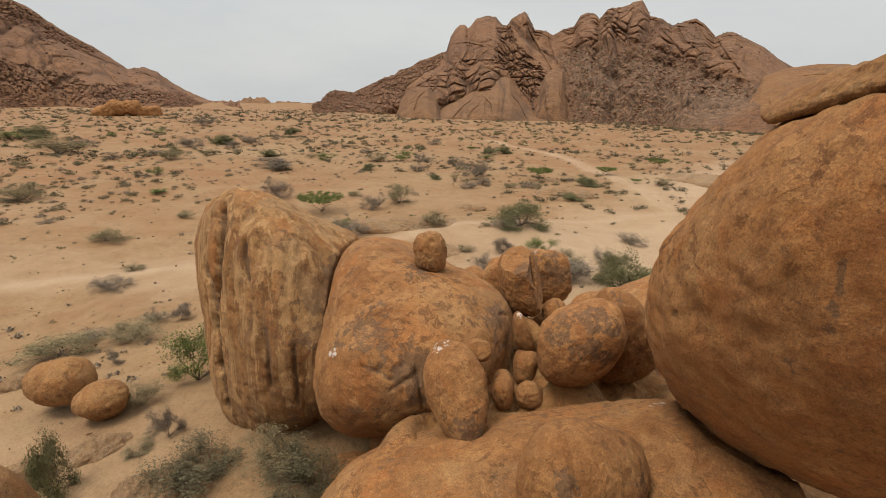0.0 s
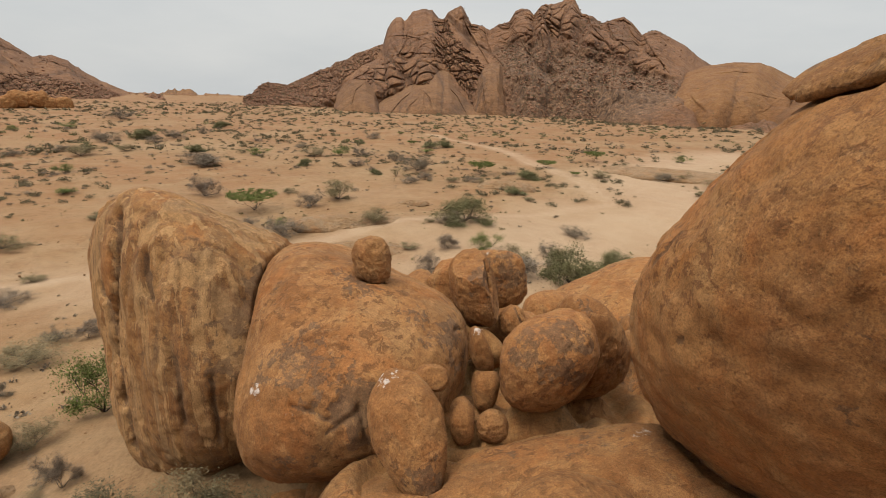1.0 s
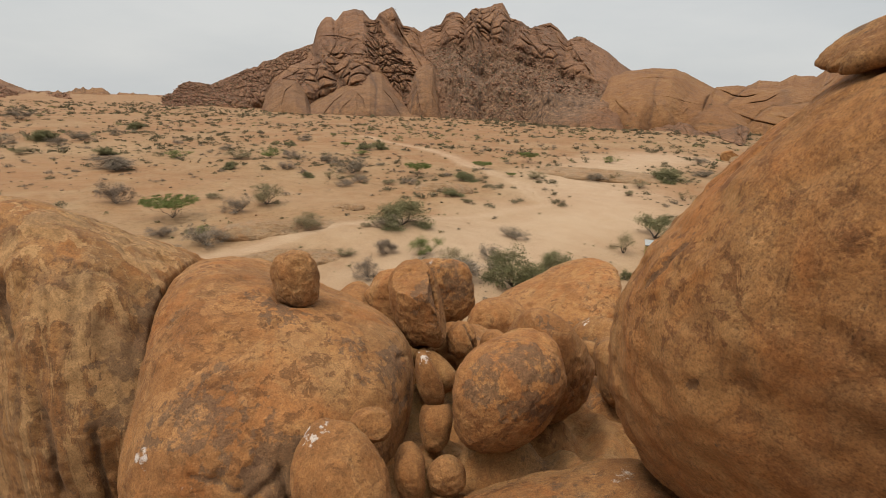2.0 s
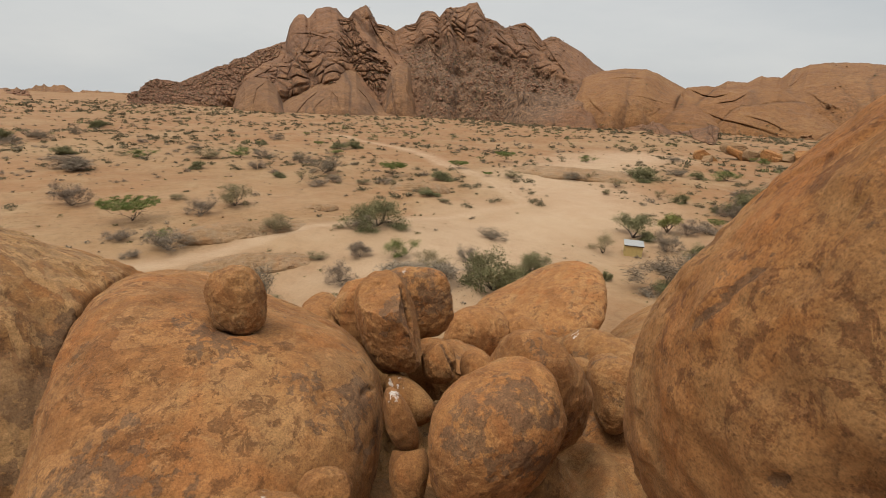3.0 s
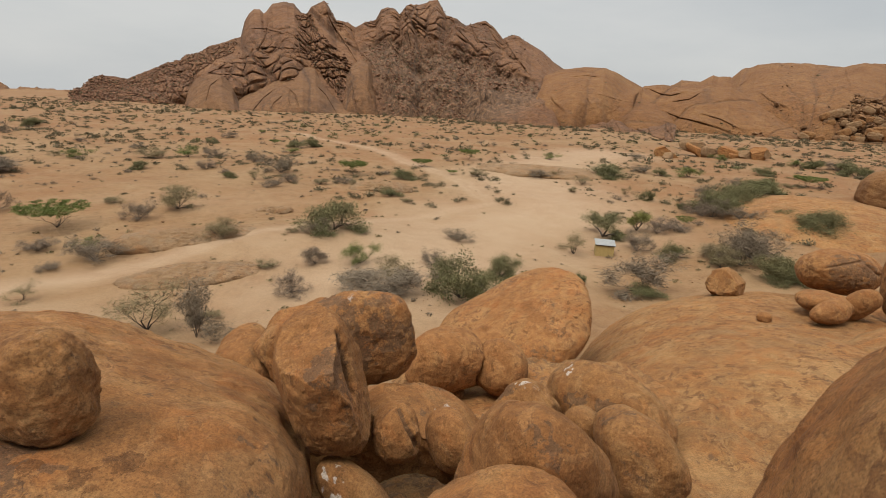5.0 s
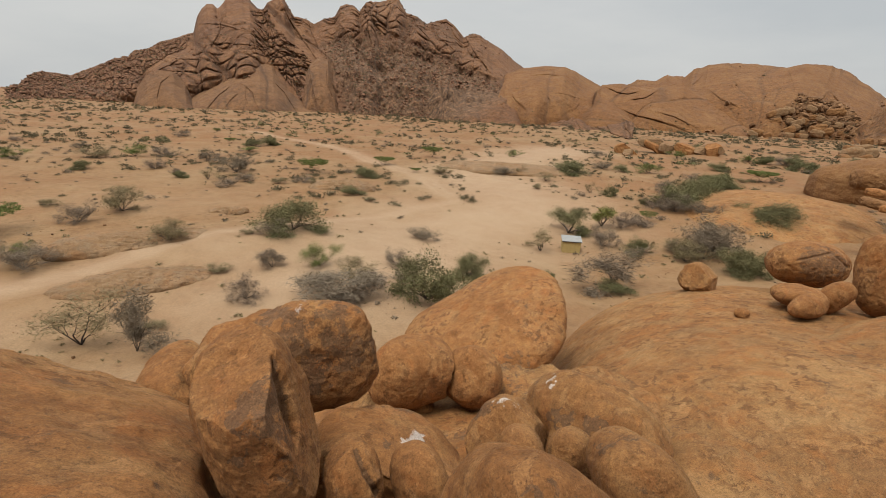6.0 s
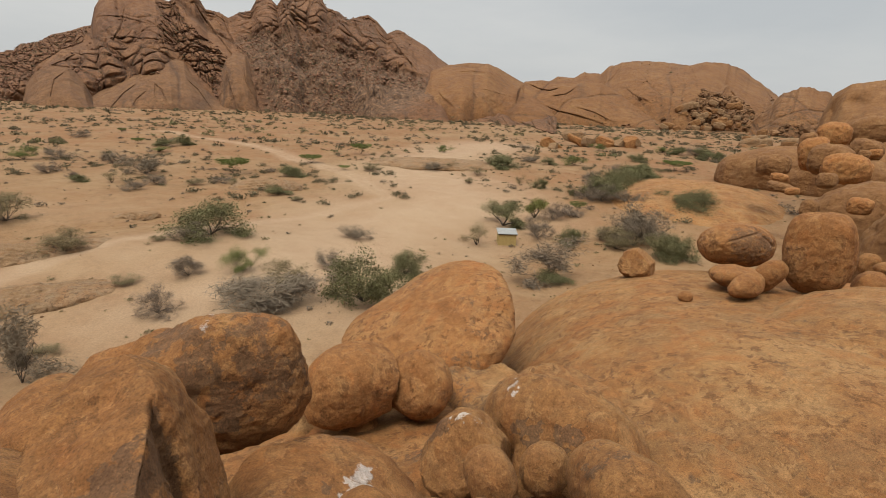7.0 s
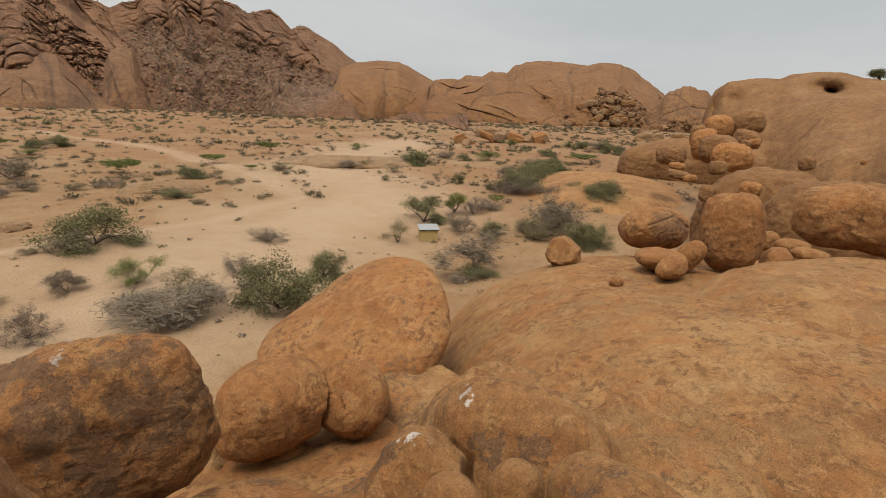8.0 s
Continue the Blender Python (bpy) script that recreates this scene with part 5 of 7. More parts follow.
boulder("tan granite boulder in a far heap", (184.12, 154.93, 6.48), (2.63, 1.78, 1.82), (0, 2, -52), 2.8, (0, 0), mat=OUTCROP, level=5, seed=95, lump=0.07, chip=0.02, cuts=(((0, 0, 0.59), (-0.68, -0.3, 0.8)), ((-0.14, -0.6, 0), (-0.16, -0.9, 0.1))))
boulder("tan granite boulder in a far heap", (187.24, 151.92, 7.40), (3.03, 2.68, 3.42), (0, -21, -53), 2.8, (0, 0), mat=ROCK, level=5, seed=96, lump=0.07, chip=0.02, cuts=(((0, 0, 0.56), (-0.39, -0.3, 0.8)), ((-0.16, -0.6, 0), (-0.40, -0.9, 0.1))))
boulder("tan granite boulder in a far heap", (150.49, 159.48, 4.87), (2.65, 1.96, 2.20), (0, 14, -45), 2.8, (0, 0), mat=OUTCROP, level=5, seed=97, lump=0.07, chip=0.02, cuts=(((0, 0, 0.70), (-0.39, -0.3, 0.8)), ((-0.60, -0.6, 0), (0.42, -0.9, 0.1))))
boulder("tan granite boulder in a far heap", (181.21, 158.03, 5.31), (1.89, 1.40, 1.72), (0, 13, -51), 2.8, (0, 0), mat=ROCK, level=5, seed=98, lump=0.07, chip=0.02, cuts=(((0, 0, 0.67), (-0.02, -0.3, 0.8)), ((-0.97, -0.6, 0), (-0.02, -0.9, 0.1))))
boulder("tan granite boulder in a far heap", (188.35, 148.97, 7.44), (1.18, 1.21, 2.00), (0, 2, -53), 2.8, (0, 0), mat=OUTCROP, level=5, seed=99, lump=0.07, chip=0.02, cuts=(((0, 0, 0.51), (0.59, -0.3, 0.8)), ((0.80, -0.6, 0), (-0.75, -0.9, 0.1))))
boulder("brown granite boulder in a heap on the plain", (-252.57, 376.14, 7.12), (8.25, 5.66, 5.13), (0, -25, 34), 2.8, (0, 0), mat=ROCK, level=5, seed=110, lump=0.07, chip=0.02, rugged=0.13)
boulder("brown granite boulder in a heap on the plain", (-245.85, 380.27, 10.56), (6.66, 5.06, 5.38), (0, 16, 33), 2.8, (0, 0), mat=ROCK, level=5, seed=111, lump=0.07, chip=0.02, rugged=0.13)
boulder("brown granite boulder in a heap on the plain", (-237.91, 385.39, 10.20), (7.38, 5.22, 5.02), (0, 7, 32), 2.8, (0, 0), mat=ROCK, level=5, seed=112, lump=0.07, chip=0.02, rugged=0.13)
boulder("brown granite boulder in a heap on the plain", (-231.98, 387.91, 7.37), (4.69, 3.84, 4.64), (0, -2, 31), 2.8, (0, 0), mat=ROCK, level=5, seed=113, lump=0.07, chip=0.02, rugged=0.13)
boulder("brown granite boulder in a heap on the plain", (-225.15, 392.14, 7.38), (5.38, 4.17, 4.68), (0, -11, 30), 2.8, (0, 0), mat=ROCK, level=5, seed=114, lump=0.07, chip=0.02, rugged=0.13)
boulder("brown granite boulder in a heap on the plain", (-234.62, 385.81, 12.30), (3.38, 2.85, 3.76), (0, -20, 31), 2.8, (0, 0), mat=ROCK, level=5, seed=115, lump=0.07, chip=0.02, rugged=0.13)
boulder("angular tan granite boulder heaped at the foot of a dome", (398.98, 253.65, 7.44), (2.40, 1.80, 2.06), (0, -1, -59), 4.0, (0, 0), mat=SLOPE, level=4, seed=1585, lump=0.07, chip=0.02, rugged=0.16)
boulder("angular tan granite boulder heaped at the foot of a dome", (408.49, 240.33, 10.80), (3.27, 2.16, 2.08), (0, -16, -61), 4.0, (0, 0), mat=OUTCROP, level=4, seed=1586, lump=0.07, chip=0.02, rugged=0.16)
boulder("angular tan granite boulder heaped at the foot of a dome", (396.93, 260.32, 9.51), (3.13, 2.02, 1.99), (0, 19, -58), 4.0, (0, 0), mat=SLOPE, level=4, seed=1587, lump=0.07, chip=0.02, rugged=0.16)
boulder("angular tan granite boulder heaped at the foot of a dome", (404.08, 256.21, 16.78), (2.69, 1.90, 2.05), (0, 4, -59), 4.0, (0, 0), mat=OUTCROP, level=4, seed=1588, lump=0.07, chip=0.02, rugged=0.16)
boulder("angular tan granite boulder heaped at the foot of a dome", (412.39, 245.37, 20.36), (2.61, 1.70, 1.89), (0, -9, -61), 4.0, (0, 0), mat=SLOPE, level=4, seed=1589, lump=0.07, chip=0.02, rugged=0.16)
boulder("angular tan granite boulder heaped at the foot of a dome", (403.64, 264.24, 23.03), (4.73, 3.56, 2.92), (0, -16, -58), 4.0, (0, 0), mat=OUTCROP, level=4, seed=1590, lump=0.07, chip=0.02, rugged=0.16)
boulder("angular tan granite boulder heaped at the foot of a dome", (400.22, 268.14, 21.24), (3.96, 2.88, 2.54), (0, -24, -57), 4.0, (0, 0), mat=SLOPE, level=4, seed=1591, lump=0.07, chip=0.02, rugged=0.16)
boulder("angular tan granite boulder heaped at the foot of a dome", (414.31, 248.96, 26.26), (3.31, 2.34, 2.25), (0, 24, -60), 4.0, (0, 0), mat=OUTCROP, level=4, seed=1592, lump=0.07, chip=0.02, rugged=0.16)
boulder("angular tan granite boulder heaped at the foot of a dome", (400.95, 253.55, 10.15), (4.37, 3.28, 2.77), (0, -25, -59), 4.0, (0, 0), mat=SLOPE, level=4, seed=1593, lump=0.07, chip=0.02, rugged=0.16)
boulder("angular tan granite boulder heaped at the foot of a dome", (403.58, 243.51, 6.32), (2.93, 2.15, 2.21), (0, 2, -60), 4.0, (0, 0), mat=OUTCROP, level=4, seed=1594, lump=0.07, chip=0.02, rugged=0.16)
boulder("angular tan granite boulder heaped at the foot of a dome", (413.79, 236.81, 16.04), (1.82, 1.15, 1.64), (0, -19, -62), 4.0, (0, 0), mat=SLOPE, level=4, seed=1595, lump=0.07, chip=0.02, rugged=0.16)
boulder("angular tan granite boulder heaped at the foot of a dome", (399.15, 251.98, 6.33), (3.66, 2.69, 2.45), (0, 3, -59), 4.0, (0, 0), mat=OUTCROP, level=4, seed=1596, lump=0.07, chip=0.02, rugged=0.16)
boulder("angular tan granite boulder heaped at the foot of a dome", (408.97, 239.54, 11.19), (4.44, 3.32, 2.78), (0, 16, -61), 4.0, (0, 0), mat=SLOPE, level=4, seed=1597, lump=0.07, chip=0.02, rugged=0.16)
boulder("angular tan granite boulder heaped at the foot of a dome", (400.13, 263.31, 16.91), (1.92, 1.34, 1.79), (0, 15, -58), 4.0, (0, 0), mat=OUTCROP, level=4, seed=1598, lump=0.07, chip=0.02, rugged=0.16)
boulder("angular tan granite boulder heaped at the foot of a dome", (400.70, 266.85, 20.66), (2.93, 1.92, 1.97), (0, 15, -58), 4.0, (0, 0), mat=SLOPE, level=4, seed=1599, lump=0.07, chip=0.02, rugged=0.16)
boulder("angular tan granite boulder heaped at the foot of a dome", (404.08, 251.24, 12.75), (3.24, 2.28, 2.21), (0, 22, -59), 4.0, (0, 0), mat=OUTCROP, level=4, seed=1600, lump=0.07, chip=0.02, rugged=0.16)
boulder("angular tan granite boulder heaped at the foot of a dome", (420.96, 234.62, 25.07), (4.17, 2.80, 2.35), (0, -20, -62), 4.0, (0, 0), mat=SLOPE, level=4, seed=1601, lump=0.07, chip=0.02, rugged=0.16)
boulder("angular tan granite boulder heaped at the foot of a dome", (406.18, 251.62, 15.92), (4.63, 3.12, 2.49), (0, -24, -59), 4.0, (0, 0), mat=OUTCROP, level=4, seed=1602, lump=0.07, chip=0.02, rugged=0.16)
boulder("angular tan granite boulder heaped at the foot of a dome", (419.14, 237.54, 24.78), (3.13, 2.32, 2.29), (0, 1, -62), 4.0, (0, 0), mat=SLOPE, level=4, seed=1603, lump=0.07, chip=0.02, rugged=0.16)
boulder("angular tan granite boulder heaped at the foot of a dome", (404.38, 245.76, 9.06), (1.82, 1.28, 1.77), (0, -4, -60), 4.0, (0, 0), mat=OUTCROP, level=4, seed=1604, lump=0.07, chip=0.02, rugged=0.16)
boulder("angular tan granite boulder heaped at the foot of a dome", (415.08, 226.12, 10.56), (1.86, 1.21, 1.68), (0, -2, -63), 4.0, (0, 0), mat=SLOPE, level=4, seed=1605, lump=0.07, chip=0.02, rugged=0.16)
boulder("angular tan granite boulder heaped at the foot of a dome", (414.06, 241.14, 19.86), (2.81, 2.10, 2.21), (0, 23, -61), 4.0, (0, 0), mat=OUTCROP, level=4, seed=1606, lump=0.07, chip=0.02, rugged=0.16)
boulder("angular tan granite boulder heaped at the foot of a dome", (402.86, 246.38, 7.14), (2.74, 1.73, 1.86), (0, 1, -60), 4.0, (0, 0), mat=SLOPE, level=4, seed=1607, lump=0.07, chip=0.02, rugged=0.16)
boulder("angular tan granite boulder heaped at the foot of a dome", (408.77, 237.81, 9.58), (4.55, 3.31, 2.73), (0, 13, -61), 4.0, (0, 0), mat=OUTCROP, level=4, seed=1608, lump=0.07, chip=0.02, rugged=0.16)
boulder("angular tan granite boulder heaped at the foot of a dome", (411.33, 237.74, 13.36), (3.97, 3.00, 2.65), (0, -6, -61), 4.0, (0, 0), mat=SLOPE, level=4, seed=1609, lump=0.07, chip=0.02, rugged=0.16)
boulder("angular tan granite boulder heaped at the foot of a dome", (400.97, 265.05, 19.56), (2.50, 1.67, 1.90), (0, 16, -58), 4.0, (0, 0), mat=OUTCROP, level=4, seed=1610, lump=0.07, chip=0.02, rugged=0.16)
boulder("angular tan granite boulder heaped at the foot of a dome", (399.12, 264.28, 15.93), (4.28, 2.81, 2.33), (0, -22, -58), 4.0, (0, 0), mat=SLOPE, level=4, seed=1611, lump=0.07, chip=0.02, rugged=0.16)
boulder("angular tan granite boulder heaped at the foot of a dome", (406.35, 260.89, 23.79), (4.24, 2.74, 2.26), (0, -15, -59), 4.0, (0, 0), mat=OUTCROP, level=4, seed=1612, lump=0.07, chip=0.02, rugged=0.16)
boulder("angular tan granite boulder heaped at the foot of a dome", (412.27, 232.73, 11.16), (3.43, 2.57, 2.43), (0, -22, -62), 4.0, (0, 0), mat=SLOPE, level=4, seed=1613, lump=0.07, chip=0.02, rugged=0.16)
boulder("angular tan granite boulder heaped at the foot of a dome", (417.03, 229.30, 15.68), (2.59, 1.91, 2.10), (0, 8, -63), 4.0, (0, 0), mat=OUTCROP, level=4, seed=1614, lump=0.07, chip=0.02, rugged=0.16)
boulder("angular tan granite boulder heaped at the foot of a dome", (421.64, 232.94, 24.99), (3.42, 2.34, 2.21), (0, 8, -62), 4.0, (0, 0), mat=SLOPE, level=4, seed=1615, lump=0.07, chip=0.02, rugged=0.16)
boulder("angular tan granite boulder heaped at the foot of a dome", (406.61, 261.28, 24.72), (3.46, 2.32, 2.16), (0, 20, -59), 4.0, (0, 0), mat=OUTCROP, level=4, seed=1616, lump=0.07, chip=0.02, rugged=0.16)
boulder("angular tan granite boulder heaped at the foot of a dome", (408.39, 249.47, 17.65), (3.65, 2.53, 2.30), (0, 23, -60), 4.0, (0, 0), mat=SLOPE, level=4, seed=1617, lump=0.07, chip=0.02, rugged=0.16)
boulder("angular tan granite boulder heaped at the foot of a dome", (414.22, 236.25, 16.37), (2.35, 1.66, 1.94), (0, 12, -62), 4.0, (0, 0), mat=OUTCROP, level=4, seed=1618, lump=0.07, chip=0.02, rugged=0.16)
boulder("angular tan granite boulder heaped at the foot of a dome", (273.83, 125.91, 2.55), (2.32, 1.58, 1.87), (0, -4, -68), 4.0, (0, 0), mat=SLOPE, level=4, seed=1695, lump=0.07, chip=0.02, rugged=0.16)
boulder("angular tan granite boulder heaped at the foot of a dome", (285.74, 147.18, 7.72), (3.33, 2.32, 2.22), (0, -12, -65), 4.0, (0, 0), mat=OUTCROP, level=4, seed=1696, lump=0.07, chip=0.02, rugged=0.16)
boulder("angular tan granite boulder heaped at the foot of a dome", (284.51, 153.18, 7.19), (2.35, 1.56, 1.84), (0, 9, -64), 4.0, (0, 0), mat=SLOPE, level=4, seed=1697, lump=0.07, chip=0.02, rugged=0.16)
boulder("angular tan granite boulder heaped at the foot of a dome", (272.33, 130.12, 2.59), (3.31, 2.30, 2.21), (0, 7, -67), 4.0, (0, 0), mat=OUTCROP, level=4, seed=1698, lump=0.07, chip=0.02, rugged=0.16)
boulder("angular tan granite boulder heaped at the foot of a dome", (284.16, 132.29, 6.61), (3.47, 2.45, 2.29), (0, -7, -67), 4.0, (0, 0), mat=SLOPE, level=4, seed=1699, lump=0.07, chip=0.02, rugged=0.16)
boulder("angular tan granite boulder heaped at the foot of a dome", (284.74, 130.81, 6.20), (2.67, 1.74, 1.90), (0, -21, -67), 4.0, (0, 0), mat=OUTCROP, level=4, seed=1700, lump=0.07, chip=0.02, rugged=0.16)
boulder("angular tan granite boulder heaped at the foot of a dome", (295.14, 151.39, 10.80), (2.46, 1.55, 1.78), (0, -11, -65), 4.0, (0, 0), mat=SLOPE, level=4, seed=1701, lump=0.07, chip=0.02, rugged=0.16)
boulder("angular tan granite boulder heaped at the foot of a dome", (280.39, 143.15, 6.05), (4.13, 2.93, 2.50), (0, -17, -65), 4.0, (0, 0), mat=OUTCROP, level=4, seed=1702, lump=0.07, chip=0.02, rugged=0.16)
boulder("angular tan granite boulder heaped at the foot of a dome", (282.77, 126.24, 5.89), (3.15, 2.23, 2.20), (0, 0, -68), 4.0, (0, 0), mat=SLOPE, level=4, seed=1703, lump=0.07, chip=0.02, rugged=0.16)
boulder("angular tan granite boulder heaped at the foot of a dome", (276.85, 147.68, 5.52), (4.81, 3.49, 2.82), (0, -16, -64), 4.0, (0, 0), mat=OUTCROP, level=4, seed=1704, lump=0.07, chip=0.02, rugged=0.16)
boulder("angular tan granite boulder heaped at the foot of a dome", (268.45, 144.41, 2.41), (4.47, 3.24, 2.69), (0, 13, -64), 4.0, (0, 0), mat=SLOPE, level=4, seed=1705, lump=0.07, chip=0.02, rugged=0.16)
boulder("angular tan granite boulder heaped at the foot of a dome", (271.21, 144.91, 2.07), (2.40, 1.54, 1.80), (0, -5, -64), 4.0, (0, 0), mat=OUTCROP, level=4, seed=1706, lump=0.07, chip=0.02, rugged=0.16)
boulder("angular tan granite boulder heaped at the foot of a dome", (268.36, 148.45, 1.59), (2.32, 1.68, 1.97), (0, 4, -63), 4.0, (0, 0), mat=SLOPE, level=4, seed=1707, lump=0.07, chip=0.02, rugged=0.16)
boulder("angular tan granite boulder heaped at the foot of a dome", (285.34, 131.55, 7.20), (4.54, 3.05, 2.47), (0, -0, -67), 4.0, (0, 0), mat=OUTCROP, level=4, seed=1708, lump=0.07, chip=0.02, rugged=0.16)
boulder("angular tan granite boulder heaped at the foot of a dome", (275.83, 140.79, 3.91), (2.70, 1.97, 2.12), (0, -21, -65), 4.0, (0, 0), mat=SLOPE, level=4, seed=1709, lump=0.07, chip=0.02, rugged=0.16)
boulder("angular tan granite boulder heaped at the foot of a dome", (282.34, 148.08, 5.99), (2.27, 1.48, 1.78), (0, 17, -64), 4.0, (0, 0), mat=OUTCROP, level=4, seed=1710, lump=0.07, chip=0.02, rugged=0.16)
boulder("angular tan granite boulder heaped at the foot of a dome", (365.86, 254.52, 8.14), (4.23, 2.96, 2.50), (0, 7, -56), 4.0, (0, 0), mat=SLOPE, level=4, seed=1540, lump=0.07, chip=0.02, rugged=0.16)
boulder("angular tan granite boulder heaped at the foot of a dome", (359.36, 235.73, 4.05), (2.77, 1.72, 1.83), (0, 2, -58), 4.0, (0, 0), mat=OUTCROP, level=4, seed=1541, lump=0.07, chip=0.02, rugged=0.16)
boulder("angular tan granite boulder heaped at the foot of a dome", (355.06, 237.46, 3.40), (2.59, 1.84, 2.03), (0, 22, -58), 4.0, (0, 0), mat=SLOPE, level=4, seed=1542, lump=0.07, chip=0.02, rugged=0.16)
boulder("angular tan granite boulder heaped at the foot of a dome", (362.40, 255.04, 6.85), (3.25, 2.28, 2.21), (0, 25, -56), 4.0, (0, 0), mat=OUTCROP, level=4, seed=1543, lump=0.07, chip=0.02, rugged=0.16)
boulder("angular tan granite boulder heaped at the foot of a dome", (351.90, 238.38, 3.00), (3.60, 2.47, 2.26), (0, -10, -57), 4.0, (0, 0), mat=SLOPE, level=4, seed=1544, lump=0.07, chip=0.02, rugged=0.16)
boulder("angular tan granite boulder heaped at the foot of a dome", (351.53, 244.27, 2.68), (2.61, 1.66, 1.84), (0, -14, -57), 4.0, (0, 0), mat=OUTCROP, level=4, seed=1545, lump=0.07, chip=0.02, rugged=0.16)
boulder("angular tan granite boulder heaped at the foot of a dome", (365.32, 245.80, 6.47), (2.71, 1.81, 1.95), (0, -21, -57), 4.0, (0, 0), mat=SLOPE, level=4, seed=1546, lump=0.07, chip=0.02, rugged=0.16)
boulder("angular tan granite boulder heaped at the foot of a dome", (351.90, 242.33, 3.06), (3.17, 2.17, 2.12), (0, -24, -57), 4.0, (0, 0), mat=OUTCROP, level=4, seed=1547, lump=0.07, chip=0.02, rugged=0.16)
boulder("angular tan granite boulder heaped at the foot of a dome", (367.74, 258.43, 8.38), (2.43, 1.80, 2.05), (0, 11, -56), 4.0, (0, 0), mat=SLOPE, level=4, seed=1548, lump=0.07, chip=0.02, rugged=0.16)
boulder("rounded orange granite boulder heaped at a hill's foot", (128.95, 54.40, 19.05), (3.77, 3.22, 2.68), (0, -15, -73), 2.9, (0, 0), mat=SLOPE, level=5, seed=130, lump=0.07, chip=0.02, rugged=0.07)
boulder("rounded orange granite boulder heaped at a hill's foot", (103.58, 52.84, 15.43), (2.21, 2.50, 2.78), (0, -8, -70), 2.9, (0, 0), mat=ROCK_ORANGE, level=5, seed=131, lump=0.07, chip=0.02, rugged=0.07)
boulder("rounded orange granite boulder heaped at a hill's foot", (101.60, 49.71, 14.78), (2.97, 2.73, 2.48), (0, -1, -71), 2.9, (0, 0), mat=SLOPE, level=5, seed=132, lump=0.07, chip=0.02, rugged=0.07)
boulder("rounded orange granite boulder heaped at a hill's foot", (99.45, 46.42, 13.88), (3.24, 2.74, 2.24), (0, 6, -73), 2.9, (0, 0), mat=ROCK_ORANGE, level=5, seed=133, lump=0.07, chip=0.02, rugged=0.07)
boulder("rounded orange granite boulder heaped at a hill's foot", (111.16, 48.15, 16.51), (2.36, 1.97, 1.57), (0, 13, -74), 2.9, (0, 0), mat=SLOPE, level=5, seed=134, lump=0.07, chip=0.02, rugged=0.07)
boulder("rounded orange granite boulder heaped at a hill's foot", (121.35, 57.11, 18.16), (2.79, 2.58, 2.38), (0, -10, -71), 2.9, (0, 0), mat=ROCK_ORANGE, level=5, seed=135, lump=0.07, chip=0.02, rugged=0.07)
boulder("rounded orange granite boulder heaped at a hill's foot", (94.83, 54.93, 13.49), (2.47, 2.08, 1.68), (0, -3, -67), 2.9, (0, 0), mat=SLOPE, level=5, seed=136, lump=0.07, chip=0.02, rugged=0.07)
boulder("rounded orange granite boulder heaped at a hill's foot", (89.94, 51.50, 12.28), (1.26, 0.91, 0.56), (0, 4, -68), 2.9, (0, 0), mat=ROCK_ORANGE, level=5, seed=137, lump=0.07, chip=0.02, rugged=0.07)
boulder("rounded orange granite boulder heaped at a hill's foot", (82.84, 47.96, 11.68), (1.84, 1.24, 0.64), (0, 11, -68), 2.9, (0, 0), mat=SLOPE, level=5, seed=138, lump=0.07, chip=0.02, rugged=0.07)
boulder("rounded orange granite boulder heaped at a hill's foot", (79.30, 45.09, 11.85), (0.89, 0.69, 0.49), (0, -12, -69), 2.9, (0, 0), mat=ROCK_ORANGE, level=5, seed=139, lump=0.07, chip=0.02, rugged=0.07)
boulder("rounded orange granite boulder heaped at a hill's foot", (88.40, 44.73, 12.89), (1.30, 1.19, 1.09), (0, -5, -72), 2.9, (0, 0), mat=SLOPE, level=5, seed=140, lump=0.07, chip=0.02, rugged=0.07)
boulder("rounded orange granite boulder heaped at a hill's foot", (104.13, 48.12, 15.75), (0.80, 0.80, 0.80), (0, 2, -73), 2.9, (0, 0), mat=ROCK_ORANGE, level=5, seed=141, lump=0.07, chip=0.02, rugged=0.07)
boulder("rounded orange granite boulder heaped at a hill's foot", (104.65, 46.31, 16.00), (0.80, 0.75, 0.70), (0, 9, -74), 2.9, (0, 0), mat=SLOPE, level=5, seed=142, lump=0.07, chip=0.02, rugged=0.07)
boulder("rounded orange granite boulder heaped at a hill's foot", (106.99, 45.68, 16.20), (1.01, 0.86, 0.70), (0, -14, -74), 2.9, (0, 0), mat=ROCK_ORANGE, level=5, seed=143, lump=0.07, chip=0.02, rugged=0.07)
boulder("rounded orange granite boulder heaped at a hill's foot", (83.37, 32.52, 15.29), (0.95, 0.93, 0.91), (0, -7, -79), 2.9, (0, 0), mat=SLOPE, level=5, seed=144, lump=0.07, chip=0.02, rugged=0.07)
boulder("rounded orange granite boulder heaped at a hill's foot", (68.34, 34.22, 12.88), (1.11, 1.00, 0.89), (0, 0, -75), 2.9, (0, 0), mat=ROCK_ORANGE, level=5, seed=145, lump=0.07, chip=0.02, rugged=0.07)
boulder("rounded orange granite boulder heaped at a hill's foot", (70.71, 39.50, 11.38), (0.91, 0.96, 1.02), (0, 7, -71), 2.9, (0, 0), mat=SLOPE, level=5, seed=146, lump=0.07, chip=0.02, rugged=0.07)
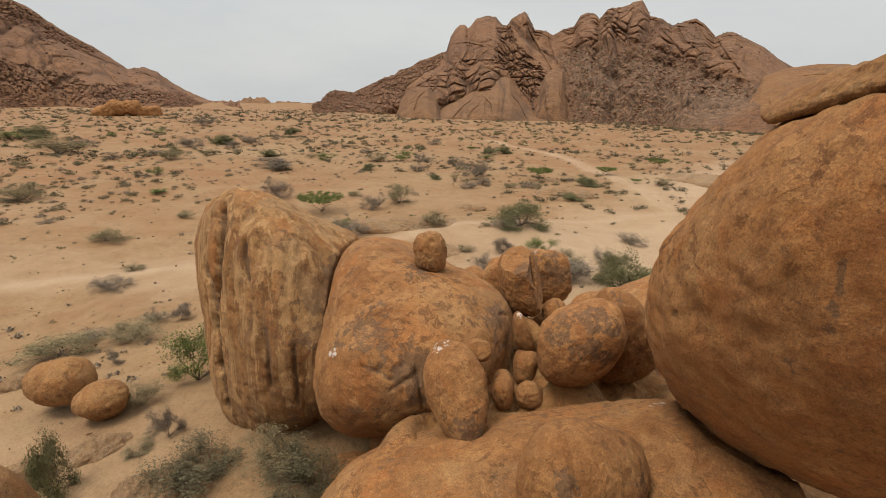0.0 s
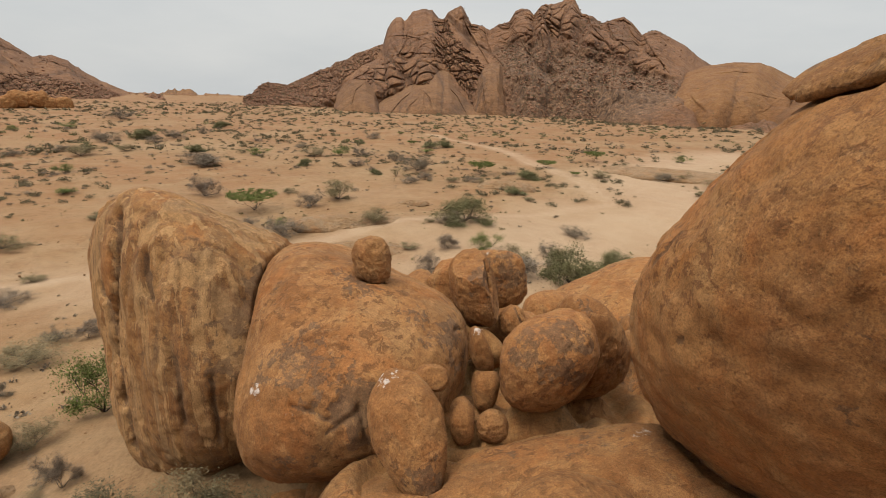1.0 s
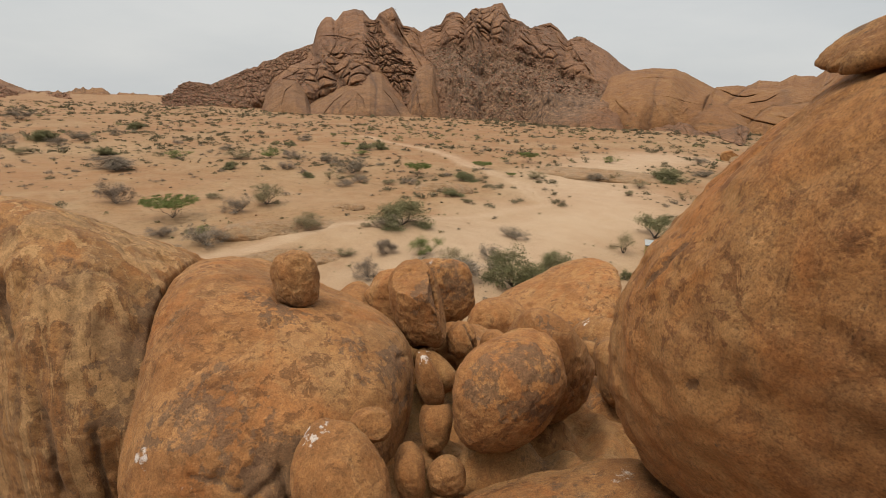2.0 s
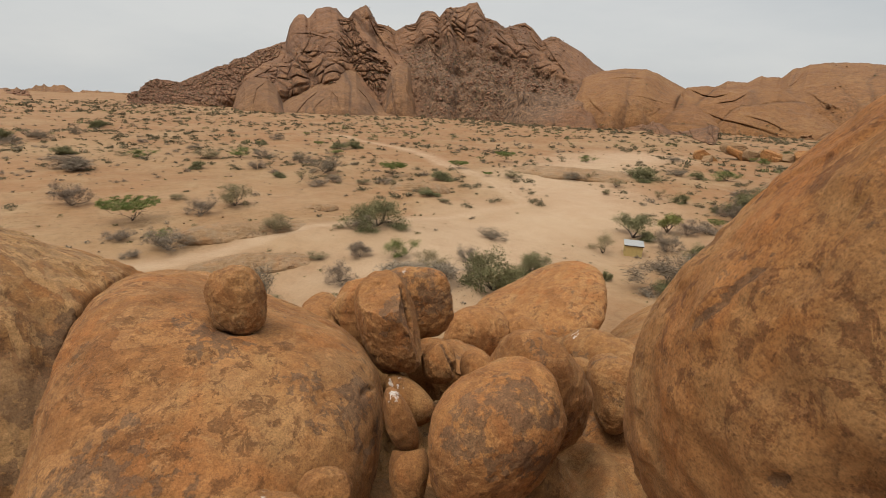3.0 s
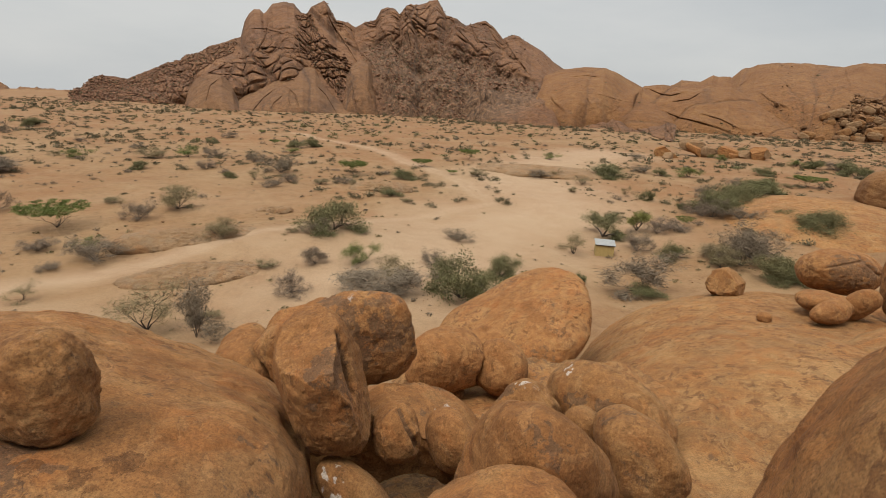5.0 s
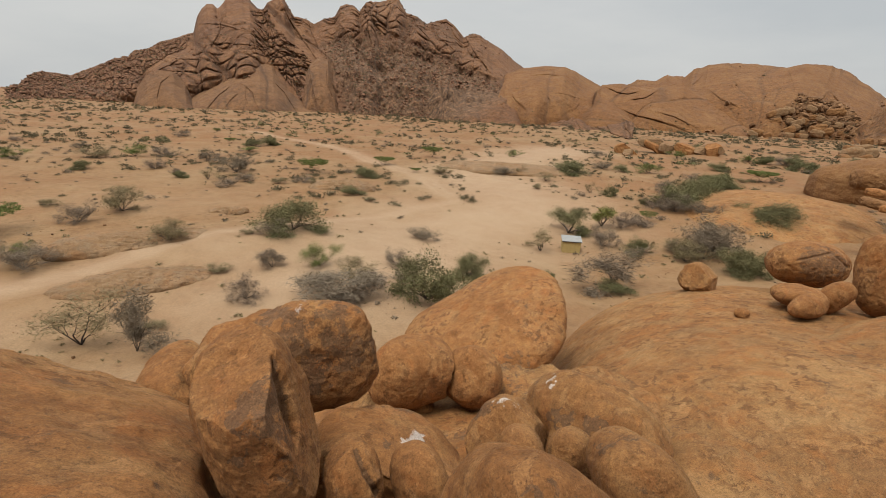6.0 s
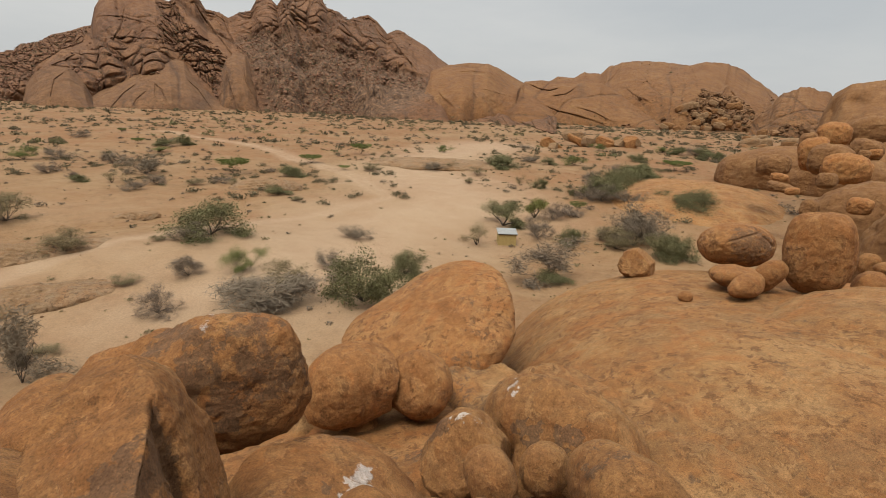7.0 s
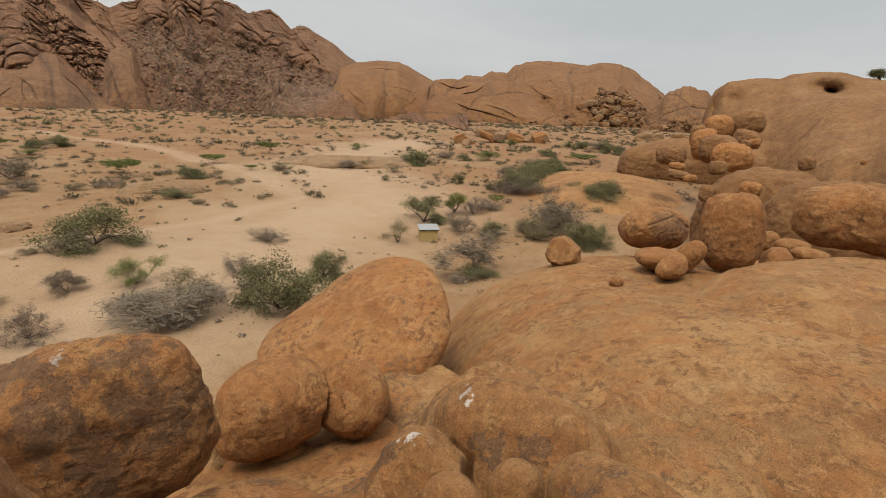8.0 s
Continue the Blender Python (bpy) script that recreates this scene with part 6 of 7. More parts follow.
boulder("rounded orange granite boulder heaped at a hill's foot", (83.95, 26.96, 16.06), (0.31, 0.31, 0.31), (0, 14, -83), 2.9, (0, 0), mat=ROCK_ORANGE, level=5, seed=147, lump=0.07, chip=0.02, rugged=0.07)
boulder("rounded orange granite boulder heaped at a hill's foot", (114.14, 58.10, 16.18), (1.61, 1.96, 2.30), (0, -9, -69), 2.9, (0, 0), mat=SLOPE, level=5, seed=148, lump=0.07, chip=0.02, rugged=0.07)
boulder("huge rounded brown boulder on bedrock", (49.70, 21.42, 14.36), (4.59, 3.13, 2.35), (0, 0, -84), 2.6, (0, 0), mat=ROCK, level=6, seed=160, lump=0.07, chip=0.02)
boulder("small pale rounded boulder on bedrock", (44.44, 24.41, 12.56), (1.09, 0.79, 0.50), (0, 0, -79), 2.3, (0, 0), mat=ROCK_PALE, level=5, seed=161, lump=0.07, chip=0.02)
boulder("low pale rounded stone on bedrock", (42.58, 23.07, 12.67), (1.05, 0.72, 0.39), (0, 0, -81), 2.3, (0, 0), mat=ROCK_PALE, level=5, seed=162, lump=0.07, chip=0.02)
boulder("rounded stone behind a tall boulder", (46.02, 26.22, 12.25), (0.65, 0.69, 0.72), (0, 0, -77), 2.3, (0, 0), mat=ROCK_PALE, level=5, seed=163, lump=0.07, chip=0.02)
boulder("smooth swell of orange granite below a hill", (76.2, 34.4, 6.65), (7.83, 5.48, 8.19), (0, 0, -76), 2.3, (0, 0), mat=SLOPE, level=6, seed=170, lump=0.05, chip=0.05, name="bedrock", kind="structure", category="bedrock")
boulder("smooth orange granite swell with a rounded lip", (65.9, 24.0, 8.55), (8.81, 4.40, 6.91), (0, 0, -83), 2.3, (0, 0), mat=SLOPE, level=6, seed=171, lump=0.05, chip=0.05, name="bedrock", kind="structure", category="bedrock")
boulder("smooth brown granite swell across a wash", (146.0, 70.0, 6.2), (19.0, 11.0, 7.8), (0, 0, -68), 2.3, (0, 0), mat=SLOPE, level=6, seed=172, lump=0.05, chip=0.05, name="bedrock", kind="structure", category="bedrock")

# bedrock that carries the pile
boulder("sloping granite bedrock under a pile of boulders", (9.0, 22.5, 7.5), (12.5, 14.0, 3.8), (-12, 2, 0), 3.2, (0, 0), level=7, seed=63, lump=0.02, chip=0.03, name="bedrock", kind="structure", category="bedrock")


# slab lying on the giant boulder
boulder("split granite slab with a dark underside lying on a giant boulder", (6.76, 8.50, 25.60), (0.56, 2.0, 0.18), (-23, -36, 28), 2.7, (0, 0), mat=ROCK_PALE, level=6, seed=64, lump=0.06, chip=0.07, rugged=0.05, varnish_and_shade=(((0.1, 2.0, -0.5), 0.7, 0.8),), name="rock_slab", category="rock slab")

boulder("bare granite bedrock that carries rounded boulders", (39.0, 25.5, 6.6), (8.5, 7.0, 5.3), (0, 0, 0), 2.4, (0, 0), mat=ROCK_ORANGE, level=6, seed=65, lump=0.02, chip=0.03, name="bedrock", kind="structure", category="bedrock")


def pile_floor(x0, x1, y0, y1, step=0.16):
    """Bedrock that rises to the foot of every boulder of the pile and falls away round it."""
    feet, rings = [], []
    for ob, v, c, rank in PILE:
        low = v[v[:, 2].argmin()] + c
        if rank < 50 and x0 + 2 < c[0] < x1 - 2 and y0 + 1 < c[1] < y1 - 2 and ob.name not in PROPPED:
            feet.append((low[0], low[1], low[2] + 0.1 + 0.13 * min(rank, 2.5)))
            rings.append((c[0], c[1], min(rank, 2.2)))
    feet = np.array(feet + [(-2.6, 17.2, 9.0), (-3.0, 20.5, 9.0), (4.1, 18.6, 13.0), (3.4, 23.6, 12.0), (6.8, 27.8, 9.4), (9.4, 28.7, 9.0), (8.2, 25.4, 12.0), (14.2, 20.0, 13.4), (16.0, 26.0, 12.0), (15.5, 30.5, 10.2)])
    gx, gy = np.meshgrid(np.arange(x0, x1, step), np.arange(y0, y1, step))
    x, y = gx.ravel(), gy.ravel()
    d = np.hypot(x[:, None] - feet[:, 0], y[:, None] - feet[:, 1])
    w = np.exp(-(d / 1.5) ** 2) + 0.02 * np.exp(-(d / 3.2) ** 2) + 1e-12
    z = (w * feet[:, 2]).sum(1) / w.sum(1) - 1.1 * np.clip(d.min(1) - 2.3, 0, None)
    p = xyz(x, y)
    z = z + 0.12 * fbm(p * 0.5, 4, 71) + 0.03 * fbm(p * 2.2, 4, 72)
    ledge = fbm(p * (0.5, 0.9, 1), 4, 73)
    z = z - 0.10 * np.clip((ledge - 0.1) * 12, 0, 1) - 0.08 * np.clip((-0.25 - ledge) * 12, 0, 1)
    for rx, ry, size in rings:
        z = z - 0.5 * size * np.exp(-((np.hypot(x - rx, y - ry) - 0.85 * size) / (0.3 * size)) ** 2)
    zero = 0 * x
    ob = sheet("bedrock", np.stack([x, y, z], 1), grid_faces(*gx.shape), ROCK_PALE, varnish_and_shade=np.clip(fbm(p * 0.35, 3, 74) * 1.2, 0, 0.6), pale=zero, streak=zero)
    return tagged(ob, "uneven tan granite bedrock beneath a pile of boulders", "bedrock", kind="structure")


PROPPED = {"boulder.002", "boulder.005", "boulder.008", "boulder.014", "boulder.021", "boulder.023"}
pile_floor(-5.0, 24.0, 10.0, 42.0)
settle(24.0)

# PLANTS
# stems, lean, branch levels, children, spread, lift, shrink, leaves a tip, cluster, leaf size, first length, leaf width
KINDS = {
    "umbrella": (6, 0.85, 4, 3, 0.70, 0.05, 0.70, 52, 0.058, 0.026, 0.36, LEAF_BRIGHT, BARK_DARK, 0.6),
    "round": (3, 0.55, 5, 3, 0.80, 0.10, 0.74, 34, 0.075, 0.021, 0.22, LEAF_GREEN, BARK, 0.6),
    "yellow": (3, 0.40, 5, 3, 0.55, 0.40, 0.72, 12, 0.07, 0.028, 0.28, LEAF_YELLOW, BARK, 0.6),
    "green": (12, 1.4, 4, 3, 0.90, 0.12, 0.66, 34, 0.090, 0.022, 0.30, LEAF_GREEN, BARK_DARK, 0.6),
    "dark": (12, 1.4, 4, 3, 0.90, 0.12, 0.66, 22, 0.085, 0.024, 0.30, LEAF_SCRUB, BARK_DARK, 0.45),
    "lowgreen": (7, 0.9, 4, 3, 0.80, 0.15, 0.68, 34, 0.075, 0.018, 0.34, LEAF_BRIGHT, BARK_DARK, 0.6),
    "grey": (14, 1.3, 4, 3, 0.75, 0.14, 0.72, 14, 0.06, 0.055, 0.30, LEAF_GREY, BARK, 0.11),
    "dry": (13, 1.3, 4, 3, 0.80, 0.16, 0.70, 16, 0.07, 0.032, 0.32, LEAF_DRY, BARK, 0.3),
    "thin": (4, 0.6, 5, 3, 0.80, 0.10, 0.76, 9, 0.06, 0.036, 0.26, LEAF_DRY, BARK_DARK, 0.12),
    "dead": (4, 0.7, 5, 3, 0.78, 0.08, 0.78, 13, 0.06, 0.06, 0.24, LEAF_GREY, BARK, 0.09),
    "tuft": (26, 0.9, 1, 2, 0.4, 0.5, 0.7, 7, 0.14, 0.05, 0.5, LEAF_DRY, BARK, 0.3),
}


def grow(kind, seed):
    """Wood and leaves of a plant in a unit box (1 wide, 1 high, base at 0)."""
    stems, lean, levels, kids, spread, lift, shrink, leaves, cluster, leaf, first, _, _, broad = KINDS[kind]
    rnd = random.Random(seed)
    wood_v, wood_f, tips = [], [], []

    def tube(pts, r0, r1, sides):
        base = len(wood_v)
        for k, p in enumerate(pts):
            r = r0 + (r1 - r0) * k / (len(pts) - 1)
            t = (pts[min(k + 1, len(pts) - 1)] - pts[max(k - 1, 0)]).normalized()
            a = t.orthogonal().normalized()
            b = t.cross(a)
            for s in range(sides):
                w = 2 * math.pi * s / sides
                wood_v.append(p + (a * math.cos(w) + b * math.sin(w)) * r)
        for k in range(len(pts) - 1):
            for s in range(sides):
                i, j = base + k * sides + s, base + k * sides + (s + 1) % sides
                wood_f.append((i, j, j + sides, i + sides))

    def limb(p, way, length, r, level):
        pts, q, d = [p], p.copy(), way.copy()
        for _ in range(3):
            d = (d + Vector((rnd.gauss(0, 0.2), rnd.gauss(0, 0.2), rnd.gauss(0, 0.13)))).normalized()
            q = q + d * length / 3
            pts.append(q.copy())
        end = r * (0.62 if level else 0.35)
        tube(pts, r, end, 5 if level > levels - 3 else 3)
        if level == 0:
            tips.append((q, d))
            return
        if level <= 2 and leaves > 2:
            tips.append((pts[2], d))
        n = kids if rnd.random() < 0.75 else kids - 1
        for k in range(max(n, 2)):
            turn_by = rnd.random() * 6.283
            side = d.orthogonal().normalized()
            side.rotate(Euler((0, 0, turn_by)))
            nd = (d + side * spread * rnd.uniform(0.6, 1.3) + Vector((0, 0, lift))).normalized()
            limb(q, nd, length * shrink * rnd.uniform(0.75, 1.2), end * 0.8, level - 1)

    for s in range(stems):
        w = 6.283 * (s + rnd.random() * 0.7) / stems
        out = lean * rnd.uniform(0.5, 1.2)
        limb(Vector((0, 0, 0)), Vector((math.cos(w) * out, math.sin(w) * out, 1.0)).normalized(), first * rnd.uniform(0.6, 1.35), (0.028 if kind in ("thin", "dead") else 0.032) if stems < 4 else 0.011, levels - 1)
    top = np.array([t[0][:] for t in tips])
    if kind == "umbrella":
        wide, high = np.hypot(top[:, 0], top[:, 1]).max(), top[:, 2].max()
        for k in range(210):
            w, q = rnd.random() * 6.283, math.sqrt(rnd.random())
            tips.append((Vector((wide * q * math.cos(w), wide * q * math.sin(w), high * (1.0 - (0.16 + 0.46 * (1 - q)) * rnd.random()))), Vector((0, 0, 1))))
        tips = tips[-210:]
    lv, lf = [], []
    for p, d in tips:
        count = int(leaves) + (1 if rnd.random() < leaves % 1 else 0)
        for _ in range(count):
            c = p + Vector((rnd.gauss(0, cluster), rnd.gauss(0, cluster), rnd.gauss(0, cluster * (0.3 if kind == "umbrella" else 0.75))))
            a = Vector((rnd.gauss(0, 1), rnd.gauss(0, 1), rnd.gauss(0, 0.6))).normalized()
            b = a.orthogonal().normalized()
            b.rotate(Euler((rnd.random() * 6, rnd.random() * 6, 0)))
            s = leaf * rnd.uniform(0.5, 1.2)
            k = len(lv)
            lv.extend((c - a * s, c + b * s * broad, c + a * s, c - b * s * broad))
            lf.append((k, k + 1, k + 2, k + 3))
    wv = np.array([v[:] for v in wood_v])
    lv = np.array([v[:] for v in lv]) if lv else np.zeros((0, 3))
    both = np.concatenate([wv, lv])
    wide = 2 * np.percentile(np.hypot(both[:, 0], both[:, 1]), {"umbrella": 98, "round": 88, "dead": 90}.get(kind, 92))
    fit = np.array([1 / wide, 1 / wide, 1 / np.percentile(both[:, 2], 99.5)])
    wv, lv = wv * fit, lv * fit
    wv[:, 2], lv[:, 2] = np.where(wv[:, 2] < 0, wv[:, 2] * 0.3, wv[:, 2]), np.maximum(lv[:, 2], 0.01)
    return wv, wood_f, lv, lf


PLANTS = {}


def plant_meshes(kind, variant):
    if (kind, variant) not in PLANTS:
        wv, wf, lv, lf = grow(kind, 100 * variant + len(kind) * 7 + 3)
        made = []
        for name, v, f, mat in (("trunk", wv, wf, KINDS[kind][12]), ("crown", lv, lf, KINDS[kind][11])):
            me = bpy.data.meshes.new(kind + "_" + name)
            me.from_pydata(v.tolist(), [], [tuple(q) for q in f])
            me.materials.append(mat)
            me.update()
            made.append(me)
        PLANTS[kind, variant] = made
    return PLANTS[kind, variant]


LOOKS = {
    "umbrella": ("acacia", "flat-topped green umbrella acacia on bare sand", "tree"),
    "round": ("tree", "spreading dark green tree with a crooked trunk", "tree"),
    "yellow": ("tree", "tall yellow-green leafy tree among scrub", "tree"),
    "green": ("bush", "dense dark green desert bush on sand", "bush"),
    "dark": ("bush", "dusky olive-grey bush beside granite", "bush"),
    "lowgreen": ("acacia", "low bright green acacia with bare lower stems", "tree"),
    "grey": ("bush", "leafless grey twiggy desert bush", "bush"),
    "dry": ("bush", "dry olive-brown desert bush", "bush"),
    "thin": ("acacia", "thin sparse acacia with a dark forked trunk", "tree"),
    "dead": ("dead_tree", "bare grey dead tree with crooked branches", "tree"),
    "tuft": ("grass_tuft", "dry brown grass tuft on sand", "grass"),
}
_plants = [0]


def plant(kind, x, y, wide, high, z=None):
    """One plant as a thing with its trunk and crown, base sunk a little into the ground."""
    _plants[0] += 1
    k = _plants[0]
    name, label, category = LOOKS[kind]
    ob = new(name)
    ob.location = (x, y, (float(ground_z(x, y)[0]) if z is None else z) - 0.05)
    ob.rotation_euler = (0, 0, (k * 2.39996) % 6.283)
    ob.scale = (wide, wide, high)
    for part_name, me in zip(("trunk", "crown"), plant_meshes(kind, k % 3)):
        if len(me.polygons):
            o = new(part_name, me)
            o.parent = ob
    return tagged(ob, label, category, group="scattered " + ("trees" if category == "tree" else "bushes"))


plant("grey", 29.8, 75.9, 4.38, 1.75)
plant("thin", 44.7, 68.5, 5.06, 3.50)
plant("round", 54.4, 74.5, 6.41, 4.04)
plant("yellow", 61.3, 74.8, 4.63, 3.55)
plant("grey", 54.5, 66.8, 4.64, 3.11)
plant("grey", 68.1, 73.2, 4.67, 1.68)
plant("umbrella", 71.2, 74.4, 3.14, 1.73)
plant("dead", 41.6, 51.8, 7.82, 4.51)
plant("green", 41.3, 50.2, 3.93, 1.45)
plant("green", 56.1, 62.1, 3.24, 2.56)
plant("dry", 58.0, 62.1, 2.58, 1.81)
plant("grey", 63.9, 57.1, 7.73, 5.57)
plant("dry", 62.5, 59.7, 5.07, 2.41)
plant("green", 62.0, 50.5, 5.03, 3.20)
plant("green", 90.0, 71.0, 5.58, 2.57)
plant("green", 88.5, 62.7, 8.14, 3.99)
plant("grey", 81.9, 78.1, 6.04, 3.51)
plant("green", 93.6, 84.2, 7.36, 4.30)
plant("green", 121.9, 98.2, 8.06, 3.08)
plant("grey", 116.7, 102.8, 5.21, 2.40)
plant("grey", 96.3, 93.5, 5.65, 2.81)
plant("grey", 85.0, 73.6, 6.48, 2.74)
plant("umbrella", 140.6, 100.5, 7.96, 2.87)
plant("green", 151.8, 121.9, 6.02, 2.64)
plant("dry", 133.6, 101.0, 3.17, 1.23)
plant("lowgreen", 118.0, 118.9, 6.83, 2.98)
plant("green", 112.6, 123.6, 4.89, 2.29)
plant("grey", 109.9, 129.5, 6.46, 2.33)
plant("green", 90.5, 119.9, 8.65, 3.12)
plant("thin", 77.6, 97.2, 3.43, 2.83)
plant("green", 80.0, 93.5, 3.60, 2.26)
plant("grey", 71.9, 123.8, 5.70, 2.31)
plant("thin", 76.5, 122.7, 4.15, 2.83)
plant("thin", 78.1, 113.7, 4.50, 2.22)
plant("dry", 68.8, 104.4, 2.46, 1.18)
plant("lowgreen", 95.2, 155.5, 5.27, 2.31)
plant("umbrella", 66.4, 157.8, 6.96, 3.18)
plant("dry", 54.8, 126.0, 5.24, 1.89)
plant("umbrella", 49.5, 129.1, 2.81, 1.14)
plant("green", 80.6, 84.3, 2.15, 1.47)
plant("green", 189.3, 131.8, 6.83, 3.03)
plant("grey", 194.4, 127.9, 7.60, 3.37)
plant("round", 195.3, 123.1, 8.65, 4.02)
plant("lowgreen", 187.9, 136.9, 5.69, 2.52)
plant("lowgreen", 163.8, 149.0, 6.23, 2.75)
plant("green", 209.2, 176.1, 6.49, 2.64)
plant("grey", 134.0, 159.1, 5.77, 2.08)
plant("umbrella", -23.0, 89.7, 8.43, 3.30)
plant("grey", -21.6, 78.7, 3.76, 1.68)
plant("grey", -14.9, 73.5, 5.62, 2.76)
plant("lowgreen", -16.5, 77.6, 2.93, 1.63)
plant("grey", -18.3, 70.9, 2.48, 0.89)
plant("thin", -17.4, 61.7, 3.09, 1.57)
plant("grey", -23.7, 70.9, 2.78, 1.13)
plant("grey", -14.0, 93.2, 4.55, 2.85)
plant("dry", -9.5, 98.6, 5.51, 3.61)
plant("dry", -2.1, 77.4, 4.82, 2.35)
plant("green", 11.8, 76.6, 8.09, 3.94)
plant("grey", 9.6, 75.4, 4.01, 2.03)
plant("lowgreen", 12.9, 64.6, 4.32, 2.36)
plant("dead", 8.1, 65.8, 2.51, 1.97)
plant("dry", 2.8, 65.9, 2.44, 0.88)
plant("grey", 5.0, 59.0, 3.65, 2.43)
plant("dry", 15.7, 58.9, 4.26, 2.54)
plant("grey", 16.9, 57.5, 2.56, 1.40)
plant("grey", 21.7, 63.8, 4.21, 2.05)
plant("green", 20.5, 52.8, 6.59, 4.51)
plant("green", 28.0, 58.8, 4.04, 2.38)
plant("grey", 20.1, 57.4, 3.25, 1.88)
plant("green", 37.1, 56.5, 1.72, 1.40)
plant("grey", -35.1, 101.9, 5.72, 4.24)
plant("green", 27.0, 104.6, 4.54, 1.69)
plant("dry", 28.7, 99.8, 2.32, 0.86)
plant("green", 36.0, 125.8, 5.85, 2.11)
plant("umbrella", 24.6, 131.4, 7.08, 3.23)
plant("grey", 20.3, 118.9, 3.99, 1.44)
plant("umbrella", 46.1, 143.4, 5.77, 2.08)
plant("thin", 21.7, 114.5, 3.09, 2.28)
plant("dead", -48.3, 139.9, 8.46, 3.29)
plant("green", -59.2, 167.5, 5.90, 2.29)
plant("lowgreen", -38.8, 159.6, 6.47, 2.33)
plant("grey", -48.4, 200.0, 3.92, 1.41)
plant("grey", -29.3, 181.9, 4.76, 1.71)
plant("dry", -45.0, 165.3, 3.50, 1.26)
plant("lowgreen", -14.3, 162.1, 5.99, 2.92)
plant("dry", -22.1, 158.4, 7.31, 2.63)
plant("grey", -8.2, 167.0, 7.31, 2.85)
plant("grey", -8.4, 142.1, 4.42, 2.32)
plant("green", -22.5, 142.3, 3.70, 1.86)
plant("grey", 2.5, 154.9, 5.29, 3.07)
plant("grey", 8.2, 135.7, 8.14, 4.31)
plant("grey", 9.3, 123.1, 4.00, 2.08)
plant("thin", 2.2, 126.3, 4.29, 2.84)
plant("grey", 5.5, 117.9, 4.53, 1.81)
plant("green", -2.8, 129.3, 2.99, 1.28)
plant("grey", -4.2, 136.5, 2.58, 1.24)
plant("dry", 15.4, 118.4, 3.66, 1.32)
plant("green", 22.0, 189.9, 5.50, 2.81)
plant("green", 15.8, 188.8, 6.65, 2.39)
plant("lowgreen", 13.6, 176.2, 4.65, 1.67)
plant("umbrella", 9.6, 196.4, 3.86, 1.77)
plant("grey", -5.4, 219.3, 6.53, 2.67)
plant("green", -10.2, 198.4, 4.59, 1.82)
plant("green", -80.7, 264.5, 6.60, 2.94)
plant("grey", -75.6, 223.3, 4.63, 3.23)
plant("umbrella", 6.1, 230.5, 3.01, 1.61)
plant("dry", -11.3, 111.1, 3.81, 1.37)
plant("dry", -19.5, 104.2, 3.04, 1.09)
plant("dry", 6.4, 76.0, 1.61, 0.66)
plant("lowgreen", -173.3, 199.4, 10.08, 3.63)
plant("green", -169.0, 207.1, 13.88, 5.00)
plant("dry", -127.2, 163.8, 14.94, 5.38)
plant("grey", -133.0, 182.3, 8.79, 3.17)
plant("lowgreen", -73.2, 124.3, 4.27, 2.13)
plant("dry", -86.3, 154.8, 8.62, 3.23)
plant("grey", -95.2, 162.5, 5.13, 2.25)
plant("grey", -102.7, 152.9, 4.85, 2.29)
plant("dead", -47.1, 138.5, 7.07, 2.73)
plant("dry", -79.6, 166.1, 4.84, 2.11)
plant("dry", -81.8, 93.1, 8.30, 2.99)
plant("lowgreen", -61.2, 102.9, 3.83, 1.38)
plant("dry", -45.1, 82.8, 3.13, 1.13)
plant("grey", -64.5, 77.4, 2.55, 0.92)
plant("grey", -95.7, 187.0, 10.32, 3.92)
plant("green", -88.4, 198.8, 8.59, 3.79)
plant("grey", -80.9, 190.5, 6.88, 2.81)
plant("grey", -79.8, 204.5, 8.34, 3.45)
plant("grey", -142.9, 297.2, 14.80, 5.33)
plant("lowgreen", -149.6, 225.5, 4.89, 2.18)
plant("lowgreen", -137.1, 241.2, 7.52, 2.71)
plant("green", -80.7, 258.3, 4.96, 3.07)
plant("dry", -48.3, 67.8, 4.83, 1.74)
plant("dry", -38.3, 57.3, 2.39, 0.86)
plant("grey", -36.7, 50.5, 4.23, 1.52)
plant("grey", -26.1, 40.7, 2.40, 1.39)
plant("dead", -23.9, 41.2, 1.66, 1.49)
plant("dry", -29.9, 34.5, 5.14, 1.85)
plant("grey", -29.7, 37.3, 3.03, 1.09)
plant("dry", -25.6, 36.5, 4.40, 1.58)
plant("dead", -24.1, 32.1, 1.34, 1.12)
plant("lowgreen", -15.8, 28.1, 4.6, 3.5)
plant("dry", -17.7, 25.1, 2.27, 1.27)
plant("dead", -13.9, 21.3, 1.48, 1.82)
plant("grey", -14.9, 22.1, 1.28, 0.64)
plant("green", -17.4, 18.0, 1.74, 3.17)
plant("dark", -10.8, 17.6, 3.6, 1.7)
plant("dark", -6.0, 17.3, 3.4, 1.5)
plant("dry", -7.1, 18.1, 2.88, 1.62)
plant("dry", -14.9, 20.4, 1.50, 0.54)
plant("dry", -114.8, 133.6, 4.92, 1.77)
plant("dead", 12.3, 55.5, 7.18, 2.59)
plant("grey", 13.5, 54.0, 3.11, 1.12)
plant("dead", -2.7, 50.6, 4.51, 4.91)
plant("thin", -6.5, 53.3, 5.13, 3.84)
plant("dry", -2.0, 55.3, 2.25, 0.81)
plant("green", 84.9, 80.6, 9.02, 4.28)
plant("green", 101.0, 88.5, 11.35, 4.09)
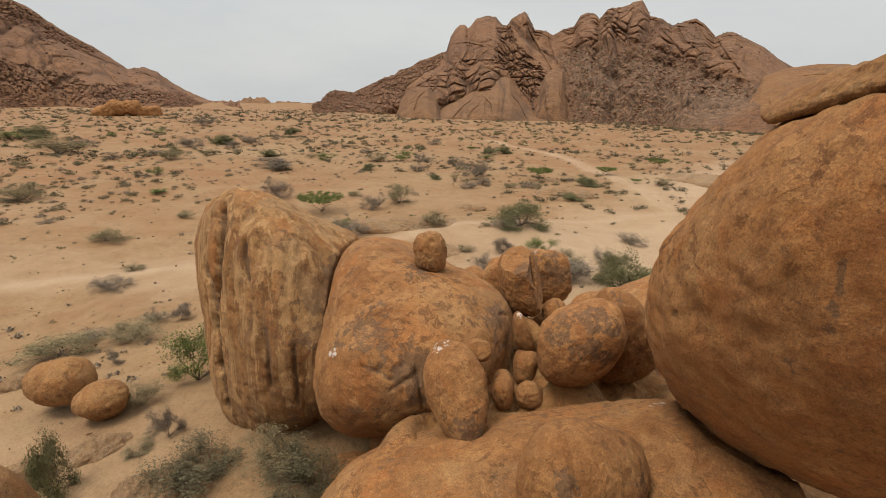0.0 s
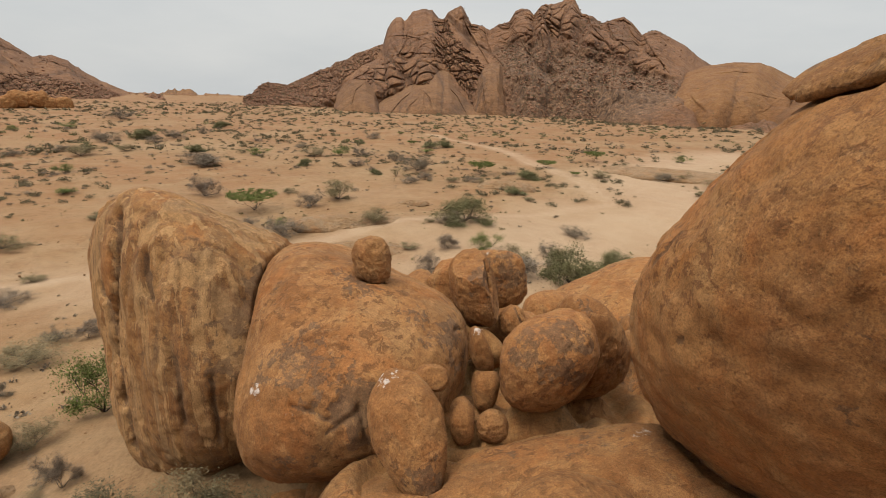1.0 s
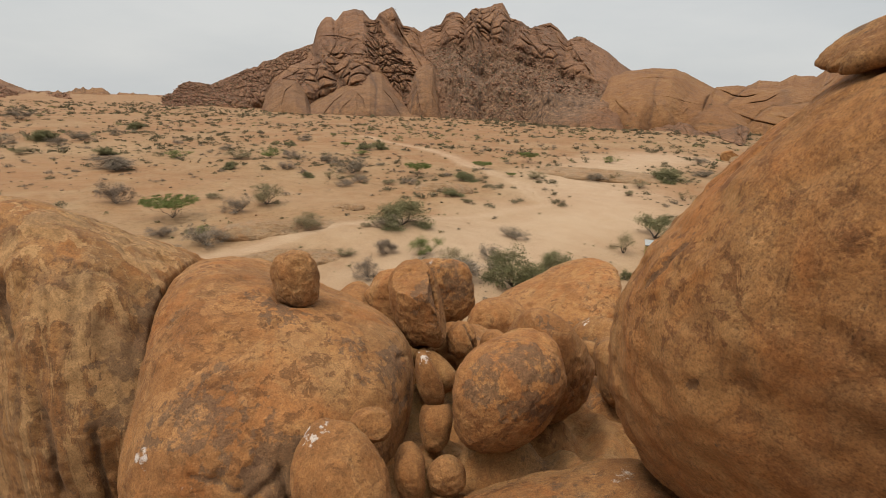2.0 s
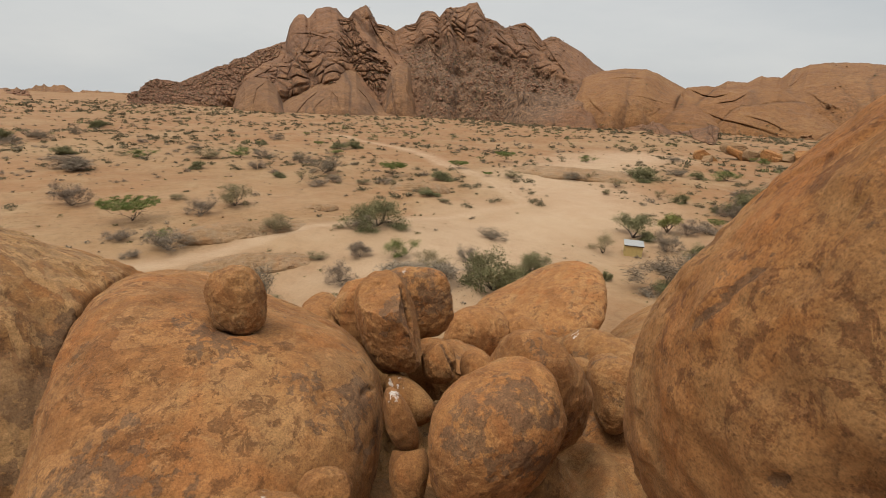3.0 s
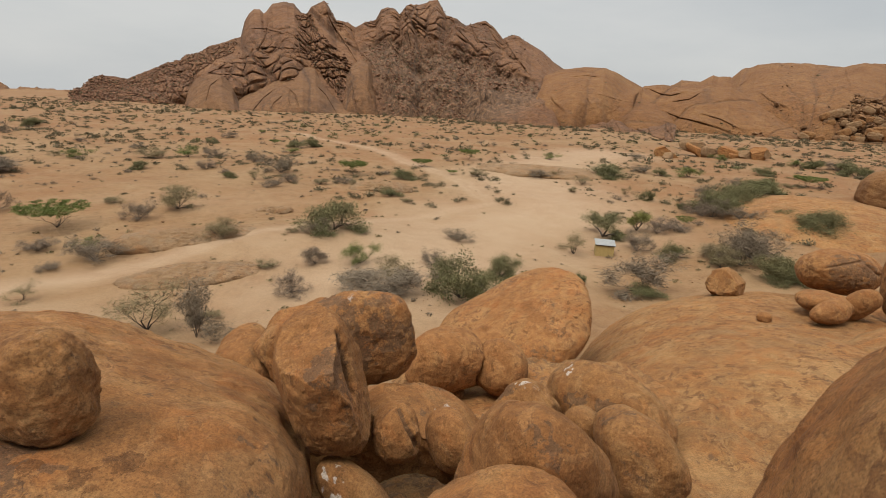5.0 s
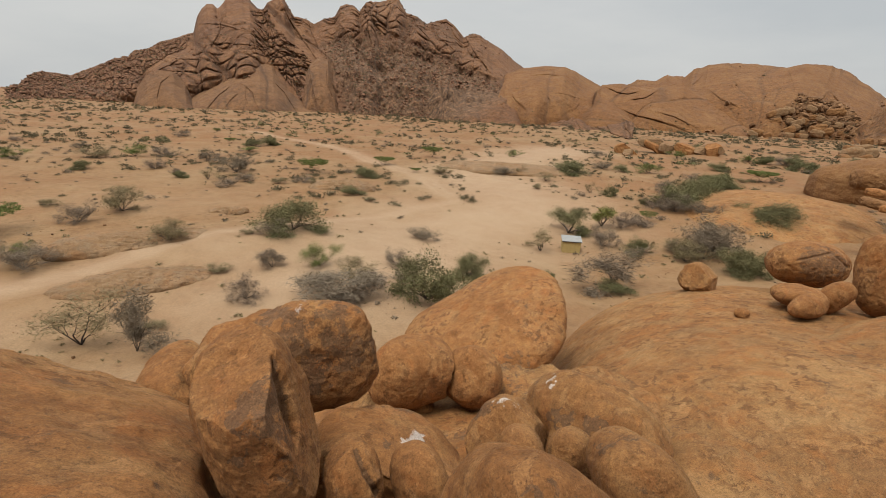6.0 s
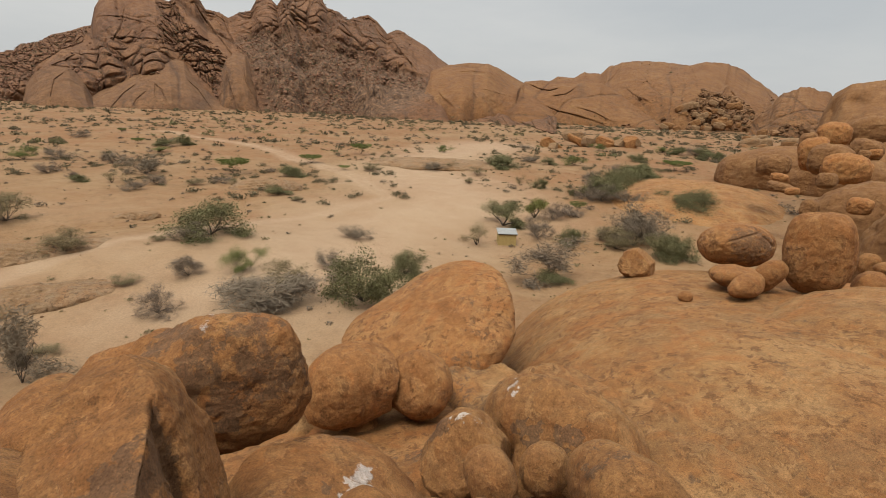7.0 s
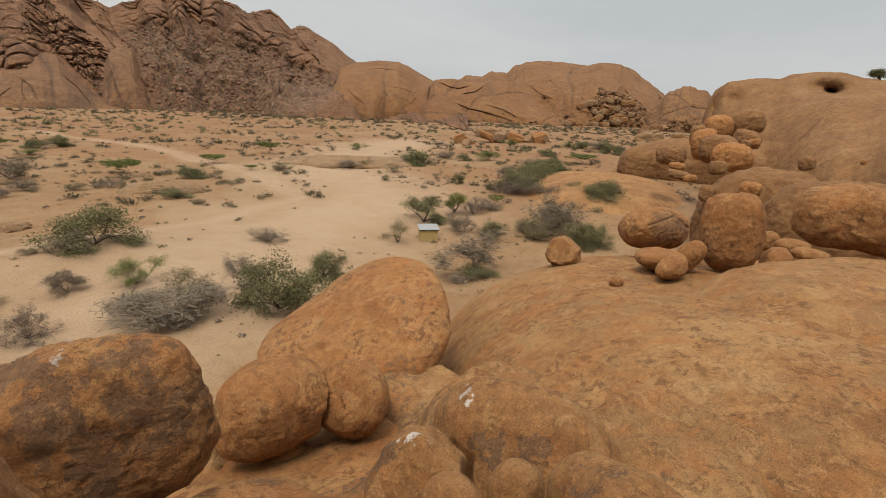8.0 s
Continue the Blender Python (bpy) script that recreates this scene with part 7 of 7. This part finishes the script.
plant("green", 117.7, 95.4, 9.15, 3.29)
plant("grey", 81.9, 81.0, 6.38, 3.71)
plant("grey", 67.2, 58.5, 8.29, 4.91)
plant("dry", 60.2, 57.2, 4.92, 2.81)
plant("green", 90.7, 72.0, 5.71, 2.75)
plant("green", 88.8, 63.3, 7.66, 3.74)
plant("grey", 63.9, 72.9, 4.41, 2.60)
plant("green", 62.2, 49.3, 4.95, 2.97)
plant("green", 208.1, 108.2, 13.02, 4.69)
plant("dry", 194.5, 106.9, 10.43, 3.76)
plant("dry", 79.7, 42.0, 3.84, 5.08)
plant("green", 89.2, 33.2, 7.92, 2.85)
plant("green", 114.1, 42.7, 2.55, 1.86)
plant("green", 185.8, 99.5, 13.14, 4.73)
plant("grey", 179.9, 104.3, 8.78, 3.48)
plant("dry", 145.7, 65.9, 6.41, 4.29)
plant("green", 179.1, 84.7, 6.50, 2.49)
plant("green", 178.6, 111.4, 8.98, 3.56)
plant("round", 186.6, 41.6, 4.6, 3.2, z=31.02)

# SCRUB: far small bushes and tufts that nobody could count
def scrub(label, count, near, far, size, mat, seed, blades, gate, keep_off=0.5, az0=-58, az1=80):
    """Clumps of small leaves strewn over the plain between two distances."""
    rs = np.random.RandomState(seed)
    n = count * 4
    r = near * (far / near) ** (rs.rand(n) ** 0.75)
    a = np.radians(rs.uniform(az0, az1, n))
    x, y = r * np.sin(a), r * np.cos(a)
    d = fbm(xyz(x / 38, y / 38), 3, seed) + 0.5 * fbm(xyz(x / 9, y / 9), 2, seed + 4) + 0.35 * np.clip((r - 130) / 200, 0, 1) - 0.25 * gauss(x, y, 35, 85, 40, 35)
    bare = np.maximum(near_line(x, y, MAIN_TRACK, 3.5), near_line(x, y, WASH, 9.0))
    rockbed = (gauss(x, y, 10, 20, 14, 16) + gauss(x, y, 27, 21, 17, 15)) > 0.35
    ok = np.flatnonzero((d > gate) & (bare < keep_off) & ~rockbed)[:count]
    x, y = x[ok], y[ok]
    z = ground_z(x, y)
    m = len(ok)
    s = size * (0.45 + rs.rand(m) ** 2 * 1.5)
    v, f = leaf_quads(np.stack([x, y, z], 1), s, blades, rs)
    ob = sheet("scrub", v, f, mat, smooth=False)
    return tagged(ob, label, "scrub", kind="stuff")


scrub("olive and brown scrub dotted over a far plain", 4200, 180, 600, 1.9, LEAF_SCRUB, 41, 46, -0.15)
scrub("low olive-brown scrub bushes on sand", 1100, 100, 200, 1.4, LEAF_SCRUB, 51, 120, -0.1)
scrub("grey leafless scrub dotted over a plain", 1200, 190, 560, 1.5, LEAF_GREY, 42, 44, -0.05)
scrub("grey leafless scrub bushes on sand", 460, 95, 200, 1.3, LEAF_GREY, 52, 150, 0.0)
scrub("dark green bushes dotted over a far plain", 700, 170, 600, 2.0, LEAF_GREEN, 43, 70, 0.1)
scrub("dark green bushes along the foot of far domes", 520, 350, 430, 2.6, LEAF_SCRUB, 46, 60, -9, az0=18, az1=64)
scrub("grey scrub along the foot of a mountain", 900, 360, 560, 2.6, LEAF_SCRUB, 47, 26, -9, az0=-40, az1=34)
scrub("small dry tufts of grass on sand", 900, 40, 230, 0.5, LEAF_DRY, 44, 26, -0.5)
scrub("small grey twigs and tufts on sand", 600, 32, 200, 0.55, LEAF_GREY, 45, 26, -0.5)

def pebbles(count, seed):
    """Loose stones on the sand, joined."""
    rs = np.random.RandomState(seed)
    r = 26 * (230 / 26) ** rs.rand(count * 3)
    a = np.radians(rs.uniform(-55, 75, count * 3))
    x, y = r * np.sin(a), r * np.cos(a)
    ok = (fbm(xyz(x / 14, y / 14), 3, seed) > -0.1) & (near_line(x, y, WASH, 9.0) < 0.4) & ((gauss(x, y, 10, 20, 14, 16) + gauss(x, y, 27, 21, 17, 15)) < 0.35)
    at = np.stack([x, y, ground_z(x, y)], 1)[ok]
    return strew("pebbles", "scattered brown stones on sand", at, np.ones(len(at)), count, (0.05, 0.24), RUBBLE_PALE, seed)


pebbles(900, 81)

# HUT
def part(name, bm, material, parent, label=""):
    me = bpy.data.meshes.new(name)
    bm.to_mesh(me)
    bm.free()
    me.materials.append(material)
    ob = new(name, me)
    ob.parent = parent
    return tagged(ob, label)


def slab_bm(size, at, bevel=0.02, tilt=0.0):
    bm = bmesh.new()
    bmesh.ops.create_cube(bm, size=1.0, matrix=Matrix.Translation(at) @ pose(0, 0, 0, tilt) @ Matrix.Diagonal((*size, 1)))
    bmesh.ops.bevel(bm, geom=bm.edges[:], offset=bevel, segments=2, affect='EDGES')
    return bm


def plain(name, colour, rough, metal=0.0, vary=0.12, scale=3.0):
    g = Nodes(name, rough)
    g.bsdf.inputs["Metallic"].default_value = metal
    n = g.noise(scale, 6, 0.65)
    return g.done(g.mix(1.0, colour, g.ramp(n, (0.3, 1 - vary), (0.7, 1 + vary)), 'MULTIPLY'), g.bump(g.noise(25.0, 4), 0.3, 0.01))


PLASTER = plain("ochre_plaster", (0.33, 0.24, 0.095), 0.9)
ROOF_METAL = plain("pale_roof_sheet", (0.25, 0.25, 0.24), 0.55, 0.2)
# dark colour for the shade under the hut's roof edge
SHADOW_TRIM = plain("eave_shade_dark", (0.06, 0.045, 0.035), 0.8)


def hut(x, y, yaw):
    ob = new("hut")
    ob.location = (x, y, float(ground_z(x, y)[0]) - 0.05)
    ob.rotation_euler = (0, 0, radians(yaw))
    w, d, h = 2.5, 1.9, 1.6
    part("front_wall", slab_bm((w, 0.14, h), (0, -d / 2 + 0.07, h / 2)), PLASTER, ob)
    part("back_wall", slab_bm((w, 0.14, h + 0.3), (0, d / 2 - 0.07, h / 2 + 0.15)), PLASTER, ob)
    for s in (-1, 1):
        part("side_wall", slab_bm((0.14, d - 0.28, h + 0.1), (s * (w / 2 - 0.07), 0, h / 2 + 0.05)), PLASTER, ob)
    part("roof", slab_bm((w + 0.3, d + 0.35, 0.06), (0, 0, h + 0.27), 0.01, 8.0), ROOF_METAL, ob, "pale grey sheet-metal roof")
    # added strip that stands in for shade below the roof edge
    part("eave_shade", slab_bm((w + 0.2, 0.05, 0.16), (0, -d / 2 - 0.1, h + 0.06), 0.01), SHADOW_TRIM, ob, "dark strip standing for the shade under the roof edge")
    return tagged(ob, "small ochre plastered hut with a pale sheet-metal roof", "hut")


hut(48.8, 67.0, -32)
